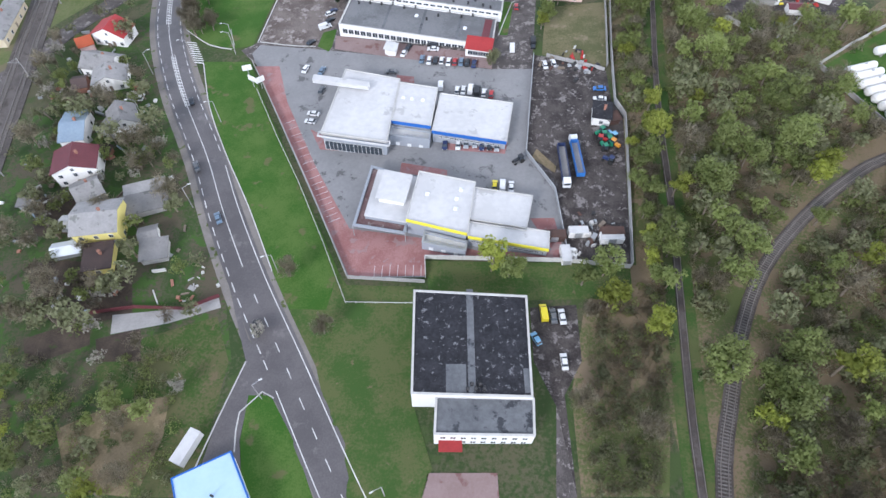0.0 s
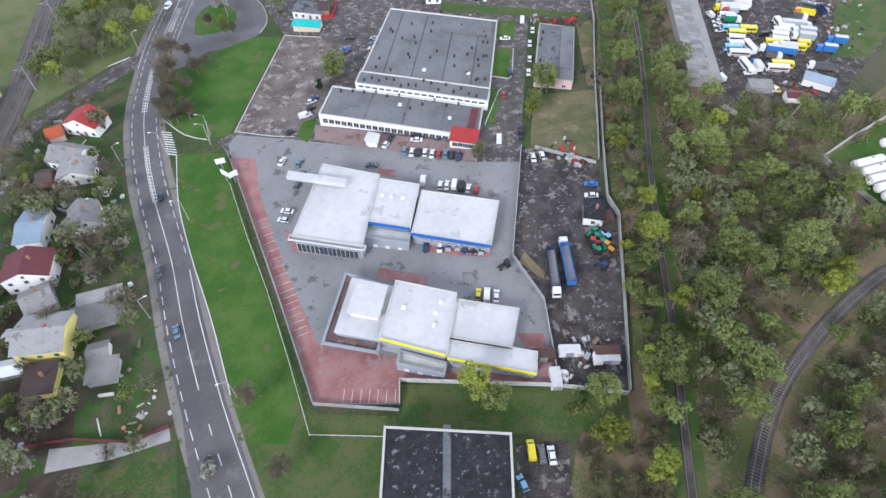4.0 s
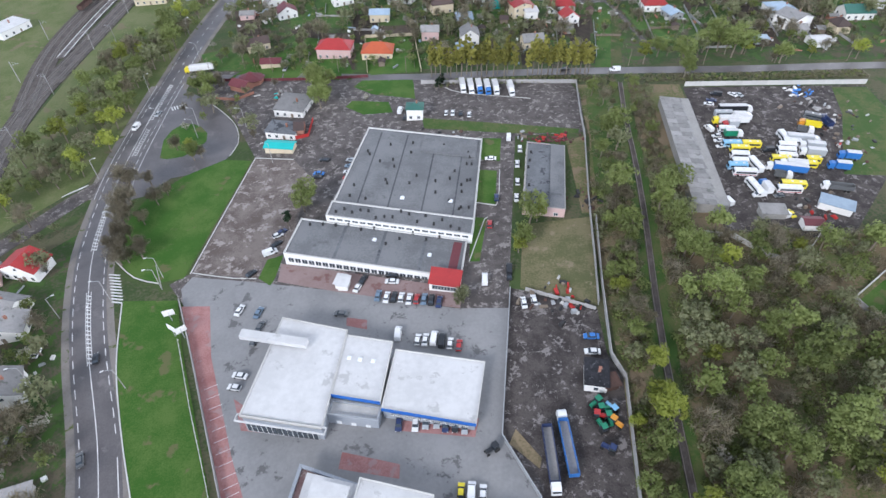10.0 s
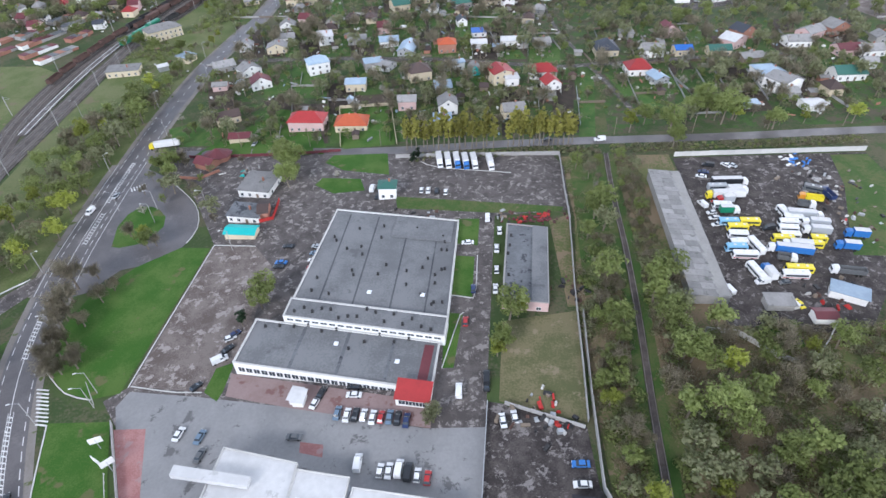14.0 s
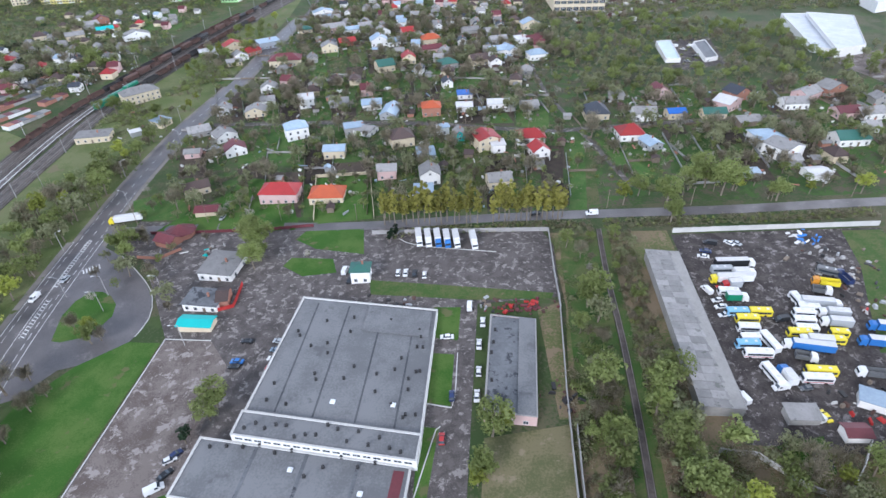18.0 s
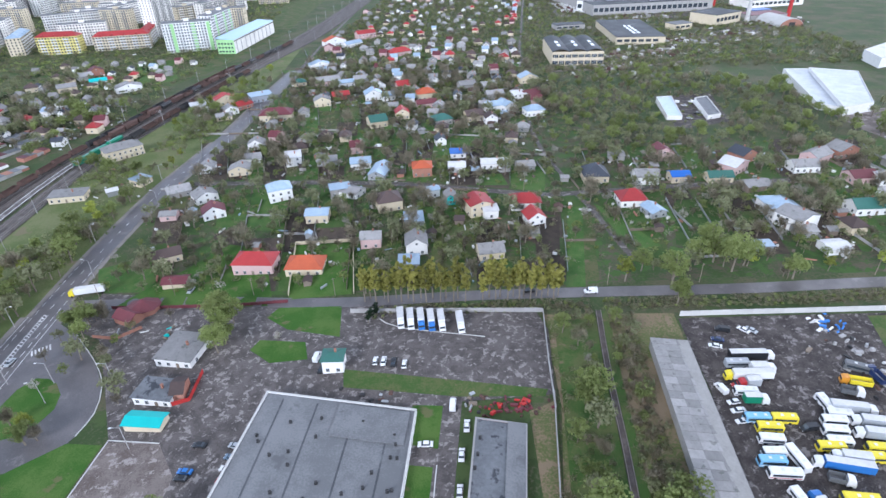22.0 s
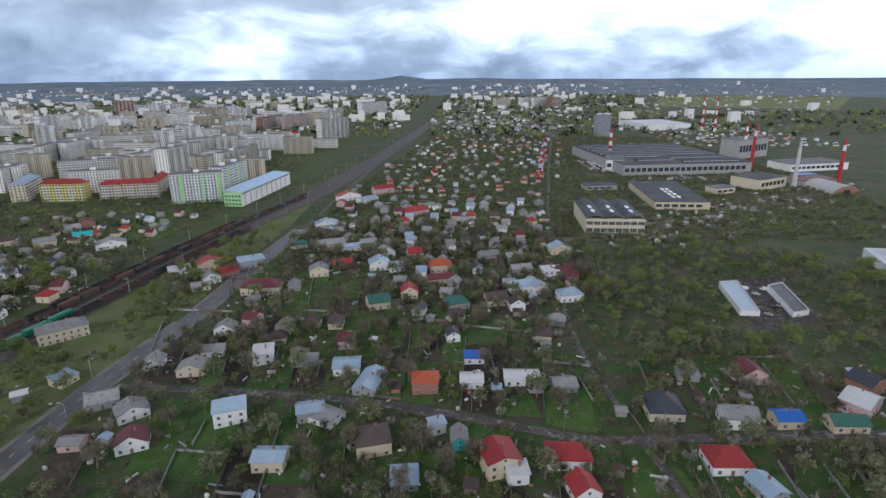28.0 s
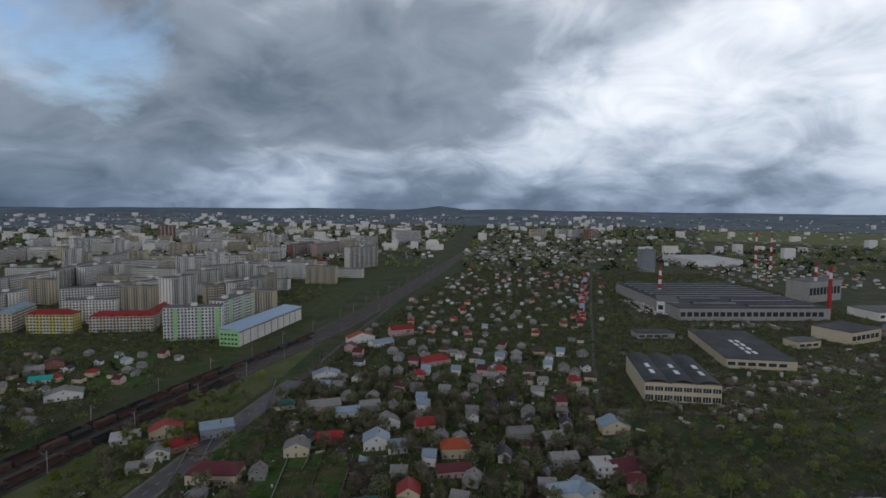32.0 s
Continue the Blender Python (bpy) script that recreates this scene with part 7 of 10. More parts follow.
# white halls and the small depot east of the gardens
for poly, h, roof, label in (([(308.8, 560.9), (281.9, 472.2), (291.5, 460.4), (327.2, 558.5)], 6, M_SILVERROOF, "new white warehouse beyond the gardens"), ([(323.7, 553.7), (287.8, 455.9), (311.6, 463.5), (351.6, 538.5)], 8, M_SILVERROOF, "new white warehouse beyond the gardens"),
                             ([(189.2, 502.1), (181.5, 461.4), (190.6, 460.2), (200.0, 503.6)], 3.5, M_ROOFBLUE, "long depot shed with a pale roof"), ([(212.9, 496.1), (205.5, 458.3), (215.4, 461.8), (223.1, 500.6)], 3.5, M_ROOFPATCH, "long depot shed with a patched roof"),
                             ([(403.4, 608.4), (396.9, 577.7), (432.7, 593.8), (446.2, 637.5)], 8, M_ROOFWHITE, "white silo building beyond the gardens")):
    flat_building("warehouse", poly, h, M_WHITE, roof, label, 0.4, M_PALECONC, "warehouse")
sheet("depot_yard", [(193.4, 517.5), (235.5, 521.2), (217.6, 453.3), (180.7, 441.7)], 0.06, M_YARD, "dirt depot yard with parked vans", "dirt yard")
sheet("warehouse_yard", [(312.2, 565.7), (295.5, 490.5), (299.7, 458.9), (360.3, 487.1), (285.5, 393.5), (282.6, 429.9), (286.9, 488.7), (323.4, 602.3)], 0.06, M_DUST, "bare ground round the warehouses", "dirt yard")
road("earth_track", spline([(115.7, 603.5), (163.6, 604.2), (211.2, 609.8), (270.5, 628.3), (323.5, 645.1)]), 2.6, M_DUST, "sandy track below the factory", 0.06)
sheet("factory_ground", [(140.1, 610.6), (212.4, 612.8), (277.2, 641.9), (405.3, 678.7), (494.6, 804.4), (732.3, 1221.8), (407.8, 1684.3), (223.8, 922.4), (165.9, 779.1)], 0.05, M_GROUND, "dark grassy ground between factory halls", "dirt yard")

# ---- the far town ----
def town():
    rng = random.Random(3)
    groups = {"far_houses": (M_GREYWALL, 2600, 3, 6, 7, 13), "far_pale_houses": (M_WHITE, 1000, 3, 7, 6, 11), "far_red_roofs": (M_ROOFMAROON, 420, 3, 6, 7, 12), "far_towers": (M_PANEL, 260, 10, 24, 12, 40), "far_white_towers": (M_WHITE, 130, 10, 26, 12, 34)}
    for name, (m_, n, h0, h1, w0, w1) in groups.items():
        s = Shape()
        for _ in range(n):
            r = rng.uniform(1500, 4300) if "towers" in name else rng.uniform(1250, 4300)
            az = rng.uniform(-44, 34)
            x, y = r * math.sin(radians(az)), r * math.cos(radians(az)) + 250
            if az > 13 and rng.random() < (0.8 if "towers" in name else 0.6):
                continue
            if -0.02 < (x + 60) / max(y, 1) < 0.02:
                continue
            s.box(x, y, gz(x, y) - 1 + max(0, (r - 3600) * 0.06), rng.uniform(w0, w1), rng.uniform(w0, w0 * 1.3), rng.uniform(h0, h1) + 1, rng.uniform(-0.3, 0.3), 0.0)
        tagged(part(name, s, m_, kind="stuff"), "far houses and towers of the town", "distant town")


town()


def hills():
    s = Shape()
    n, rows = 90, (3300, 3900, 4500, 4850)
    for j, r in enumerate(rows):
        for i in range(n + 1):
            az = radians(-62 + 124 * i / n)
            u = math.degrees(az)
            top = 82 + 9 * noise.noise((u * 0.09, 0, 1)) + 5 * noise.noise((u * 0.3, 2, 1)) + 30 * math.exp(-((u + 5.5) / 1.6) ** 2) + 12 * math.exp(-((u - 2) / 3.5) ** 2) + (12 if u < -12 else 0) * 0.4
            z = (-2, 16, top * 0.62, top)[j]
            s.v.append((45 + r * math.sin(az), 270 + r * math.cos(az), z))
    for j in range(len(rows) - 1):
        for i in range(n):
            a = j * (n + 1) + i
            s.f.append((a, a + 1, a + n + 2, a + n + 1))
    # the blue-grey base colour stands in for aerial haze over the far hills
    tagged(part("distant_hills", s, mat("far_woods", (0.095, 0.130, 0.165), (0.135, 0.170, 0.205), 0.95, (0.004, 0.02), 0.7, c=(0.17, 0.20, 0.21), cover=0.56)), "wooded hills on the horizon, blue-grey haze put into their colour", "backdrop", kind="structure")


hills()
sheet("sunlit_wood", [(760, 2350), (1275, 2100), (1950, 3050), (1180, 3420)], 0.3, mat("yellow_green_wood", (0.10, 0.13, 0.03), (0.16, 0.17, 0.05), 0.95, (0.02, 0.15), 0.7), "pale green wood in the distance", "woodland", cell=200)

# ---- trees ----
def leaf_mesh(name, v, nrm, mat_):
    """A mesh of small leaf triangles, shaded along the round of the clump that they belong to."""
    n = len(v)
    me = bpy.data.meshes.new(name)
    me.vertices.add(n)
    me.vertices.foreach_set("co", np.ascontiguousarray(v, dtype=np.float32).ravel())
    me.loops.add(n)
    me.loops.foreach_set("vertex_index", np.arange(n, dtype=np.int32))
    me.polygons.add(n // 3)
    me.polygons.foreach_set("loop_start", np.arange(0, n, 3, dtype=np.int32))
    me.polygons.foreach_set("use_smooth", np.ones(n // 3, dtype=bool))
    me.update(calc_edges=True)
    me.normals_split_custom_set_from_vertices(nrm.tolist())
    me.materials.append(mat_)
    return me


def unit(a):
    return a / np.maximum(np.linalg.norm(a, axis=1)[:, None], 1e-6)


def leaf_cloud(g, centres, sizes, idx, leaf, squash, twig=False):
    """Leaf triangles over the clumps, turned outwards and ruffled; twig: slender sprays instead."""
    d = unit(g.normal(size=(len(idx), 3)))
    p = centres[idx] + d * (g.random((len(idx), 1)) ** 0.33) * sizes[idx][:, None] * np.array([1, 1, squash])
    n = unit(d + np.array([0, 0, 0.35]) + 0.45 * g.normal(size=p.shape))
    u = unit(np.cross(n, g.normal(size=p.shape)))
    w = np.cross(n, u)
    s = g.uniform(0.6, 1.35, (len(p), 1)) * leaf
    if twig:
        u = unit(d + np.array([0, 0, 0.5]) + 0.5 * g.normal(size=p.shape))
        w = unit(np.cross(u, g.normal(size=p.shape)))
        v = np.stack([p + u * s * 2.6, p - u * s * 1.4 + w * s * 0.21, p - u * s * 1.4 - w * s * 0.21], 1).reshape(-1, 3)
        return v, np.repeat(unit(d + np.array([0, 0, 0.25]) + 0.55 * n), 3, axis=0)
    v = np.stack([p + u * s * 1.1, p - u * s * 0.6 + w * s * 0.9, p - u * s * 0.6 - w * s * 0.9], 1).reshape(-1, 3)
    return v, np.repeat(unit(d + np.array([0, 0, 0.25]) + 0.55 * n), 3, axis=0)


def crown_mesh(name, seed, rx, rz, zc, clumps, leaves, leaf, mat_):
    """Leaf clumps set round the ends of limbs, with gaps between the clumps."""
    g = np.random.default_rng(seed)
    c = unit(g.normal(size=(clumps, 3)))
    c *= (g.random((clumps, 1)) ** 0.45) * np.array([rx, rx, rz]) * 0.78
    c[:, 2] += zc
    size = g.uniform(0.5, 1.15, clumps) * rx * 0.36
    idx = g.integers(0, clumps, int(clumps * leaves * 2.3))
    v, nrm = leaf_cloud(g, c, size, idx, leaf * (0.9 if mat_ is M_TWIG else 0.74), 0.85, mat_ is M_TWIG)
    return leaf_mesh(name, v, nrm, mat_), c


def tree_kind(seed, height, rx, mat_, clumps=26, leaves=26, leaf=0.34, trunk=0.22, low=0.3, label="", name="tree", limbs=9):
    """A tree at the origin: a tapered trunk with limbs, and a crown."""
    rz = height * (1 - low) / 2
    zc = height - rz * 1.02
    me, c = crown_mesh("crown", seed, rx, rz, zc, clumps, leaves, leaf, mat_)
    root = thing(name, 0, 0, 0, 0, label, "tree")
    s = Shape()
    mid = (0.1 * rx, 0.05 * rx, height * 0.5)
    s.tube((0, 0, -0.6), mid, trunk * 1.2, trunk * 0.7, 7)
    s.tube(mid, (0, 0.1, height * 0.85), trunk * 0.7, trunk * 0.15, 6)
    for k in range(min(limbs, len(c))):
        z0 = height * (low * 0.8 + 0.45 * (k / limbs))
        s.tube((mid[0] * z0 / height, mid[1] * z0 / height, z0), tuple(c[k]), trunk * 0.38, trunk * 0.08, 5)
    part("trunk", s, M_BARK, root)
    part("crown", me, mat_, root)
    return root


GREEN_T = [tree_kind(1, 9, 4.6, M_LEAF, label="broad tree in fresh green leaf"), tree_kind(2, 7.5, 3.4, M_LEAF, label="broad tree in fresh green leaf"), tree_kind(3, 11, 4.8, M_LEAF, 32, 28, label="tall tree in fresh green leaf")]
BRIGHT_T = [tree_kind(4, 8.5, 3.8, M_LEAFB, label="bright yellow-green spring tree"), tree_kind(5, 10, 3.6, M_LEAFB, label="bright yellow-green spring tree")]
DULL_T = [tree_kind(6, 8, 3.6, M_LEAFD, 26, 20, label="dull olive tree with thin foliage"), tree_kind(7, 6.5, 3.0, M_LEAFD, 22, 20, label="dull olive tree with thin foliage")]
TWIG_T = [tree_kind(8, 8, 3.6, M_TWIG, 34, 30, 0.24, label="leafless tree with brown budding twigs", limbs=16), tree_kind(9, 6, 2.8, M_TWIG, 30, 26, 0.21, label="leafless tree with brown budding twigs", limbs=14)]
BLOSSOM_T = [tree_kind(10, 4.6, 2.5, M_BLOSSOM, 22, 18, 0.19, 0.13, label="fruit tree in white blossom"), tree_kind(12, 3.8, 2.0, M_BLOSSOM, 18, 16, 0.17, 0.11, label="fruit tree in white blossom")]
POPLAR_T = [tree_kind(13, 13, 1.6, M_POPLAR, 40, 32, 0.27, 0.16, 0.12, label="slender young poplar in yellow-green leaf", name="poplar")]
SMALL_T = [tree_kind(14, 4.2, 2.2, M_LEAF, 16, 18, 0.22, 0.12, label="small green garden tree"), tree_kind(15, 4.4, 2.3, M_TWIG, 20, 18, 0.2, 0.12, label="small bare garden tree", limbs=12), tree_kind(18, 3.6, 2.0, M_LEAFD, 15, 16, 0.2, 0.1, label="small dull green garden tree")]
CONIFER_T = [tree_kind(16, 9, 1.9, M_NEEDLE, 34, 20, 0.26, 0.2, 0.08, label="dark conical spruce tree in a garden", name="spruce")]
tree_pool = {"g": GREEN_T, "b": BRIGHT_T, "d": DULL_T, "t": TWIG_T, "w": BLOSSOM_T, "p": POPLAR_T, "s": SMALL_T, "c": CONIFER_T}
used_tpl = set()
tree_rng = random.Random(77)
planted = []


MAX_SINGLE = 300
joined_trees = {}


def plant(kind, x, y, scale=1.0, group=""):
    tpl = tree_rng.choice(tree_pool[kind])
    k = scale * tree_rng.uniform(0.85, 1.18)
    m = pose(x, y, gz(x, y), 0, 0, tree_rng.uniform(0, 360)) @ Matrix.Diagonal((k, k, k * tree_rng.uniform(0.9, 1.12), 1))
    planted.append((x, y))
    if tpl.name not in used_tpl:
        used_tpl.add(tpl.name)
        tpl.matrix_basis = m
        ob = tpl
    elif len(planted) > MAX_SINGLE:
        joined_trees.setdefault(tpl.name, (tpl, []))[1].append(m)
        return
    else:
        ob = copy_thing(tpl, pose(x, y, gz(x, y)))
        ob.matrix_basis = m
    if group:
        tagged(ob, group=group)
    return ob


def join_trees():
    """The many trees past the single ones, one mesh of crowns and one of trunks for each kind."""
    for tpl, places in joined_trees.values():
        for ch in tpl.children:
            src = ch.data
            v = np.empty(len(src.vertices) * 3)
            src.vertices.foreach_get("co", v)
            v = v.reshape(-1, 3)
            crown = ch.name.startswith("crown")
            if crown:
                nrm = np.array([c.vector[:] for c in src.corner_normals]).reshape(-1, 3, 3)
                v = v.reshape(-1, 3, 3)
                pick = np.linspace(0, len(v) - 1, int(len(v) * 0.36)).astype(int)
                v, nrm = v[pick], nrm[pick].reshape(-1, 3)
                mid = v.mean(1, keepdims=True)
                v = (mid + (v - mid) * 1.42).reshape(-1, 3)
            else:
                faces = [list(f.vertices) for f in src.polygons if max(f.vertices) < 26]
                v = v[:26]
            allv, alln, allf = [], [], []
            for i, m in enumerate(places):
                k = np.array(m)
                allv.append(v @ k[:3, :3].T + k[:3, 3])
                if crown:
                    alln.append(unit(nrm @ k[:3, :3].T))
                else:
                    allf += [[j + i * len(v) for j in f] for f in faces]
            if crown:
                me = leaf_mesh("woodland", np.concatenate(allv), np.concatenate(alln), src.materials[0])
            else:
                me = bpy.data.meshes.new("woodland")
                me.from_pydata(np.concatenate(allv).tolist(), [], allf)
                me.materials.append(src.materials[0])
            tagged(new("woodland_" + ch.name.split(".")[0] + "s", me), "woodland of mixed trees in early spring leaf", "woodland", kind="stuff")


def near_line(p, line, d):
    return any(abs(p[0] - q[0]) < d and abs(p[1] - q[1]) < d for q in line)


# trees that stand out
for kind, spots, sc in (
    ("g", [(36.2, 71.5), (41.5, 73.9), (18.2, 74.4), (53.7, 71.9), (58.2, 83.7), (58.7, 79.3), (58.2, 98.6), (61.9, 47.0), (64.5, 49.6), (71.7, 44.3), (79.3, 50.8), (73.6, 40.5), (71.9, 98.2), (72.5, 88.7), (78.8, 79.8), (98.7, 88.2)], 1.15),
    ("b", [(62.0, 122.0), (62.7, 117.4), (105.6, 105.5), (101.9, 101.5), (13.9, 76.2), (41.5, 65.1), (51.0, 58.2), (64.3, 98.5)], 1.1),
    ("t", [(-37.9, 75.9), (-27.1, 59.7), (44.7, 35.3), (36.5, 62.9), (31.6, 41.0), (-89.5, 185.7), (-85.7, 178.9), (-91.4, 189.2), (-82.7, 183.7)], 1.0),
    ("w", [(82.0, 40.4), (72.0, 108.4), (-59.1, 46.0), (-43.1, 60.0), (-99.8, 143.8)], 1.0),
    ("g", [(74.6, 232.2), (-38.5, 275.1), (82.0, 180.1), (82.3, 174.4), (82.7, 168.9), (84.6, 151.3), (95.3, 139.7), (99.2, 129.4), (81.9, 113.4), (85.7, 108.4), (98.6, 113.0), (71.2, 100.9), (-32.9, 203.7)], 1.15),
    ("t", [(-94.3, 199.9), (-87.5, 196.9), (-86.3, 207.0), (-89.7, 190.0), (-91.8, 183.5), (-84.6, 212.2), (-82.0, 180.6), (-93.1, 218.7), (-90.6, 240.5), (-78.9, 234.2)], 1.0),
    ("g", [(-36.9, 281.2), (-36.2, 270.1), (-81.5, 232.9), (-33.5, 199.3), (40.3, 187.1), (36.7, 176.5), (74.1, 230.6), (75.4, 232.1)], 1.15),
    ("b", [(42.9, 188.0), (35.7, 174.5), (-83.3, 238.0)], 0.75),
    ("w", [(-91.6, 255.0), (-18.7, 269.7), (79.0, 247.9)], 0.9),
    ("c", [(-37.8, 192.5), (-37.6, 194.8)], 0.7), ("d", [(17.3, 155.7), (18.1, 157.3)], 0.6),
    ("g", [(-95.6, 284.5), (-88.7, 278.5), (-90.8, 286.9), (-43.1, 287.5), (-42.0, 281.7), (-40.4, 269.7), (-37.5, 265.8), (-170.2, 433.0), (-158.1, 428.2), (-147.9, 423.6), (-129.6, 411.3), (-131.4, 421.7)], 1.1),
    ("g", [(130.0, 294.7), (137.2, 296.0), (140.8, 289.1), (146.8, 292.6), (137.8, 302.7), (117.2, 283.8), (115.2, 272.6), (159.3, 282.8), (109.6, 293.0)], 1.25),
    ("c", [(12.4, 276.6), (13.5, 277.9), (11.1, 274.9), (-226.2, 654.0), (-219.1, 646.9)], 0.8),
    ("t", [(-87.8, 178), (-89.8, 184), (-91.8, 190), (-93.6, 196), (-95.0, 202), (-96.4, 208), (-97.6, 214)], 1.4),
    ("w", [(-38.6, 463.5), (12.6, 419.9), (80.8, 381.4), (152.7, 429.0), (88.5, 437.1)], 1.0),
):
    for x, y in spots:
        plant(kind, x, y, sc)
for a, b, n in (((7.7, 287.3), (45.8, 282.1), 17), ((50.2, 282.2), (78.1, 279.7), 14)):
    for k in range(n):
        f = (k + 0.5) / n
        plant("p", a[0] + (b[0] - a[0]) * f + tree_rng.uniform(-0.4, 0.4), a[1] + (b[1] - a[1]) * f + 2.0 * (k % 2), tree_rng.uniform(1.22, 1.4), "poplar row along the street")


def grove(poly, kinds, spacing, clear=(), scale=1.0, keep=1.0):
    """Trees at uneven spacing inside an outline, away from the lines given."""
    xs, ys = [p[0] for p in poly], [p[1] for p in poly]

    def inside(x, y):
        hit = False
        for (x0, y0), (x1, y1) in zip(poly, poly[1:] + poly[:1]):
            if (y0 > y) != (y1 > y) and x < (x1 - x0) * (y - y0) / (y1 - y0) + x0:
                hit = not hit
        return hit

    y = min(ys)
    while y < max(ys):
        x = min(xs)
        while x < max(xs):
            px, py = x + tree_rng.uniform(-0.5, 0.5) * spacing, y + tree_rng.uniform(-0.5, 0.5) * spacing
            if tree_rng.random() < keep and inside(px, py) and not any(near_line((px, py), ln, d) for ln, d in clear) and all(abs(px - q[0]) + abs(py - q[1]) > spacing * 0.55 for q in planted[-400:]):
                plant(tree_rng.choice(kinds), px, py, scale * tree_rng.uniform(0.75, 1.2))
            x += spacing
        y += spacing


WOOD = [(58, -10), (54, 68), (60, 128), (66, 190), (72, 232), (88, 240), (92, 186), (104, 180), (128, 172), (148, 172), (215, 215), (215, -10)]
TANK_YARD = [(x, y) for x in range(128, 164, 8) for y in range(120, 172, 8) if y < 152 + (x - 124) * 0.62 and x > 124 + (150 - y) * 0.28]
CLEAR = ((SIDING, 4.5), (OLD_LINE, 3.2), (TANK_YARD, 5.5))
grove([(52, 66), (60, 66), (66, 128), (72, 190), (62, 190), (56, 120)], "ggbdt", 5.0, ((SIDING, 4.5), (OLD_LINE, 2.6)), 0.8)
grove(WOOD, "gggddtttgbdt", 6.8, CLEAR, 1.08)
grove([(215, 120), (215, 215), (330, 250), (430, 250), (430, 120)], "gdtg", 15, CLEAR, 1.1)
grove([(68, 200), (70, 240), (74, 270), (99, 268), (97, 252), (90, 190), (76, 190)], "gdtgdts", 5.2, ((OLD_LINE, 2.8), ), 0.62)
grove([(-152, 190), (-118, 225), (-112, 300), (-109, 400), (-118, 420), (-150, 320), (-150, 250)], "gdtgbd", 6.5, ((MAIN_ROAD, 8), *RAIL_CLEAR, (SIDE_ROAD, 6)), 1.1, 0.95)
grove([(-112, 420), (-104, 520), (-100, 640), (-118, 640), (-142, 500)], "ggdb", 8, ((MAIN_ROAD, 8), (RAILWAY, 15)), 0.8, 0.7)
HALLS = [(286 + 24 * k / 8 + u, 462 + 92 * k / 8) for k in range(9) for u in (2, 14, 28)]
grove([(110, 380), (118, 560), (200, 600), (330, 520), (330, 410), (240, 420), (180, 410)], "gddtdg", 8.2, ((LANE_D, 4), ([(192.8, 500.2), (190.9, 480.5), (189.1, 462.5), (205.5, 485.1), (216.3, 497.2), (216.0, 483.8), (216.2, 468.6), (200.1, 452.1), (187.1, 449.3)], 12), (HALLS, 9)), 0.9, 0.85)
grove([(95, 286), (300, 282), (300, 296), (95, 298)], "gdbt", 8.5, ((CROSS_ROAD, 4), (OLD_LINE, 3)), 0.9, 0.75)
grove([(-91.9, 23.1), (-105.3, 53.4), (-88.6, 53.3), (-61.4, 44.7), (-56.7, 23.0)], "dgtb", 7.0, ((MAIN_ROAD, 12),), 0.8)
grove([(-126.3, 139.1), (-133.1, 161.6), (-120.0, 152.6), (-116.9, 138.9), (-110.8, 108.0), (-119.3, 108.2)], "gdt", 7.0, (), 0.7)
# among the gardens
garden_rng = random.Random(41)
homes = [(o.matrix_basis.translation.x, o.matrix_basis.translation.y) for o in scene.objects if o.parent is None and o.get("category") in ("house", "outbuilding", "shed")]
near_homes = [h for h in homes if -130 < h[0] < 330 and 40 < h[1] < 640]
count = 0
while count < 1650:
    hx, hy = garden_rng.choice(near_homes)
    x, y = hx + garden_rng.uniform(-22, 26), hy + garden_rng.uniform(-26, 24)
    if any(-1.5 < x - q[0] < 11 and -1.5 < y - q[1] < 10 for q in homes) or near_line((x, y), MAIN_ROAD, 8) or near_line((x, y), CROSS_ROAD, 5) or near_line((x, y), LANE, 4) or any(near_line((x, y), ln, d) for ln, d in RAIL_CLEAR):
        continue
    if 0 < y < 292 and x > -58:
        continue
    plant(garden_rng.choice("ssssswtdts"), x, y, 1.15)
    count += 1


far_homes = [h for h in homes if h[0] < -185 and 430 < h[1] < 720]
for _ in range(260):
    hx, hy = garden_rng.choice(far_homes)
    x, y = hx + garden_rng.uniform(-20, 22), hy + garden_rng.uniform(-20, 22)
    if not (any(-1.5 < x - q[0] < 10 and -1.5 < y - q[1] < 9 for q in homes) or near_line((x, y), RAILWAY, 17)):
        plant(garden_rng.choice("sssdgdt"), x, y, 1.15)


def thicket(name, spots, mat_, seed, size, leaves, leaf, label):
    """Undergrowth or far trees: many leaf clumps in one mesh."""
    g = np.random.default_rng(seed)
    pts = np.array([(x, y, gz(x, y)) for x, y in spots])
    n = len(pts)
    sz = g.uniform(0.6, 1.3, n) * size
    idx = np.repeat(np.arange(n), int(leaves * 1.5))
    pts[:, 2] += sz * 0.5
    v, nrm = leaf_cloud(g, pts, sz, idx, leaf * 0.95, 0.7, mat_ is M_TWIG)
    me = leaf_mesh(name, v, nrm, mat_)
    tagged(new(name, me), label, "bushes", kind="stuff")


def spots_in(n, seed, box, clear=(), avoid_homes=False):
    r = random.Random(seed)
    out = []
    while len(out) < n:
        x, y = r.uniform(box[0], box[1]), r.uniform(box[2], box[3])
        if any(near_line((x, y), ln, d) for ln, d in clear):
            continue
        if avoid_homes and any(-1 < x - q[0] < 10 and -1 < y - q[1] < 9 for q in homes):
            continue
        out.append((x, y))
    return out


def in_wood(p):
    x, y = p
    return x > 52 + max(0, (y - 70) * 0.08) and not (60 < y and x > 88 and y > 178)


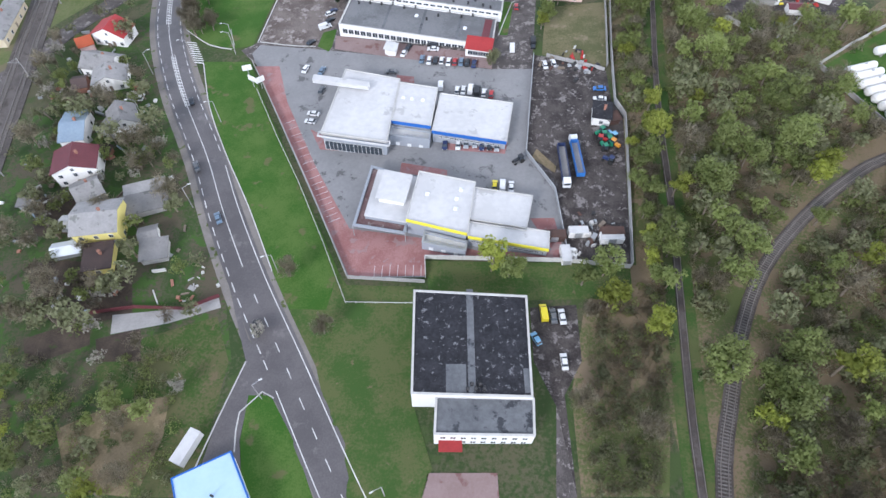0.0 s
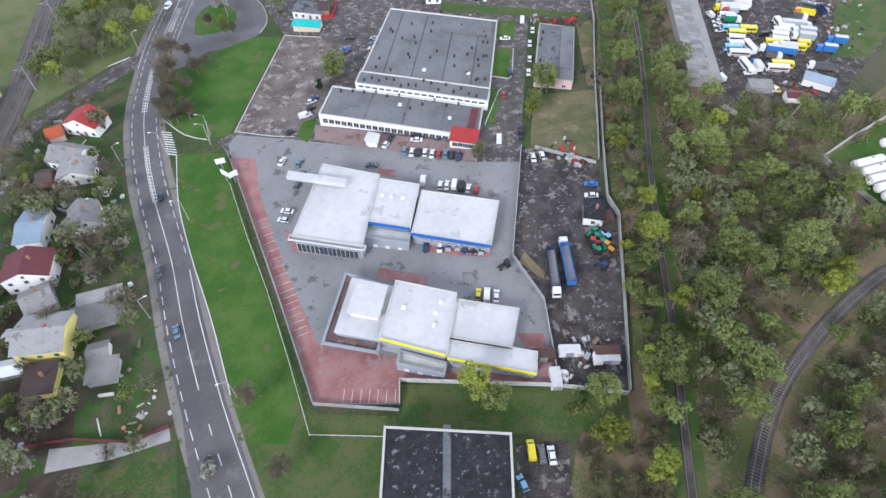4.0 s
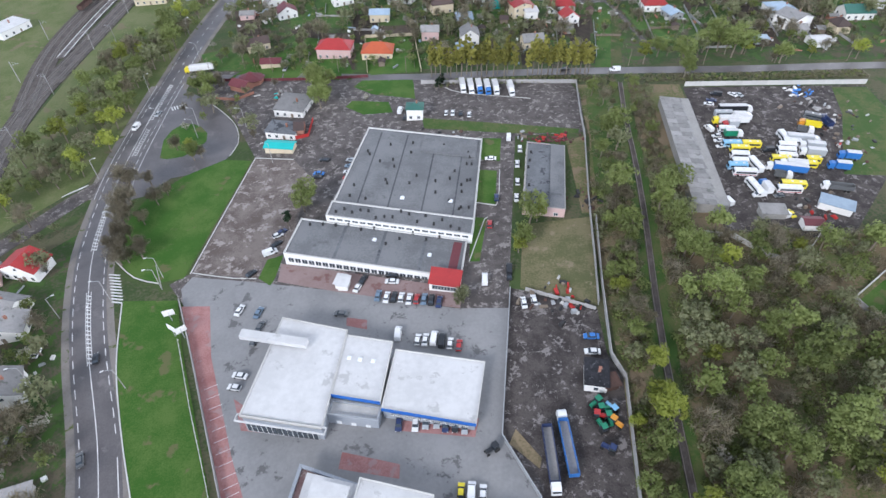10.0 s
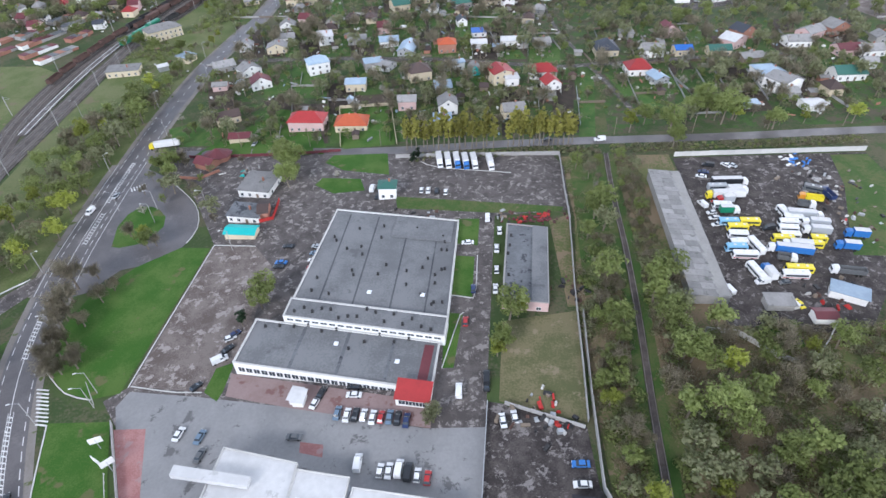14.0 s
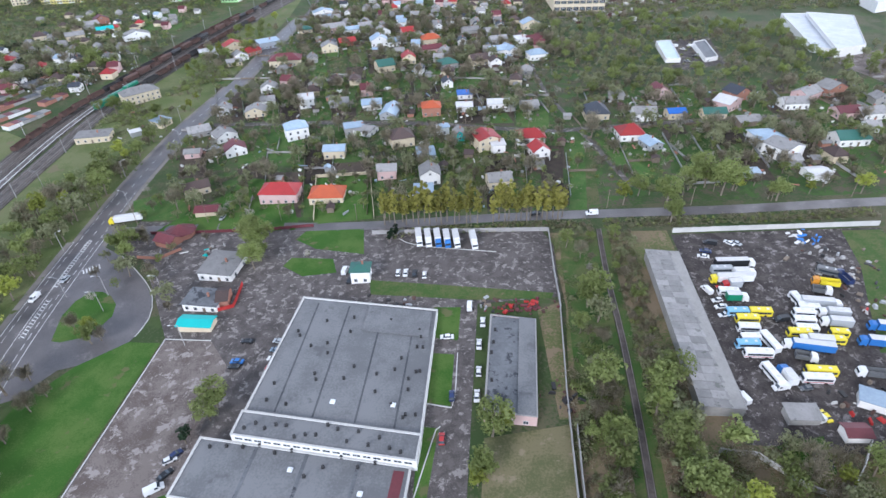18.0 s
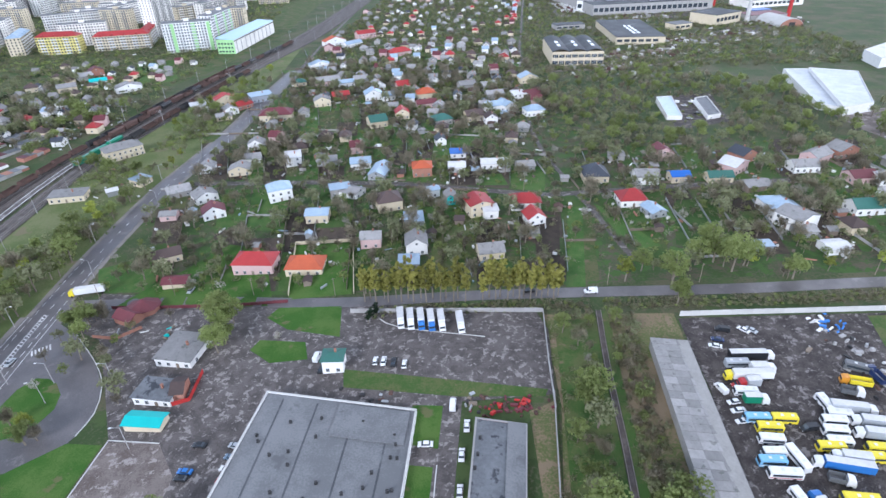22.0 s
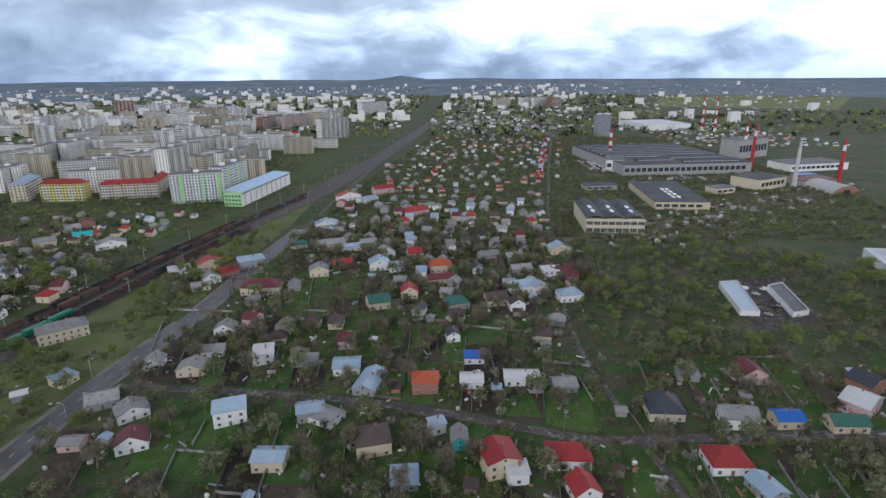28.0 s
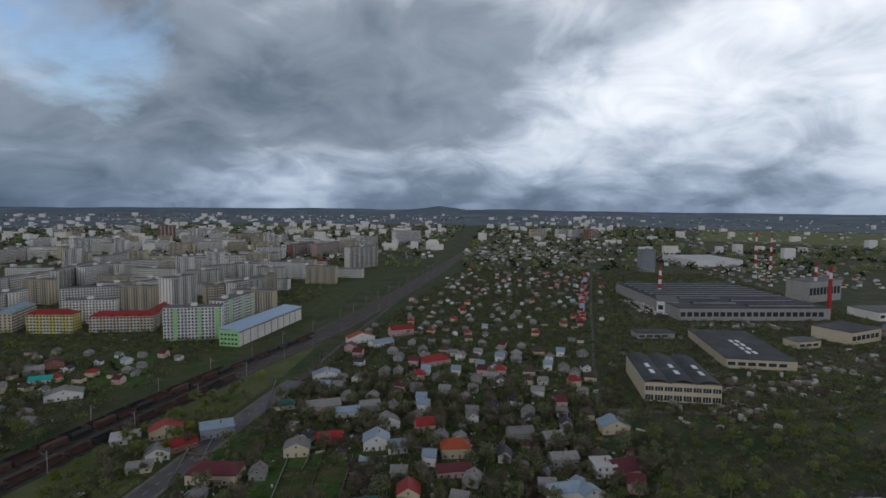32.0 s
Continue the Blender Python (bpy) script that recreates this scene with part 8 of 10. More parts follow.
for k, (m_, n, size, leaf) in enumerate(((M_LEAFD, 520, 2.0, 0.26), (M_TWIG, 800, 2.0, 0.24), (M_LEAF, 420, 2.0, 0.27))):
    thicket("undergrowth", [p for p in spots_in(n * 2, 100 + k, (56, 215, -10, 205), CLEAR) if in_wood(p)], m_, 60 + k, size, 60, leaf * 1.25, "tangled bushes under the trees")
def at_x(line, x):
    """The y of a line that runs from west to east."""
    for a, b in zip(line, line[1:]):
        if a[0] <= x <= b[0]:
            return a[1] + (b[1] - a[1]) * (x - a[0]) / (b[0] - a[0])
    return line[0][1] if x < line[0][0] else line[-1][1]


# dry brown and green scrub between the old railway and the long shed
for k, (m_, n, size) in enumerate(((M_TWIG, 520, 1.0), (M_LEAFD, 150, 1.1), (M_LEAF, 70, 1.0))):
    scrub = [p for p in spots_in(n, 150 + k, (76, 104, 182, 270), ((OLD_LINE, 2.8),)) if 72 + (p[1] - 182) * 0.13 < p[0] < 88 + (p[1] - 189) * 0.138 and (p[0] > 80 + (p[1] - 214) * 0.12 or p[1] % 4 < 1.2)]
    thicket("scrub", scrub, m_, 75 + k, size, 30, 0.26, "dry scrub and young bushes beside the old railway")
# bushes on the bank between the main road and the railway
bank_rng = random.Random(620)
for k, (m_, n, size) in enumerate(((M_LEAF, 16, 2.0), (M_LEAFD, 12, 2.2), (M_TWIG, 12, 1.8))):
    bank = [(cx + bank_rng.gauss(0, 7), cy + bank_rng.gauss(0, 9)) for cx, cy in ((-119, 478), (-113, 502), (-128, 470), (-155, 426), (-144, 420), (-134, 345), (-130, 358), (-137, 332), (-104, 557)) for j in range(n)]
    bank = [p for p in bank if not near_line(p, MAIN_ROAD, 8) and not near_line(p, SIDE_ROAD, 6) and not any(near_line(p, ln, d) for ln, d in RAIL_CLEAR)]
    thicket("bank_bushes", bank, m_, 85 + k, size, 40, 0.34, "green bushes on the bank between road and railway")
# rank grass and shrubs on the verge between the street and the yard walls
for k, (m_, n, size) in enumerate(((M_LEAFD, 150, 0.8), (M_TWIG, 230, 0.9), (M_LEAF, 60, 0.8))):
    verge = [p for p in spots_in(n * 4, 160 + k, (10, 190, 264, 284), ((CROSS_ROAD, 4.2), (OLD_LINE, 2.5))) if at_x(CROSS_ROAD, p[0]) - 10 < p[1] < at_x(CROSS_ROAD, p[0]) - 3]
    thicket("verge_shrubs", verge, m_, 70 + k, size, 24, 0.24, "low shrubs and rank grass on the street verge")
for k, (m_, n, size, leaf) in enumerate(((M_LEAFD, 1100, 1.3, 0.27), (M_TWIG, 1500, 1.4, 0.2), (M_LEAF, 700, 1.3, 0.27), (M_BLOSSOM, 90, 1.4, 0.2))):
    thicket("garden_bushes", spots_in(n, 200 + k, (-80, 260, 302, 640), ((MAIN_ROAD, 8), (LANE, 3.5), (OLD_LINE, 3), (LANE_B, 3)), True), m_, 80 + k, size * 1.1, 26, leaf * 1.25, "bushes and shrubs between the gardens")
for k, (m_, n) in enumerate(((M_LEAFD, 2900), (M_TWIG, 2600), (M_LEAF, 2000), (M_BLOSSOM, 120))):
    s = [p for p in spots_in(n, 300 + k, (100, 440, 600, 1300), ((LANE_C, 4), (MAIN_ROAD, 9)), True) if not in_foot(p) and p[0] > lane_x(p[1])]
    thicket("far_garden_trees", s, m_, 90 + k, 3.0, 20, 0.66, "far garden trees in early leaf")
for k, (m_, n) in enumerate(((M_LEAFD, 2100), (M_TWIG, 1700), (M_LEAF, 1500), (M_BLOSSOM, 150))):
    near = [p for p in spots_in(int(n * 1.7), 340 + k, (-75, 240, 540, 1350), ((LANE_C, 3), (MAIN_ROAD, 8), (LANE_B, 3)), True) if west_x(p[1]) < p[0] < lane_x(p[1]) + 6]
    thicket("far_garden_trees", near, m_, 190 + k, 2.7, 22, 0.6, "far garden trees in early leaf")
for k, (m_, n) in enumerate(((M_LEAFD, 1700), (M_LEAF, 1500), (M_TWIG, 1100))):
    thicket("far_trees", spots_in(n, 400 + k, (-700, -190, 560, 1500), ((RAILWAY, 17),)), m_, 95 + k, 2.6, 24, 0.6, "far trees between blocks of flats")
for k, (m_, n) in enumerate(((M_LEAFD, 420), (M_LEAF, 330), (M_TWIG, 420), (M_NEEDLE, 60))):
    thicket("far_trees", [p for p in spots_in(n * 2, 430 + k, (-460, -175, 470, 1000), ((RAILWAY, 19),), True) if rng.random() < 0.9 and p[0] < -150], m_, 195 + k, 3.4, 24, 0.6, "far trees between blocks of flats")
for k, (m_, n) in enumerate(((M_LEAFD, 1500), (M_NEEDLE, 900), (M_LEAF, 900))):
    thicket("far_woods", [p for p in spots_in(n * 2, 500 + k, (-1800, 2200, 1300, 3600)) if abs(p[0] + 60) > 40 and not (p[1] > 2000 and p[0] > 0.3 * p[1])], m_, 97 + k, 9.0, 11, 3.0, "far woods and park trees")
def in_poly(p, poly):
    hit = False
    for (x0, y0), (x1, y1) in zip(poly, poly[1:] + poly[:1]):
        if (y0 > p[1]) != (y1 > p[1]) and p[0] < (x1 - x0) * (p[1] - y0) / (y1 - y0) + x0:
            hit = not hit
    return hit


def fill(poly, n, seed):
    xs, ys = [p[0] for p in poly], [p[1] for p in poly]
    return [p for p in spots_in(n, seed, (min(xs), max(xs), min(ys), max(ys)), CLEAR) if in_poly(p, poly)]


CEMETERY = [(-320.9, 580.3), (-270.9, 590.0), (-216.7, 513.0), (-231.7, 486.8), (-262.3, 480.0)]
for k, (m_, n) in enumerate(((M_NEEDLE, 150), (M_LEAFD, 130), (M_TWIG, 90))):
    thicket("far_trees", fill(CEMETERY, n, 740 + k), m_, 745 + k, 2.6, 30, 0.5, "dark trees of a far cemetery")
STRIP = [(52, 66), (66, 66), (72, 128), (84, 200), (97, 252), (98, 270), (72, 270), (62, 190), (56, 120)]
SCRUB = [(37.8, 62.9), (41.9, 72.2), (58.6, 71.8), (46.7, 22.4), (31.0, 22.5), (33.8, 43.5)]
for k, (m_, n, size) in enumerate(((M_TWIG, 260, 1.7), (M_LEAFD, 130, 1.6), (M_LEAF, 30, 1.5))):
    thicket("undergrowth", [p for p in fill(STRIP, int(n * 1.6), 760 + k) if not near_line(p, OLD_LINE, 2.4)], m_, 770 + k, size * 0.85, 44, 0.2, "tangled bushes along an old track")
    thicket("undergrowth", fill(SCRUB, n, 700 + k), m_, 710 + k, size, 60, 0.2, "tangled brown bushes beside the workshop")
BANK = [(-91.9, 23.1), (-107.9, 59.4), (-88.6, 53.3), (-60.3, 55.8), (-55.5, 22.9)]
for k, (m_, n, size) in enumerate(((M_TWIG, 90, 1.6), (M_LEAFD, 80, 1.6), (M_LEAF, 70, 1.8))):
    thicket("undergrowth", fill(BANK, n, 720 + k), m_, 730 + k, size, 60, 0.2, "tangled bushes on a grassy bank")
join_trees()
for k, tpl in enumerate(t for pool in tree_pool.values() for t in pool if t.name not in used_tpl):
    tpl.matrix_basis = pose(140 + 9 * k, 60, gz(140 + 9 * k, 60))
# ---- vehicles ----
def paint(name, c):
    return mat(name, c, tuple(v * 0.92 for v in c), 0.3, (0.6, 4), 0.3, spec=0.5)


CAR_PAINT = {"white": paint("white_paint", (0.70, 0.70, 0.70)), "silver": paint("silver_paint", (0.36, 0.38, 0.40)), "dark": paint("black_paint", (0.022, 0.024, 0.028)),
             "navy": paint("navy_paint", (0.025, 0.04, 0.11)), "blue": paint("blue_car_paint", (0.04, 0.16, 0.45)), "red": paint("red_car_paint", (0.38, 0.03, 0.03)),
             "steel": paint("steel_blue_paint", (0.14, 0.20, 0.27)), "yellow": paint("yellow_paint", (0.70, 0.58, 0.03)), "green": paint("green_paint", (0.02, 0.19, 0.105)), "grey": paint("grey_paint", (0.12, 0.125, 0.13)),
             "cyan": paint("pale_blue_paint", (0.20, 0.42, 0.62)), "orange": paint("orange_paint", (0.60, 0.26, 0.03))}
M_LAMP = mat("lamp_glass", (0.75, 0.75, 0.72), (0.65, 0.65, 0.62), 0.2, (1, 5), 0.3)
M_TAIL = mat("tail_lamp", (0.35, 0.02, 0.02), (0.28, 0.02, 0.02), 0.3, (1, 5), 0.3)
M_CHASSIS = mat("chassis", (0.05, 0.05, 0.052), (0.08, 0.075, 0.07), 0.8, (0.5, 3), 0.4)
WHEEL = Shape().tube((-0.11, 0, 0), (0.11, 0, 0), 0.32, 0.32, 12).mesh("wheel")
WHEEL.materials.append(M_RUBBER)
TRUCK_WHEEL = Shape().tube((-0.15, 0, 0), (0.15, 0, 0), 0.5, 0.5, 12).mesh("wheel")
TRUCK_WHEEL.materials.append(M_RUBBER)
RIM = Shape().tube((-0.125, 0, 0), (0.125, 0, 0), 0.19, 0.19, 8).mesh("rim")
RIM.materials.append(M_GALV)


def profile(sh, pts, half, inset=0.0):
    """A body from a side outline (y, z), with flanks leaning in towards the top."""
    zmax = max(z for _, z in pts)
    k, n = len(sh.v), len(pts)
    for s in (-1, 1):
        sh.v.extend((s * (half - inset * z / zmax), y, z) for y, z in pts)
    sh.f.append(tuple(range(k + n - 1, k - 1, -1)))
    sh.f.append(tuple(range(k + n, k + 2 * n)))
    for i in range(n):
        j = (i + 1) % n
        sh.f.append((k + i, k + j, k + n + j, k + n + i))
    return sh


def make_car(colour, kind):
    m_ = CAR_PAINT[colour]
    names = {"sedan": "saloon car", "hatch": "hatchback car", "van": "van"}
    root = thing("van" if kind == "van" else "car", 0, 0, 0, 0, f"parked {colour if colour != 'steel' else 'steel-blue'} {names[kind]} on the ground", "van" if kind == "van" else "car")
    ln, ht, half = {"sedan": (4.5, 1.42, 0.88), "hatch": (3.9, 1.48, 0.85), "van": (5.1, 2.1, 0.97)}[kind]
    f, r = ln / 2, -ln / 2
    if kind == "van":
        body = [(r, 0.35), (f - 0.1, 0.35), (f, 0.55), (f - 0.05, 0.95), (f - 0.9, 1.2), (f - 1.5, ht), (r + 0.1, ht), (r, 1.2)]
        part("body", profile(Shape(), body, half, 0.12), m_, root)
        part("windscreen", Shape().prism([(-0.78, f - 1.42), (0.78, f - 1.42), (0.78, f - 0.88), (-0.78, f - 0.88)], [ht - 0.12, ht - 0.12, 1.24, 1.24], [ht - 0.06, ht - 0.06, 1.3, 1.3]), M_GLASS, root)
        for s in (-1, 1):
            part("side_window", Shape().box(s * (half - 0.06), f - 1.9, 1.25, 0.06, 0.9, 0.6), M_GLASS, root)
    else:
        tail = r + (0.75 if kind == "sedan" else 0.12)
        body = [(r, 0.35), (f - 0.1, 0.32), (f, 0.5), (f - 0.06, 0.72), (f - 1.1, 0.92), (tail, 0.96), (r + 0.03, 0.88), (r, 0.6)]
        part("body", profile(Shape(), body, half, 0.05), m_, root)
        a0, a1, b1, b0 = (-0.80, f - 1.05), (-0.62, f - 1.75), (-0.62, tail + 0.55), (-0.80, tail - 0.05)
        lo = [(-0.80, tail - 0.05), (0.80, tail - 0.05), (0.80, f - 1.05), (-0.80, f - 1.05)]
        hi = [(-0.62, tail + 0.5), (0.62, tail + 0.5), (0.62, f - 1.75), (-0.62, f - 1.75)]
        part("window_band", Shape().prism(lo, 0.92, ht - 0.05, hi), M_GLASS, root)
        part("roof", Shape().prism([(-0.64, tail + 0.46), (0.64, tail + 0.46), (0.64, f - 1.72), (-0.64, f - 1.72)], ht - 0.06, ht), m_, root)
    for s in (-1, 1):
        for y in (f - 0.85, r + 0.85):
            part("wheel", WHEEL, M_RUBBER, root, at=Matrix.Translation((s * (half - 0.08), y, 0.32)))
        part("headlight", Shape().box(s * (half - 0.25), f - 0.02, 0.58, 0.34, 0.08, 0.16), M_LAMP, root)
    return root


def make_bus(colour, ln, band=None):
    root = thing("bus", 0, 0, 0, 0, f"parked {colour} bus in the dirt yard", "bus")
    f, r, half = ln / 2, -ln / 2, 1.22
    part("body", profile(Shape(), [(r, 0.4), (f - 0.05, 0.4), (f, 0.8), (f - 0.25, 2.75), (f - 0.5, 2.95), (r + 0.2, 2.95), (r, 2.7)], half, 0.08), CAR_PAINT[colour], root)
    part("windscreen", Shape().box(0, f - 0.1, 1.35, 2.1, 0.16, 1.2), M_GLASS, root)
    for s in (-1, 1):
        part("side_glazing", Shape().box(s * (half - 0.045), -0.2, 1.4, 0.06, ln - 1.4, 0.85), M_GLASS, root)
        if band:
            part("colour_band", Shape().box(s * (half - 0.02), 0, 0.75, 0.05, ln - 0.6, 0.3), CAR_PAINT[band], root)
        for y in (f - 1.8, r + 2.2):
            part("wheel", TRUCK_WHEEL, M_RUBBER, root, at=Matrix.Translation((s * (half - 0.14), y, 0.48)))
    part("roof_hatch", Shape().box(0, 0.8, 2.95, 0.8, 0.8, 0.14), M_FRAME, root)
    part("roof_hatch", Shape().box(0, -2.2, 2.95, 0.8, 0.8, 0.14), M_FRAME, root)
    return root


def make_lorry(cab, box, ln, kind="box"):
    """A tractor with a trailer, or a rigid lorry; kind: box or tipper."""
    what = {"box": "box trailer", "tipper": "open tipper trailer"}[kind]
    root = thing("lorry", 0, 0, 0, 0, f"parked lorry with {cab} cab and {box} {what}", "lorry")
    f, r = ln / 2, -ln / 2
    part("cab", profile(Shape(), [(f - 2.2, 0.6), (f - 0.05, 0.6), (f, 1.1), (f - 0.2, 2.7), (f - 0.9, 3.2), (f - 2.2, 3.3)], 1.2, 0.08), CAR_PAINT[cab], root)
    part("windscreen", Shape().box(0, f - 0.12, 1.75, 2.0, 0.1, 0.85), M_GLASS, root)
    part("chassis", Shape().box(0, 0.2, 0.7, 1.0, ln - 1.0, 0.3), M_CHASSIS, root)
    y0, y1 = r, f - 2.6
    if kind == "box":
        part("box_body", Shape().box(0, (y0 + y1) / 2, 1.1, 2.5, y1 - y0, 2.7), CAR_PAINT[box], root)
        part("roof_panel", Shape().box(0, (y0 + y1) / 2, 3.8, 2.44, y1 - y0 - 0.1, 0.05), M_ROOFWHITE, root)
    else:
        outer = [(-1.25, y0), (1.25, y0), (1.25, y1), (-1.25, y1)]
        part("tipper_sides", ring(Shape(), outer, shrink(outer, 0.1), 1.1, 2.9), CAR_PAINT[box], root)
        part("tipper_floor", Shape().box(0, (y0 + y1) / 2, 1.05, 2.4, y1 - y0 - 0.1, 0.2), M_CONC, root)
        for k in range(int((y1 - y0) / 1.6)):
            for s in (-1, 1):
                part("side_rib", Shape().box(s * 1.29, y0 + 0.8 + 1.6 * k, 1.1, 0.08, 0.14, 1.8), CAR_PAINT[box], root)
    for s in (-1, 1):
        for y in (f - 1.2, r + 1.4, r + 2.7) if ln > 9 else (f - 1.2, r + 1.4):
            part("wheel", TRUCK_WHEEL, M_RUBBER, root, at=Matrix.Translation((s * 1.05, y, 0.48)))
    return root


fleet = {}


def park(key, maker, p, heading, group=""):
    """Parks a vehicle of that make at p; heading 0 points along +y, positive turns left."""
    x, y = p
    e = 1.5
    up = Vector(((gz(x - e, y) - gz(x + e, y)) / (2 * e), (gz(x, y - e) - gz(x, y + e)) / (2 * e), 1)).normalized()
    m = Matrix.Translation((x, y, gz(x, y) + 0.10)) @ Vector((0, 0, 1)).rotation_difference(up).to_matrix().to_4x4() @ Matrix.Rotation(radians(heading), 4, "Z") @ Matrix.Scale(0.84 if x > 105 else 0.9, 4)
    if key not in fleet:
        fleet[key] = maker()
        ob = fleet[key]
        ob.matrix_basis = m
    else:
        ob = copy_thing(fleet[key], m)
        ob.matrix_basis = m
    if group:
        tagged(ob, group=group)


def cars(t_list, heading, group=""):
    for p, spec in t_list:
        c, k = spec.split()
        park(spec, lambda: make_car(c, k), p, heading, group)


def row(points, specs, heading, group=""):
    cars(list(zip(points, specs)), heading, group)


row([(-5.7, 159.9), (-3.2, 159.1), (-1.1, 159.0), (1.0, 158.8), (3.3, 158.0), (5.4, 157.9), (7.5, 157.7), (9.5, 157.2), (11.7, 156.4)], ["steel sedan", "white sedan", "dark sedan", "white hatch", "white sedan", "red hatch", "steel sedan", "dark sedan", "navy sedan"], -8, "cars in front of the hall")
row([(6.0, 143.9), (8.0, 143.7), (10.3, 144.0), (12.4, 143.1), (14.5, 142.2), (16.8, 141.4)], ["white hatch", "white sedan", "white van", "dark van", "white hatch", "red hatch"], -8, "cars behind the showroom")
row([(2.1, 120.1), (6.0, 119.9), (8.4, 120.4), (11.0, 120.2), (13.0, 119.4), (15.2, 119.0), (17.4, 118.5)], ["navy sedan", "white sedan", "silver sedan", "silver hatch", "navy sedan", "dark hatch", "silver hatch"], 176, "cars before the blue showroom")
row([(-45.0, 157.0), (-39.3, 155.8), (-37.8, 150.8), (-38.2, 146.1)], ["white sedan", "steel sedan", "grey sedan", "grey hatch"], -14)
row([(-39.5, 135.3), (-40.1, 131.9)], ["white sedan", "white hatch"], 78)
row([(-15.6, 154.0)], ["grey sedan"], 82)
row([(0.7, 146.1)], ["white van"], -4)
row([(16.1, 104.0), (18.3, 103.6), (20.7, 103.2)], ["yellow hatch", "white van", "white sedan"], -6, "cars behind the yellow showroom")
row([(35.0, 154.6), (37.9, 155.4)], ["white sedan", "white hatch"], 4)
row([(51.0, 142.3), (50.4, 137.6)], ["blue sedan", "white sedan"], 86)
row([(-10.6, 166.3), (-11.8, 163.5)], ["dark sedan", "white sedan"], -22)
row([(-2.1, 167.6), (-2.0, 165.0)], ["dark sedan", "white sedan"], 84)
row([(-40.1, 187.6), (-41.0, 179.8)], ["white hatch", "white van"], -62)
row([(-39.1, 189.1), (-39.8, 183.5), (-45.0, 171.2)], ["navy hatch", "dark sedan", "dark hatch"], -40)
row([(30.6, 222.2)], ["white sedan"], 85)
row([(41.7, 227.2), (39.8, 218.1), (38.8, 207.9), (37.6, 199.5), (38.3, 234.9)], ["white sedan", "white sedan", "white hatch", "white sedan", "white van"], -6, "cars along the store")
row([(27.9, 187.2), (24.9, 163.9), (32.2, 167.3), (32.0, 165.1), (31.0, 200.2)], ["red hatch", "white van", "dark van", "dark sedan", "navy hatch"], -4)
row([(-20.4, 226.6), (-20.5, 222.9), (-20.6, 219.3), (-20.7, 215.8), (-20.8, 212.4), (-21.1, 209.1)], ["silver sedan", "steel sedan", "white sedan", "red hatch", "dark sedan", "blue hatch"], 74, "cars beside the hall")
row([(-30.6, 227.8), (-31.6, 219.6), (-32.0, 217.6)], ["dark sedan", "blue sedan", "dark hatch"], 80)
row([(15.1, 255.3), (17.7, 254.9), (20.8, 254.1), (24.2, 252.8)], ["white hatch", "white sedan", "dark sedan", "white hatch"], -4, "cars in the lorry park")
row([(-3.7, 259.2), (-1.5, 253.7)], ["white van", "dark sedan"], -10)
row([(28.2, 62.8), (30.3, 62.6)], ["grey sedan", "white sedan"], 4)
row([(29.5, 51.2)], ["white sedan"], 2)
row([(23.6, 57.0)], ["cyan hatch"], 24)
row([(26.0, 63.7)], ["yellow van"], 3)
row([(-99.8, 145.4), (-97.9, 145.3)], ["white hatch", "white hatch"], 0)
row([(-100.1, 149.5)], ["red sedan"], 78)
row([(-43.8, 61.5), (-61.1, 95.0), (-71.9, 114.3)], ["dark sedan", "steel sedan", "grey sedan"], 26, "cars on the main road")
row([(-80.5, 142.6)], ["dark hatch"], 22)
row([(-113.6, 258.0), (-108.0, 268.0), (-59.9, 303.3)], ["white van", "silver sedan", "silver sedan"], 172)
row([(88.5, 282.1), (-269.3, 732.5)], ["white van", "white hatch"], 88)
row([(67.5, 285.4)], ["dark sedan"], 88)
row([(48.8, 404.3), (2.8, 440.4), (50.0, 407.4)], ["white van", "white van", "white hatch"], 70)
row([(-302.0, 761.2), (-121.0, 487.9), (-13.9, 485.1)], ["white van", "white hatch", "white hatch"], -28)
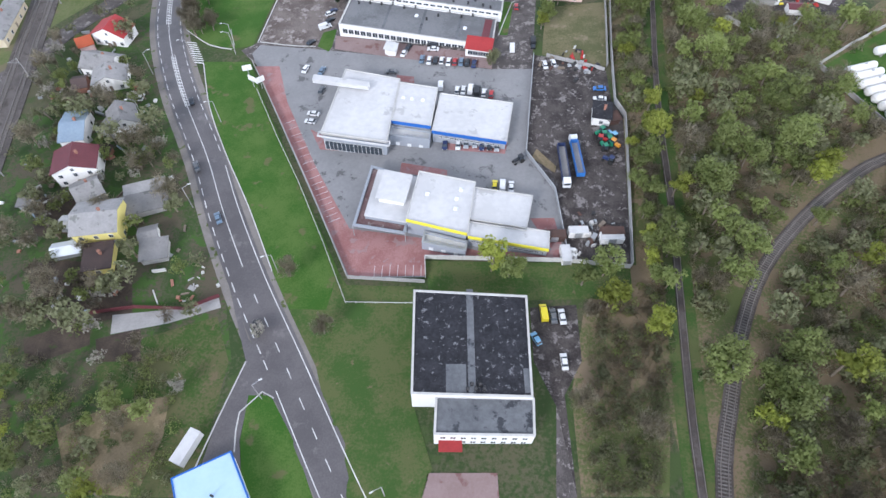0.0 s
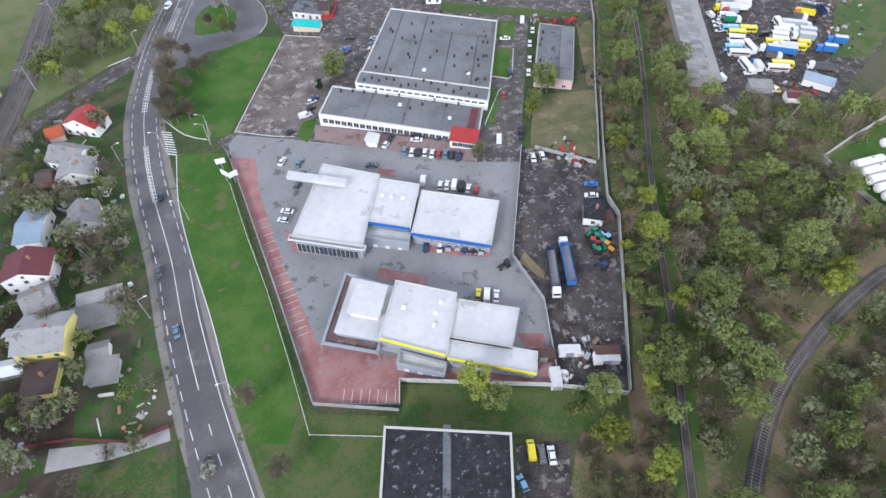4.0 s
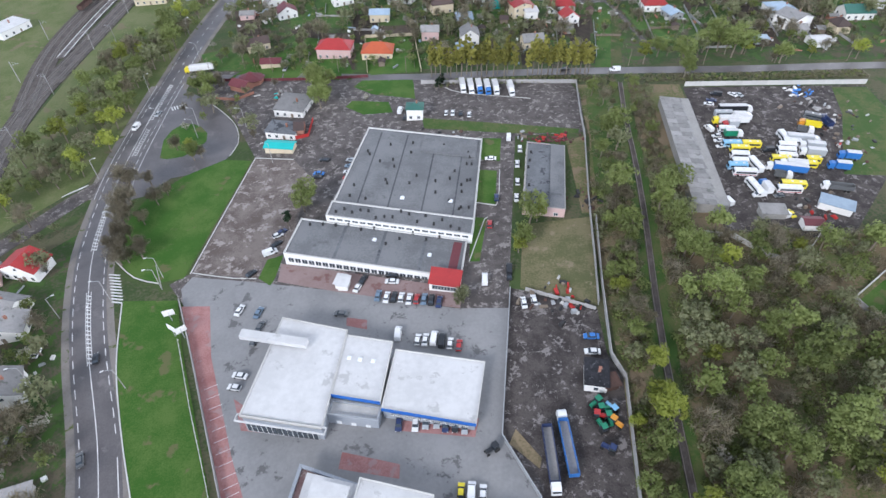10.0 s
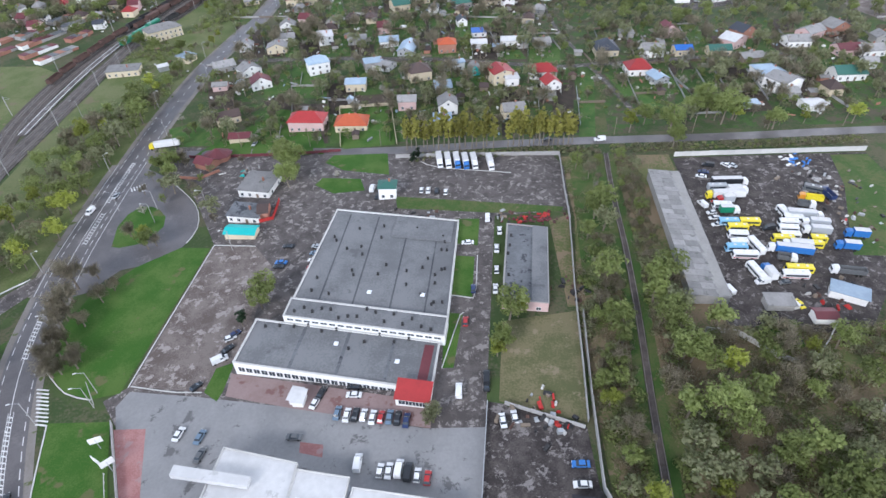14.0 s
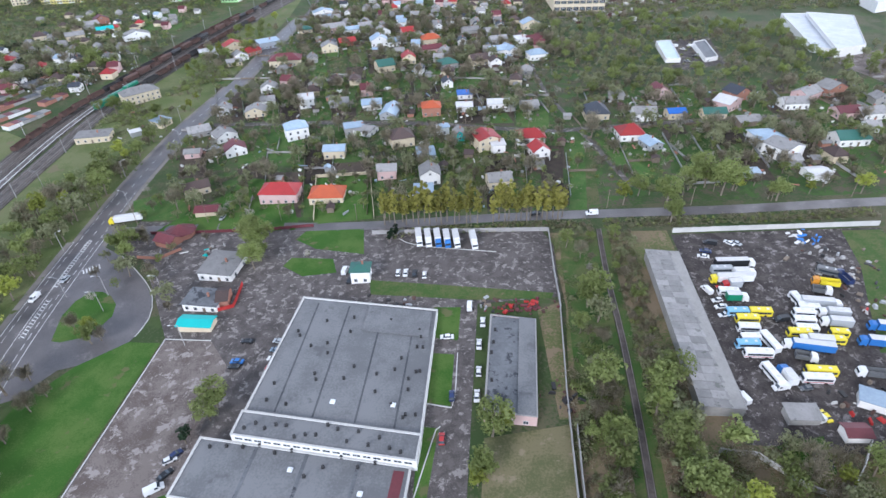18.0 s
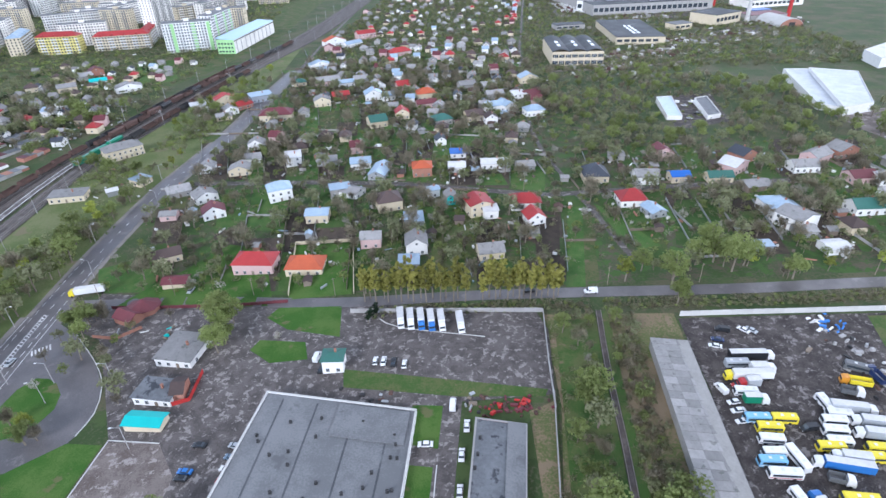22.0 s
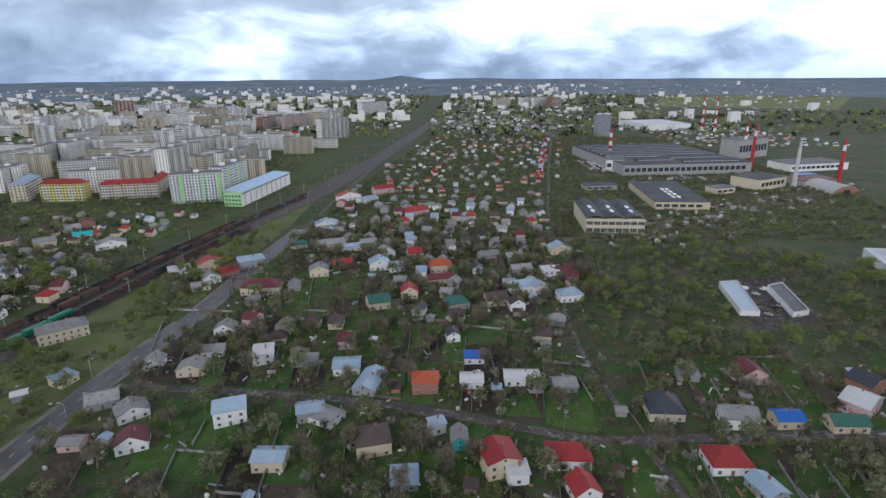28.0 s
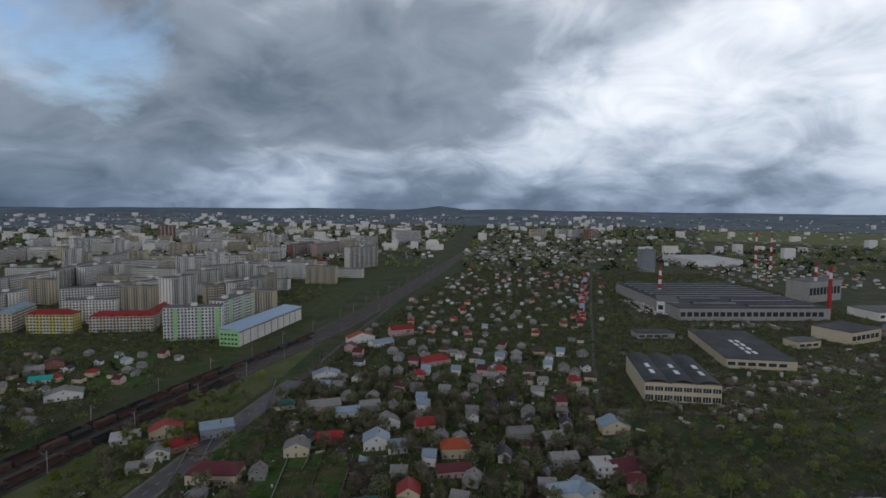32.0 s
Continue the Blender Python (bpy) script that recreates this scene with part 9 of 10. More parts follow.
# bus and lorry yard
row([(123.3, 257.9), (120.0, 253.7), (118.1, 250.9)], ["dark van", "navy sedan", "white sedan"], 70)
row([(129.7, 257.3), (131.9, 257.0)], ["white sedan", "silver sedan"], 35)
row([(112.2, 233.8), (104.0, 192.5), (118.8, 185.7)], ["white van", "white van", "white van"], 16)
row([(117.4, 234.9), (113.3, 228.9), (113.2, 226.0), (112.5, 222.4), (127.7, 218.9), (120.9, 194.1), (114.9, 194.8)], ["red sedan", "white hatch", "white sedan", "white hatch", "dark van", "grey hatch", "white van"], 95)
row([(120.8, 185.5)], ["yellow sedan"], 10)
BUS_YARD = (
    ("dark trailer", lambda: make_lorry("white", "dark", 15, "box"), [(125.7, 244.9)], -94), ("grey bus", lambda: make_bus("silver", 8), [(120.5, 242.4)], -94),
    ("yellow lorry", lambda: make_lorry("yellow", "white", 15.5, "box"), [(121.2, 237.3)], 86), ("white lorry", lambda: make_lorry("white", "white", 8, "box"), [(126.4, 239.6)], -95),
    ("small bus", lambda: make_bus("white", 7.2, "navy"), [(117.7, 231.6), (116.4, 215.8), (137.1, 222.2), (134.6, 220.2), (133.0, 217.2), (131.9, 213.9)], 80), ("green lorry", lambda: make_lorry("white", "green", 7.6, "box"), [(119.0, 228.5)], -96),
    ("silver lorry", lambda: make_lorry("red", "silver", 7.0, "box"), [(119.9, 234.4)], 90),
    ("blue bus", lambda: make_bus("cyan", 7.6, "white"), [(116.2, 222.5), (113.3, 209.6)], 84), ("yellow bus", lambda: make_bus("yellow", 7.6), [(122.7, 221.8), (117.8, 219.4), (129.1, 212.5), (136.3, 209.0)], 82), ("yellow minibus", lambda: make_bus("yellow", 5.8), [(139.5, 211.4)], 80),
    ("long white bus", lambda: make_bus("white", 9.0, "red"), [(114.5, 206.1), (124.8, 196.3)], 82), ("long yellow bus", lambda: make_bus("yellow", 9.2), [(127.1, 198.6)], 80),
    ("tall bus", lambda: make_bus("white", 9.0), [(119.6, 210.1), (114.5, 198.7)], 8), ("blue small", lambda: make_lorry("blue", "white", 7.5, "box"), [(117.9, 197.9)], 4),
    ("minibus", lambda: make_bus("white", 6.5), [(135.8, 226.3)], 2), ("minibus", None, [(115.0, 211.9)], 86), ("silver trailer", lambda: make_lorry("white", "silver", 13, "box"), [(141.5, 223.5)], -104), ("silver short", lambda: make_lorry("white", "silver", 9.5, "box"), [(142.5, 219.0), (141.0, 215.3)], 76),
    ("long blue", lambda: make_lorry("white", "blue", 15, "box"), [(128.6, 207.1)], 74), ("white trailer", lambda: make_lorry("white", "white", 10, "box"), [(131.6, 209.0)], 76), ("tractor", lambda: make_lorry("white", "grey", 6.5, "tipper"), [(145.2, 229.3), (126.1, 203.6)], -112),
    ("blue tipper", lambda: make_lorry("navy", "navy", 8, "tipper"), [(155.1, 234.7)], 5), ("wrecked bus", lambda: make_bus("grey", 8), [(152.3, 238.1)], 60), ("crane lorry", lambda: make_lorry("orange", "yellow", 9, "tipper"), [(148.3, 232.8)], 70),
    ("blue truck", lambda: make_lorry("blue", "blue", 8, "box"), [(152.1, 212.7), (146.1, 207.3)], 76), ("log lorry", lambda: make_lorry("white", "grey", 11, "tipper"), [(140.2, 196.5)], 76),
    ("box truck w", lambda: make_lorry("white", "white", 9.5, "box"), [(22.4, 273.9), (25.8, 272.9), (36.1, 270.9), (42.3, 269.1)], 184), ("box truck b", lambda: make_lorry("blue", "white", 9.5, "box"), [(29.3, 272.4), (32.7, 271.4)], 184),
    ("grain a", lambda: make_lorry("white", "navy", 17, "tipper"), [(36.0, 109.8)], 180), ("grain b", lambda: make_lorry("white", "blue", 17, "tipper"), [(40.0, 113.4)], 2),
    ("yellow road", lambda: make_lorry("yellow", "white", 15, "box"), [(-101.5, 306.5)], 98),
)
for key, maker, pts, hd in BUS_YARD:
    for p in pts:
        park(key, maker, p, hd, "vehicles in the bus yard" if p[0] > 90 else "")
row([(201.9, 499.1), (204.1, 490.6), (212.0, 497.8), (204.5, 470.1), (195.7, 461.7), (207.8, 460.2), (214.2, 484.0)], ["white van", "white sedan", "white van", "dark van", "silver sedan", "white hatch", "orange van"], 40)

# farm machinery and a cart
def machine(p, colour, label):
    root = thing("tractor", p[0], p[1], gz(*p) + 0.1, tree_rng.uniform(0, 6), label, "tractor")
    part("hood", Shape().box(0, 0.9, 0.8, 0.8, 1.8, 0.8, 0, 0.1), CAR_PAINT[colour], root)
    part("cab", Shape().box(0, -0.7, 0.8, 1.3, 1.3, 1.5, 0, 0.12), M_GLASS, root)
    part("cab_roof", Shape().box(0, -0.7, 2.3, 1.4, 1.4, 0.12), CAR_PAINT[colour], root)
    for s in (-1, 1):
        part("rear_wheel", Shape().tube((s * 0.7 - 0.2, -0.9, 0.7), (s * 0.7 + 0.2, -0.9, 0.7), 0.75, n=14), M_RUBBER, root)
        part("front_wheel", Shape().tube((s * 0.6 - 0.12, 1.4, 0.4), (s * 0.6 + 0.12, 1.4, 0.4), 0.42, n=12), M_RUBBER, root)


for p, c in zip([(48.2, 123.1), (49.7, 121.5), (48.4, 119.8), (50.4, 118.8), (51.7, 117.9), (48.4, 117.1), (51.5, 121.5), (48.9, 111.9)], ["green", "green", "red", "green", "orange", "green", "cyan", "navy"]):
    machine(p, c, f"small {c} tractor among farm machinery")
machine((23.3, 112.8), "dark", "dark towed implement on the paving")

# goods wagons
def wagon(kind, colour):
    root = thing("goods_wagon", 0, 0, 0, 0, f"{kind} goods wagon of rusty {colour} steel on the track", "goods wagon")
    m_ = {"brown": M_RUST, "dark": M_DARK, "green": CAR_PAINT["green"]}[colour]
    outer = [(-1.5, -6.2), (1.5, -6.2), (1.5, 6.2), (-1.5, 6.2)]
    if kind == "open":
        part("sides", ring(Shape(), outer, shrink(outer, 0.12), 1.1, 3.2), m_, root)
        part("floor", Shape().box(0, 0, 1.0, 2.9, 12.3, 0.25), M_CHASSIS, root)
    elif kind == "tank":
        part("tank", Shape().tube((0, -5.8, 2.5), (0, 5.8, 2.5), 1.4, n=14), m_, root)
        part("floor", Shape().box(0, 0, 0.9, 2.6, 12.3, 0.25), M_CHASSIS, root)
    else:
        part("body", Shape().box(0, 0, 1.1, 3.0, 12.4, 2.6), m_, root)
        part("roof", Shape().prism([(-1.55, -6.3), (1.55, -6.3), (1.55, 6.3), (-1.55, 6.3)], 3.7, 4.2, [(-0.7, -6.3), (0.7, -6.3), (0.7, 6.3), (-0.7, 6.3)]), m_, root)
    for y in (-4.4, 4.4):
        part("bogie", Shape().box(0, y, 0.5, 2.2, 2.6, 0.5), M_CHASSIS, root)
    return root


wagons = {k: wagon(*k) for k in (("open", "brown"), ("open", "dark"), ("tank", "dark"), ("closed", "brown"), ("closed", "green"))}
fresh = set(wagons)
wr = random.Random(9)
rn = normals(RAILWAY)
fine = []
for (a, b, n) in zip(RAILWAY, RAILWAY[1:], rn):
    k = max(1, round(math.dist(a, b)))
    fine += [((a[0] + (b[0] - a[0]) * i / k, a[1] + (b[1] - a[1]) * i / k), n) for i in range(k)]
west = []
for (a, b, n) in zip(WEST_LINE, WEST_LINE[1:], normals(WEST_LINE)):
    k = max(1, round(math.dist(a, b)))
    west += [((a[0] + (b[0] - a[0]) * i / k, a[1] + (b[1] - a[1]) * i / k), n) for i in range(k)]
for off, y0, y1, kinds, way in ((2.5, 388, 440, [("open", "brown")], west), (9, 441, 660, [("open", "brown"), ("open", "dark")], fine), (4, 470, 760, [("open", "brown"), ("tank", "dark"), ("closed", "brown")], fine),
                                (-6, 441, 470, [("closed", "green")], fine), (-11, 470, 640, [("open", "brown"), ("open", "dark")], fine)):
    last = None
    for i, ((x, y), n) in enumerate(way):
        if y0 < y < y1 and (last is None or i - last >= 14):
            last = i
            k = wr.choice(kinds)
            px, py = x + n[0] * off, y + n[1] * off
            m = pose(px, py, gz(px, py) + 0.52, 0, 0, math.degrees(math.atan2(n[1], n[0])))
            if k in fresh:
                fresh.discard(k)
                wagons[k].matrix_basis = m
            else:
                tagged(copy_thing(wagons[k], m), group="goods trains")

for k in sorted(fresh):
    for ob in (*wagons[k].children, wagons[k]):
        bpy.data.objects.remove(ob)
# ---- walls and fences ----
def wall_line(name, pts, h, material, label, step=2.5, t=0.14, post=None, posts_too=False):
    """A fence of upright panels between posts, following the ground."""
    p0 = pts[0]
    root = thing(name, p0[0], p0[1], gz(*p0), 0, label, "fence")
    z0 = gz(*p0)
    for a, b in zip(pts, pts[1:]):
        n = max(1, round(math.dist(a, b) / step))
        rot = math.atan2(b[1] - a[1], b[0] - a[0])
        ln = math.dist(a, b) / n
        me = Shape().box(0, 0, 0, ln - 0.06, t, h).box(0, 0, h, ln - 0.06, t * 1.6, 0.06).mesh("panel")
        me.materials.append(material)
        pm = Shape().box(0, 0, -0.3, 0.2, 0.22, h + 0.5).mesh("post")
        pm.materials.append(post or material)
        for k in range(n):
            x, y = a[0] + (b[0] - a[0]) * (k + 0.5) / n, a[1] + (b[1] - a[1]) * (k + 0.5) / n
            part("panel", me, material, root, at=pose(x - p0[0], y - p0[1], gz(x, y) - z0 - 0.1, 0, 0, math.degrees(rot)))
            if not posts_too:
                continue
            x, y = a[0] + (b[0] - a[0]) * k / n, a[1] + (b[1] - a[1]) * k / n
            part("post", pm, post or material, root, at=pose(x - p0[0], y - p0[1], gz(x, y) - z0, 0, 0, math.degrees(rot)))
    return root


wall_line("compound_wall", [(-64.2, 161.9), (-54.1, 141.6), (-36.1, 103.8), (-23.0, 75.0), (-3.0, 73.2)], 1.5, M_CONC, "low grey concrete wall round the paved compound", 3.2)
wall_line("compound_wall", [(-2.9, 74.6), (-3.2, 80.4), (32.9, 78.4), (49.0, 76.1)], 1.8, M_PALECONC, "pale concrete wall behind the showroom", 3.2)
wall_line("yard_wall", [(49.3, 76.5), (52.9, 101.4), (56.7, 129.6), (54.7, 136.2), (57.5, 161.1), (61.1, 187.3)], 2.2, M_CONC, "long pale concrete panel wall of the yard", 3.2)
wall_line("yard_fence", [(31.7, 159.9), (25.8, 116.0), (32.7, 101.9), (33.7, 79.2)], 1.6, M_GALV, "grey mesh fence between yard and compound", 3.2)
wall_line("yard_fence", [(35.9, 159.4), (54.0, 151.3)], 1.4, M_CONC, "low wall between yard and grass plot", 3.2)
wall_line("yard_wall", [(55.0, 152.8), (57.2, 168.7), (60.8, 197.1), (66.8, 236.6)], 1.8, M_CONC, "long pale concrete panel wall of the yard", 3.2)
wall_line("lorry_park_wall", [(4.3, 281.4), (70.2, 273.4), (67.6, 249.2), (66.0, 230.2)], 1.8, M_CONC, "pale concrete wall round the lorry park", 3.2)
wall_line("bus_yard_wall", [(113.4, 266.4), (149.6, 264.5), (185.6, 263.0)], 2.0, M_PALECONC, "pale concrete wall behind the bus yard", 3.2)
wall_line("villa_wall", [(-20.4, 294.9), (-24.9, 332.5), (-0.1, 331.1), (4.3, 292.6)], 1.6, M_CREAM, "cream garden wall round a villa", 3.0)
wall_line("villa_fence", [(-87.0, 295.4), (-63.9, 293.1), (-36.5, 291.0), (-19.7, 290.8)], 1.4, M_ROOFMAROON, "dark red fence along the street", 3.0)
wall_line("tank_wall", [(122.1, 151.0), (135.2, 160.1), (154.1, 171.9)], 1.8, M_PALECONC, "white wall round the tank farm", 3.2)
wall_line("tank_wall", [(122.1, 151.0), (126.5, 137.6), (132.3, 123.6)], 1.8, M_CONC, "white wall round the tank farm", 3.2)
wall_line("scrap_wall", [(91.9, 178.1), (99.8, 176.4), (106.7, 167.8), (113.2, 164.5), (121.3, 171.7), (126.7, 177.6)], 1.8, M_PALECONC, "pale wall south of the bus yard", 3.2)
wall_line("cafe_fence", [(-85.9, 278.9), (-76.8, 276.9), (-69.9, 282.3)], 1.3, M_BRICK, "low brick fence round the cafe", 2.5)
wall_line("red_fence", [(-44.4, 243.6), (-39.6, 245.1), (-39.6, 257.1)], 1.5, M_REDPAINT, "red sheet fence behind the cafe", 2.5)
wall_line("drive_fence", [(-87.5, 66.0), (-76.4, 67.5), (-63.1, 66.8), (-55.3, 70.4)], 1.5, M_ROOFMAROON, "dark red fence along a driveway", 2.5)

# white kerbs
def kerb(pts, label="low white-painted concrete kerb", width=0.28, material=M_PALECONC):
    sh = Shape()
    ribbon(sh, spline(pts, 4), width / 2, -width / 2, 0.24, 0.3)
    tagged(part("kerb", sh, material), label, "kerb", kind="structure")


for pts in ([(-64.4, 172.8), (-62.8, 187.8), (-57.9, 231.9)], [(-81.5, 162.4), (-74.2, 140.3), (-64.5, 119.8), (-53.6, 99.4), (-43.1, 77.7)], [(-43.6, 32.0), (-44.2, 40.6), (-39.8, 45.3), (-36.9, 43.8)], [(-45.1, 52.7), (-48.9, 38.8), (-51.5, 28.5)], [(-58.0, 232.3), (-42.7, 229.9)],
            [(-92.7, 281.1), (-77.5, 264.6), (-70.4, 253.9), (-67.3, 242.9), (-68.6, 234.7)], [(-63.8, 173.1), (-50.4, 170.1), (-43.2, 169.5)], [(-92.2, 181.3), (-81.7, 172.3), (-73.2, 169.5)], [(14.9, 276.6), (22.2, 271.0), (49.8, 263.0)], [(23.5, 198.9), (30.7, 196.7), (33.4, 215.9)], [(20.7, 171.8), (26.5, 190.3), (27.6, 191.2)],
            [(-6.6, 211.5), (-2.4, 209.1), (2.5, 213.5)]):
    kerb(pts)

# low white posts along the lawn
posts = [(-60.0, 147.8), (-50.1, 126.8), (-40.2, 107.2), (-31.1, 87.2), (-22.8, 67.9), (-5.3, 67.2)]
root = thing("post_row", posts[0][0], posts[0][1], gz(*posts[0]), 0, "row of short white posts across the lawn", "posts")
pm = Shape().box(0, 0, -0.2, 0.18, 0.18, 0.85).mesh("post")
pm.materials.append(M_PALECONC)
for a, b in zip(posts, posts[1:]):
    n = int(math.dist(a, b) / 2.2)
    rail = Shape()
    ribbon(rail, [(a[0] + (b[0] - a[0]) * k / 6, a[1] + (b[1] - a[1]) * k / 6) for k in range(7)], 0.07, -0.07, 0.66, 0.1)
    part("rail", rail, M_PALECONC, root, at=Matrix.Translation((-posts[0][0], -posts[0][1], -gz(*posts[0]))))
    for k in range(n):
        x, y = a[0] + (b[0] - a[0]) * k / n, a[1] + (b[1] - a[1]) * k / n
        part("post", pm, M_PALECONC, root, at=Matrix.Translation((x - posts[0][0], y - posts[0][1], gz(x, y) - gz(*posts[0]))))

# painted parking bays
sh = Shape()
for a, b, n in (((-17.2, 75.3), (-3.1, 75.1), 7), ((-29.5, 91.9), (-36.8, 107.3), 8), ((-36.8, 107.3), (-48.7, 133.4), 9)):
    d = Vector((b[0] - a[0], b[1] - a[1])).normalized()
    w = Vector((-d.y, d.x)) if d.x > 0 else Vector((d.y, -d.x))
    for k in range(n):
        p = Vector(a).lerp(Vector(b), (k + 0.5) / n)
        ribbon(sh, [tuple(p), tuple(p + w * 3.4)], 0.06, -0.06, 0.098)
tagged(part("bay_lines", sh, M_MARK), "thin white parking bay lines", "road marking", kind="structure")

# ---- lamps, masts and poles ----
def lamp_post():
    root = thing("street_lamp", 0, 0, 0, 0, "tall concrete street lamp with a bent arm", "street lamp")
    part("pole", Shape().tube((0, 0, -0.3), (0, 0, 8.5), 0.14, 0.09, 8), M_CONC, root)
    part("arm", Shape().tube((0, 0, 8.4), (1.8, 0, 9.2), 0.06, n=6), M_GALV, root)
    part("lamp_head", Shape().box(2.1, 0, 9.1, 0.8, 0.3, 0.16), M_FRAME, root)
    return root


lp = lamp_post()
first = True
for i in range(6, 86, 5):
    (x, y), n = MAIN_ROAD[i], normals(MAIN_ROAD)[i]
    side = 1 if i % 2 else -1
    px, py = x + n[0] * 7.6 * side, y + n[1] * 7.6 * side
    m = pose(px, py, gz(px, py), 0, 0, math.degrees(math.atan2(-n[1] * side, -n[0] * side)))
    if first:
        lp.matrix_basis, first = m, False
    else:
        copy_thing(lp, m)
for x, y in [(-164.9, 409.1), (-171.7, 494.4), (-66.9, 254.9), (-50.5, 228.8), (-157.2, 343.5), (-85.1, 248.6), (-87.3, 257.2), (-4.2, 432.5)] + [(-71.2, 167.0), (-93.8, 134.9)] + [(-72.5, 171.8), (-85.2, 163.4)]:
    copy_thing(lp, pose(x, y, gz(x, y), 0, 0, 200))

mast = thing("catenary_mast", 0, 0, 0, 0, "concrete railway mast with a steel bracket", "mast")
part("pole", Shape().tube((0, 0, -0.3), (0, 0, 10.5), 0.2, 0.13, 8), M_CONC, mast)
part("bracket", Shape().tube((0, 0, 8.6), (3.4, 0, 9.1), 0.06, n=6).tube((0, 0, 10), (3.4, 0, 9.1), 0.04, n=5), M_GALV, mast)
first = True
for i in range(2, len(RAILWAY) - 40, 6):
    (x, y), n = RAILWAY[i], rn[i]
    for s in (1, -1):
        px, py = x + n[0] * 14.8 * s, y + n[1] * 14.8 * s
        m = pose(px, py, gz(px, py), 0, 0, math.degrees(math.atan2(-n[1] * s, -n[0] * s)))
        if first:
            mast.matrix_basis, first = m, False
        else:
            tagged(copy_thing(mast, m), group="masts along the railway")
for line, side in ((EAST_LINE, -6.4), (WEST_LINE, 7.2)):
    for i in range(20 if side < 0 else 3, len(line) - 2, 5):
        (x, y), n = line[i], normals(line)[i]
        px, py = x + n[0] * side, y + n[1] * side
        k = -1 if side > 0 else 1
        tagged(copy_thing(mast, pose(px, py, gz(px, py), 0, 0, math.degrees(math.atan2(n[1] * k, n[0] * k)))), group="masts along the railway")
pole = thing("utility_pole", 0, 0, 0, 0, "wooden utility pole with a crossarm", "pole")
part("pole", Shape().tube((0, 0, -0.3), (0, 0, 8), 0.13, 0.1, 7), M_WOOD, pole)
part("crossarm", Shape().box(0, 0, 7.4, 1.6, 0.1, 0.12), M_WOOD, pole)
first = True
for ln, off in ((LANE, 3), (LANE_B, 3), (CROSS_ROAD, 4.2)):
    for i in range(2, len(ln) - 1, 5):
        (x, y), n = ln[i], normals(ln)[i]
        px, py = x + n[0] * off, y + n[1] * off
        m = pose(px, py, gz(px, py), 0, 0, 20)
        if first:
            pole.matrix_basis, first = m, False
        else:
            copy_thing(pole, m)

# ---- tank farm ----
tank = thing("storage_tank", 0, 0, 0, 0, "white horizontal storage tank on saddles", "tank")
part("shell", Shape().tube((0, -5, 2.0), (0, 5, 2.0), 1.4, n=18).tube((0, 5, 2.0), (0, 5.5, 2.0), 1.4, 0.7, 18).tube((0, -5, 2.0), (0, -5.5, 2.0), 1.4, 0.7, 18), M_WHITE, tank)
part("hatch", Shape().tube((0, 1, 3.3), (0, 1, 3.8), 0.4, n=10), M_GALV, tank)
for y in (-3, 3):
    part("saddle", Shape().box(0, y, -0.2, 2.4, 0.4, 1.4), M_CONC, tank)
first = True
a, b = (133.5, 147.5), (138.0, 128.3)
for k in range(7):
    p = (a[0] + (b[0] - a[0]) * k / 6, a[1] + (b[1] - a[1]) * k / 6)
    m = pose(*p, gz(*p), 0, 0, -72)
    if first:
        tank.matrix_basis, first = m, False
    else:
        tagged(copy_thing(tank, m), group="tanks of the tank farm")
p = (146.5, 157.0)
copy_thing(tank, pose(*p, gz(*p), 0, 0, -72))

# ---- garden beds, sheds and fences between the houses ----
gr = random.Random(50)
lots = [h for h in homes if -120 < h[0] < 330 and 60 < h[1] < 560]


# long narrow garden plots, side by side between the lanes, with fences on their borders
BANDS = ((-82, 94, lambda x: at_x(CROSS_ROAD, x) + 7, lambda x: at_x(LANE, x) - 4, 3), (-92, 92, lambda x: at_x(LANE, x) + 4, lambda x: at_x(LANE, x) + 76, 3),
         (-84, 92, lambda x: at_x(LANE, x) + 79, lambda x: at_x(LANE_B, x) - 5, 3), (-76, 104, lambda x: at_x(LANE_B, x) + 5, lambda x: at_x(LANE_B, x) + 86, 3),
         (-72, 116, lambda x: at_x(LANE_B, x) + 90, lambda x: at_x(LANE_B, x) + 180, 2), (112, 320, lambda x: at_x(CROSS_ROAD, x) + 20, lambda x: at_x(LANE, x) - 4, 2), (112, 320, lambda x: at_x(LANE, x) + 4, lambda x: at_x(LANE, x) + 54, 2))
SOWN = ((M_CROP, "bright green grassy garden plot"), (M_SOIL, "freshly dug dark garden plot"), (M_MEADOW, "rough olive garden plot"), (M_GARDEN, "garden plot of mixed soil and weeds"), (M_CROP, "bright green grassy garden plot"))
fences = {M_WOOD: Shape(), M_GALV: Shape(), M_CONC: Shape()}


def fence_run(sh, p, q, h=1.25):
    """Panels between posts from p to q on the ground."""
    n = max(1, round(math.dist(p, q) / 4))
    rot = math.atan2(q[1] - p[1], q[0] - p[0])
    for k in range(n):
        x, y = p[0] + (q[0] - p[0]) * (k + 0.5) / n, p[1] + (q[1] - p[1]) * (k + 0.5) / n
        sh.box(x, y, gz(x, y) - 0.1, math.dist(p, q) / n - 0.12, 0.09, h, rot)


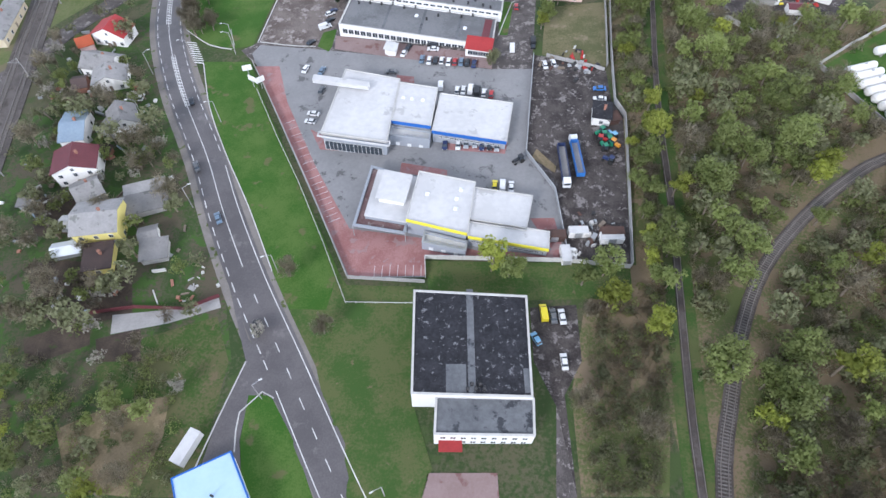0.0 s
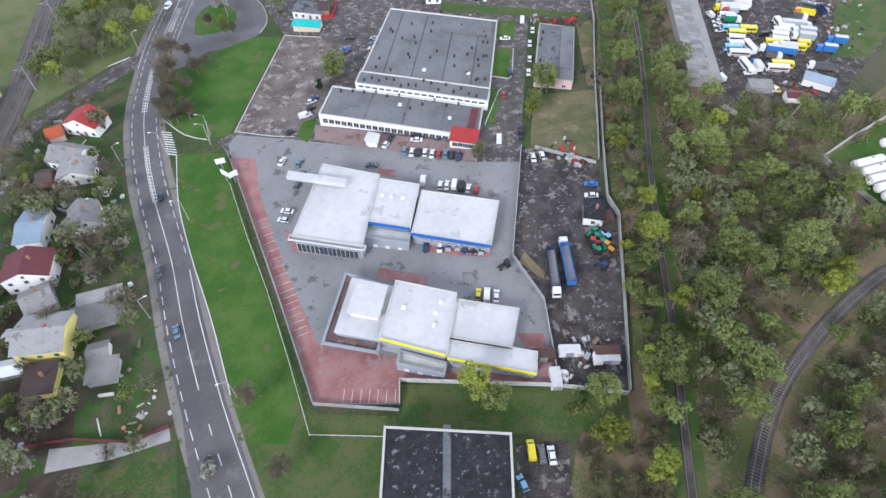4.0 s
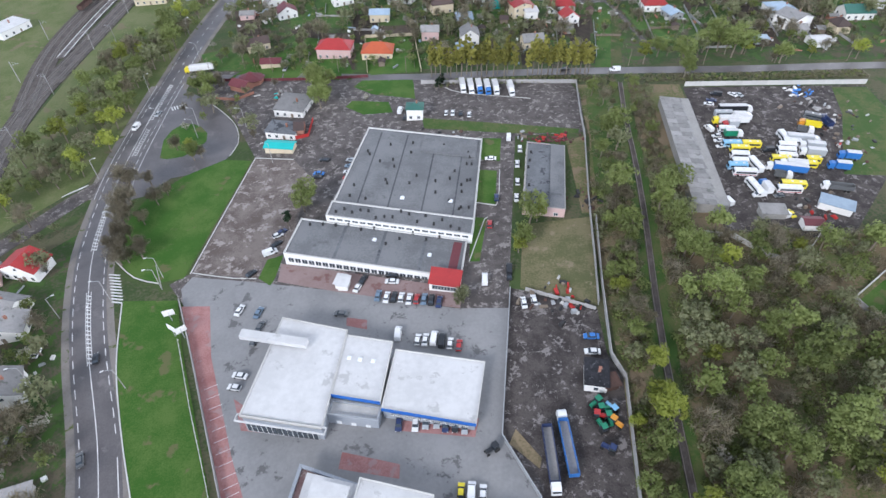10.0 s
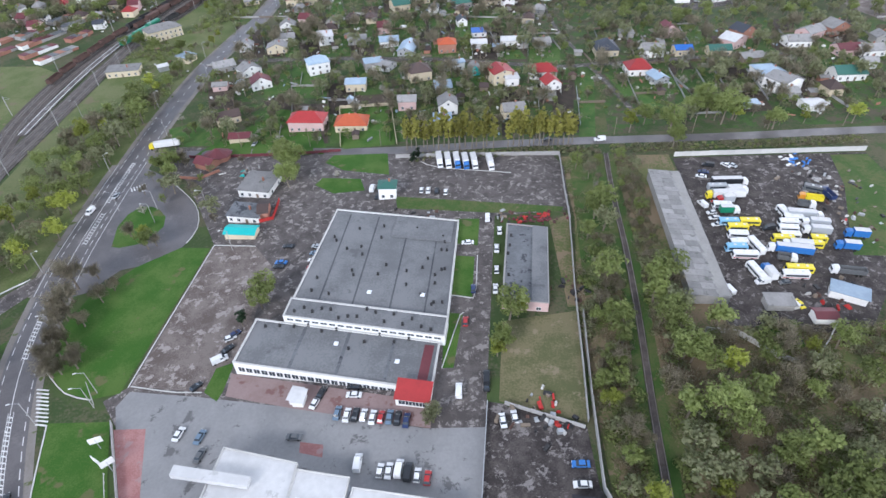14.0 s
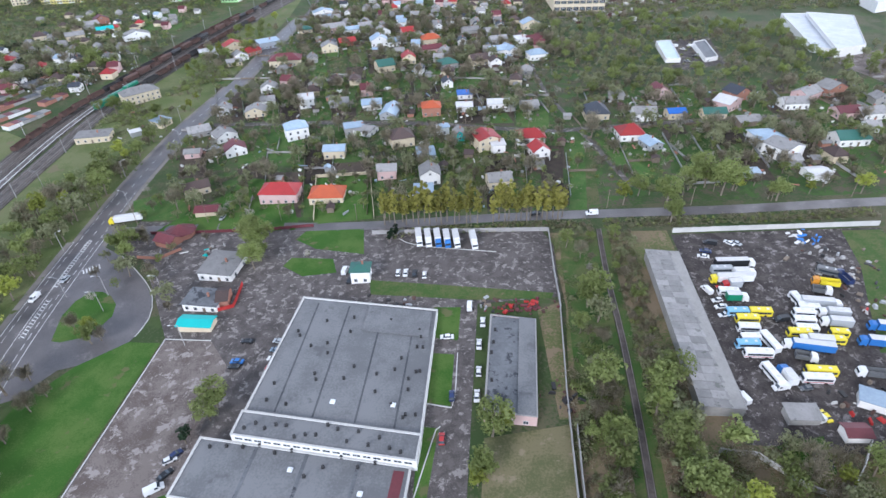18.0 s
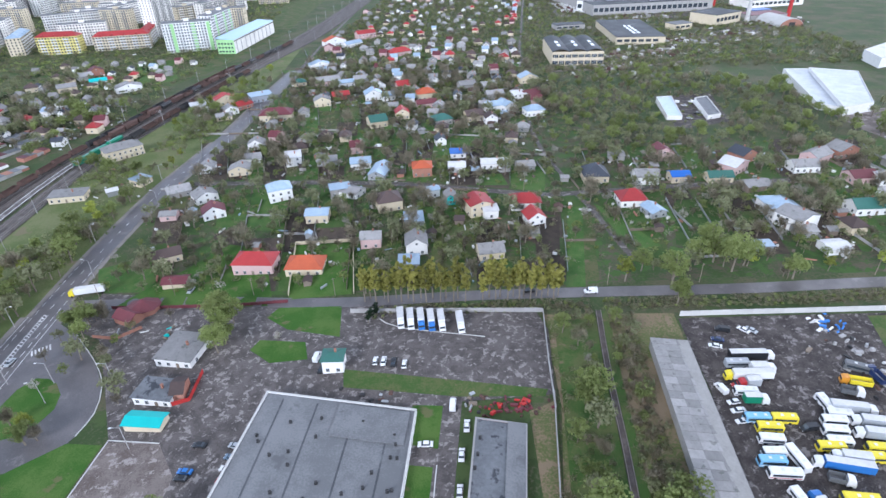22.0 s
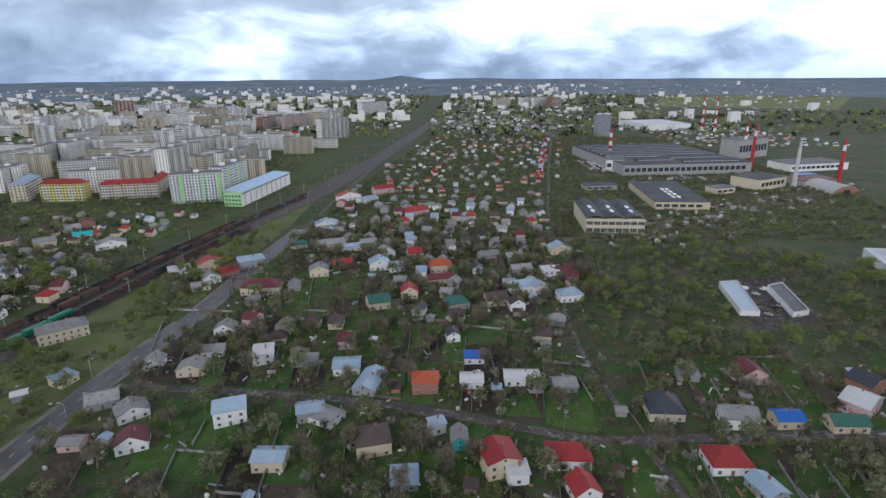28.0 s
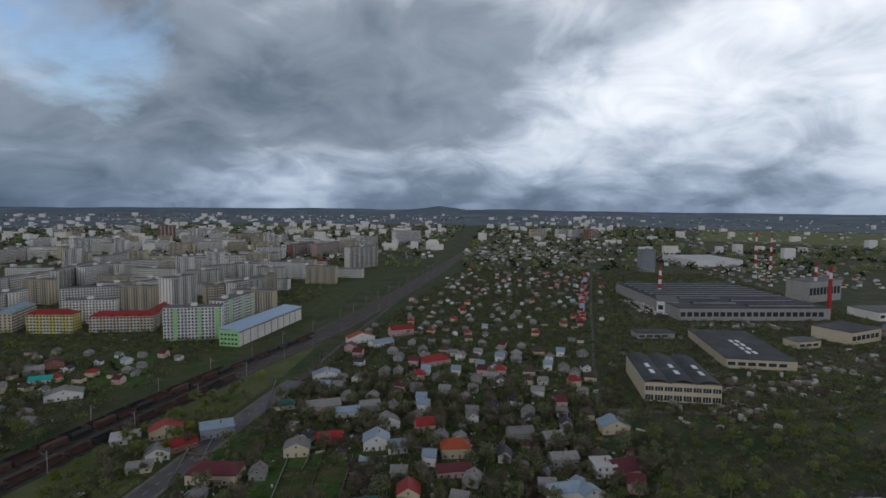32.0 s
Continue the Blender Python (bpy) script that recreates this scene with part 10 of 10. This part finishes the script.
for x0, x1, ya, yb, cuts in BANDS:
    x = x0
    while x < x1 - 5:
        w = min(gr.uniform(8, 17), x1 - x)

        def spot(u, f):
            y = ya(u) + (yb(u) - ya(u)) * f
            return (u + (u - 25) * 0.0028 * (y - ya(u)) * (1 if u < 100 else 0.4), y)

        steps = [0.0] + sorted(gr.uniform(0.15, 0.85) for _ in range(gr.randint(1, cuts))) + [1.0]
        for f0, f1 in zip(steps, steps[1:]):
            if f1 - f0 < 0.08 or gr.random() < 0.12:
                continue
            m_, text = gr.choice(SOWN)
            sheet("garden_plot", [spot(x + 0.5, f0), spot(x + w - 0.5, f0), spot(x + w - 0.5, f1 - 0.012), spot(x + 0.5, f1 - 0.012)], 0.040 + 0.004 * gr.randint(0, 3), m_, text, "garden plot", kind="", cell=25)
        if gr.random() < 0.75:
            fence_run(fences[gr.choice((M_WOOD, M_WOOD, M_GALV, M_CONC))], spot(x, gr.uniform(0, 0.2)), spot(x, gr.uniform(0.6, 1.0)))
        if gr.random() < 0.6:
            f = gr.choice((0.0, 1.0, gr.uniform(0.3, 0.7)))
            fence_run(fences[gr.choice((M_WOOD, M_CONC))], spot(x, f), spot(x + w, f))
        x += w
for m_, sh in fences.items():
    tagged(part("garden_fences", sh, m_, kind="stuff"), "weathered fences between long garden plots", "fence")
for ab in ([(-101.9, 59.3), (-87.3, 65.3), (-84.6, 57.6), (-98.4, 52.0)], [(-101.0, 82.3), (-81.1, 80.2), (-76.4, 65.2), (-92.7, 62.3)], [(-110.0, 81.6), (-100.3, 82.3), (-93.7, 63.8), (-101.9, 65.5)], [(-83.7, 59.1), (-73.3, 62.0), (-70.6, 53.1), (-81.7, 53.2)], [(-117.6, 103.9), (-104.1, 103.7), (-99.0, 91.6), (-111.8, 89.9)]):
    sheet("garden_bed", ab, 0.06, M_SOIL, "freshly dug dark garden bed", "garden bed", kind="")
PLOTS = (
    (M_SOIL, [(-63.5, 351.5), (-51.8, 352.1), (-45.2, 329.0), (-57.5, 329.9)]), (M_SOIL, [(-27.8, 491.7), (-14.4, 491.8), (-13.5, 463.0), (-25.0, 463.0)]), (M_SOIL, [(25.9, 443.2), (35.5, 443.3), (34.6, 417.8), (25.4, 417.9)]), (M_SOIL, [(155.4, 322.2), (173.3, 322.5), (170.9, 308.7), (152.8, 307.9)]),
    (M_SOIL, [(224.8, 418.5), (235.1, 418.3), (223.3, 396.4), (214.7, 398.7)]), (M_SOIL, [(77.6, 337.4), (88.9, 338.1), (81.5, 299.1), (72.9, 298.6)]), (M_SOIL, [(-22.1, 345.7), (-1.1, 344.7), (1.2, 332.1), (-20.8, 332.1)]), (M_SOIL, [(54.1, 342.9), (60.9, 342.0), (62.6, 323.4), (54.2, 323.8)]),
    (M_CROP, [(-98.4, 307.0), (-106.5, 324.5), (-88.5, 332.5), (-73.2, 304.4)]), (M_MEADOW, [(32.2, 346.2), (53.6, 345.2), (49.1, 287.2), (34.1, 289.0)]), (M_CROP, [(142.1, 346.7), (160.4, 347.6), (148.1, 310.0), (128.6, 309.2)]), (M_CROP, [(94.5, 346.4), (101.1, 346.9), (87.7, 285.7), (80.9, 286.4)]),
    (M_CROP, [(106.5, 349.6), (113.1, 337.2), (123.0, 309.1), (114.8, 308.2), (109.2, 321.4)]), (M_CROP, [(204.7, 364.9), (222.9, 366.0), (215.6, 350.2), (199.6, 349.1)]), (M_CROP, [(-33.3, 475.5), (12.2, 473.1), (17.3, 442.9), (-27.6, 443.7)]), (M_CROP, [(43.2, 463.1), (82.8, 456.7), (80.9, 429.8), (45.7, 433.1)]),
    (M_SOIL, [(-65.7, 348.4), (-54.7, 351.8), (-50.3, 341.6), (-63.9, 342.2)]), (M_CROP, [(-49.5, 470.8), (6.9, 470.5), (9.1, 450.9), (-49.3, 451.3)]), (M_SOIL, [(26.1, 442.5), (36.2, 441.8), (34.5, 423.5), (25.8, 424.1)]), (M_SOIL, [(-27.9, 488.2), (-14.1, 489.9), (-11.9, 463.3), (-25.0, 461.4)]), (M_CROP, [(59.0, 390.2), (69.6, 389.6), (71.7, 374.7), (56.0, 377.3)]),
    (M_CROP, [(-249.5, 692.7), (-218.3, 703.3), (-181.8, 618.3), (-213.2, 610.8)]), (M_CROP, [(108.8, 357.4), (115.8, 357.1), (122.5, 334.2), (110.1, 334.5)]),
)
for k, (m_, poly) in enumerate(PLOTS):
    sheet("garden_plot", poly, 0.075 + 0.004 * (k % 4), m_, "dug dark garden plot" if m_ is M_SOIL else "green grassy garden plot", "garden plot", kind="")
fence_rng = random.Random(8)
for k in range(46):
    hx, hy = fence_rng.choice(lots)
    x, y = hx + fence_rng.choice((-4, 13)), hy - fence_rng.uniform(4, 14)
    ln = fence_rng.uniform(10, 22)
    if near_line((x, y), CROSS_ROAD, 8) or near_line((x, y), MAIN_ROAD, 12) or 0 < y < 292 and x > -66 or any(-1 < x - q[0] < 9 and -ln < y - q[1] < 8 for q in homes):
        continue
    wall_line("garden_fence", [(x, y), (x - 0.1 * ln, y + ln)], 1.3, fence_rng.choice((M_WOOD, M_WOOD, M_GALV, M_CONC)), "weathered boundary fence between two gardens", 5.0, 0.06, None, False)
sr = random.Random(19)
for k in range(150):
    hx, hy = sr.choice(lots)
    x, y = hx + sr.uniform(-12, 14), hy + sr.uniform(-14, 18)
    if any(-5 < x - q[0] < 11 and -5 < y - q[1] < 10 for q in homes) or near_line((x, y), MAIN_ROAD, 11) or near_line((x, y), CROSS_ROAD, 8) or near_line((x, y), LANE, 6) or any(near_line((x, y), ln, d + 2) for ln, d in RAIL_CLEAR) or 0 < y < 300 and x > -66:
        continue
    homes.append((x, y))
    w = sr.uniform(2.5, 4.5)
    house((x, y), (x + w, y + sr.uniform(-0.5, 0.3)), sr.uniform(2.5, 4), 2.2, sr.choice(("x", "shed", "y")), sr.uniform(0.5, 1.2), sr.choice((M_WOOD, M_GREYWALL, M_GALV, M_BRICK)), sr.choice((M_ASBEST, M_ASBEST, M_RUST, M_ROOFBLUE, M_ROOFBROWN)),
          "small weathered garden shed", "garden_shed", 0, "shed")


# ---- small clutter in the gardens ----
cr = random.Random(33)
for m_, n in ((M_PALECONC, 420), (M_GALV, 260), (M_WOOD, 420), (M_BRICK, 160), (M_WHITE, 200), (M_ROOFBLUE, 60)):
    sh = Shape()
    for _ in range(n):
        hx, hy = cr.choice(homes)
        x, y = hx + cr.uniform(-13, 16), hy + cr.uniform(-14, 16)
        if near_line((x, y), MAIN_ROAD, 8) or near_line((x, y), CROSS_ROAD, 4) or near_line((x, y), LANE, 3) or any(near_line((x, y), ln, d) for ln, d in RAIL_CLEAR) or 0 < y < 292 and x > -60 or y > 700:
            continue
        long_ = cr.random() < 0.25
        sh.box(x, y, gz(x, y) + 0.02, cr.uniform(2, 5) if long_ else cr.uniform(0.5, 1.8), cr.uniform(0.2, 0.5) if long_ else cr.uniform(0.4, 1.4), cr.uniform(0.2, 1.2), cr.uniform(0, 3))
    tagged(part("garden_clutter", sh, m_, kind="stuff"), "boards, barrels and odd things lying in gardens", "clutter")


# ---- scrap and clutter ----
def heap(p, n, spread, mats, label, seed, hmax=1.2, flat=1.0):
    r = random.Random(seed)
    root = thing("scrap_heap", p[0], p[1], gz(*p), 0, label, "scrap heap")
    for k in range(n):
        x, y = r.gauss(0, spread), r.gauss(0, spread * flat)
        s = Shape().box(0, 0, 0, r.uniform(0.4, 2.4), r.uniform(0.3, 1.3), r.uniform(0.2, hmax), 0, r.uniform(0, 0.4))
        part("scrap_piece", s, r.choice(mats), root, at=pose(x, y, gz(p[0] + x, p[1] + y) - gz(*p), r.uniform(-8, 8), r.uniform(-8, 8), r.uniform(0, 180)))


MIX = (M_RUST, M_GALV, M_DARK, M_PALECONC, M_WOOD, M_REDPAINT)
heap((43.6, 155.3), 22, 3.5, MIX, "heap of scrap vehicles and metal by the wall", 1)
heap((47.6, 154.2), 14, 2.0, (M_REDPAINT, M_PALECONC, M_DARK, M_GALV), "heap of red and white scrap", 2)
heap((40.8, 86.8), 18, 2.6, (M_PALECONC, M_GALV, M_RUST, M_DARK), "heap of pale sheets and frames", 3, 1.6)
heap((45.1, 86.7), 14, 2.2, MIX, "heap of scrap beside the wall", 4)
heap((54.8, 233.0), 48, 4.8, (M_REDPAINT, M_RUST, M_ROOFMAROON, M_ROOFMAROON), "row of dull red scrap and beams", 5, 0.9, 0.3)
heap((157.9, 246.9), 16, 3.0, (M_GALV, M_CONC, M_DARK), "stack of grey axles and wheels", 6)
heap((153.5, 258.5), 12, 2.0, (M_PALECONC, M_WHITE), "heap of white bags", 7, 0.7)
heap((157.8, 257.5), 12, 2.2, (M_SOLARBLUE,), "heap under blue tarpaulin", 8, 0.8)
heap((162, 236), 34, 8, (M_CONC, M_GALV, M_PALECONC, M_RUST, M_WOOD, M_DARK), "rubble and scrap strewn over weeds", 19, 0.7)
heap((154.7, 222.0), 22, 6, MIX, "scattered scrap in the weeds", 9)
heap((131.2, 187.6), 18, 4, MIX, "scattered scrap in the weeds", 10)
heap((-63.3, 73.0), 14, 4.5, (M_CONC, M_BRICK, M_WOOD, M_PALECONC), "heap of rubble and boards", 11, 0.8)
heap((-74.9, 85.5), 12, 3.5, (M_WOOD, M_CONC, M_GALV), "clutter of boards in a yard", 12, 0.8)
heap((44.1, 235.9), 10, 2.0, MIX, "scrap by the wall", 13)
heap((15.7, 237.9), 18, 4.0, (M_DARK, M_GALV, M_RUST), "dark scrap along the hedge", 14, 0.8)
heap((62.2, 197.0), 16, 3.0, (M_DARK, M_RUST), "dark scrap heap by the wall", 15)
heap((-56.7, 279.5), 14, 2.5, (M_ROOFTEAL, M_REDPAINT, M_WOOD, M_CONC), "clutter behind the shops", 16)
heap((35.0, 81.1), 10, 1.5, (M_PALECONC, M_WHITE), "stack of pale sheets", 17, 1.0)
for p, c, w, d, h in (((30.6, 85.7), M_RUST, 6, 2.4, 2.4), ((37.0, 86.8), M_WHITE, 5, 2.2, 2.3), ((45.7, 86.3), M_RUST, 6, 2.4, 2.3), ((45.4, 84.7), M_WHITE, 6, 2.4, 2.2), ((-53.7, 32.7), M_WHITE, 2.6, 7.5, 2.6), ((33.0, 79.9), M_WHITE, 2.4, 5, 2.0)):
    box = thing("container", p[0], p[1], gz(*p), radians(-22) if c is M_WHITE and d > 6 else 0.03, "steel container or site cabin in the yard", "container")
    part("body", Shape().box(0, 0, 0, w, d, h), c, box)
    part("roof", Shape().box(0, 0, h, w + 0.1, d + 0.1, 0.08), M_ROOFWHITE if c is M_WHITE else M_RUST, box)
    part("door", Shape().box(0, -d / 2 - 0.03, 0.15, min(w * 0.8, 2.0), 0.06, h - 0.3), M_GALV, box)

# advertising boards by the gate
for (p, a) in (((-63.9, 154.8), 20), ((-61.2, 149.3), -30), ((-58.4, 148.7), 40)):
    sg = thing("sign_board", p[0], p[1], gz(*p), radians(a), "white double-sided sign board on a post", "sign")
    part("post", Shape().tube((0, 0, -0.3), (0, 0, 4.2), 0.12, n=8), M_GALV, sg)
    part("board", Shape().box(0, 0, 2.6, 3.0, 0.2, 2.0), M_WHITE, sg)
gb = (-71.7, 167.9)
bar = thing("entrance_mast", gb[0], gb[1], gz(*gb), 0, "tall slanting pole at the entrance", "pole")
part("pole", Shape().tube((0, 0, 0), (1.0, 1.0, 8.5), 0.14, 0.1, 8), M_CONC, bar)
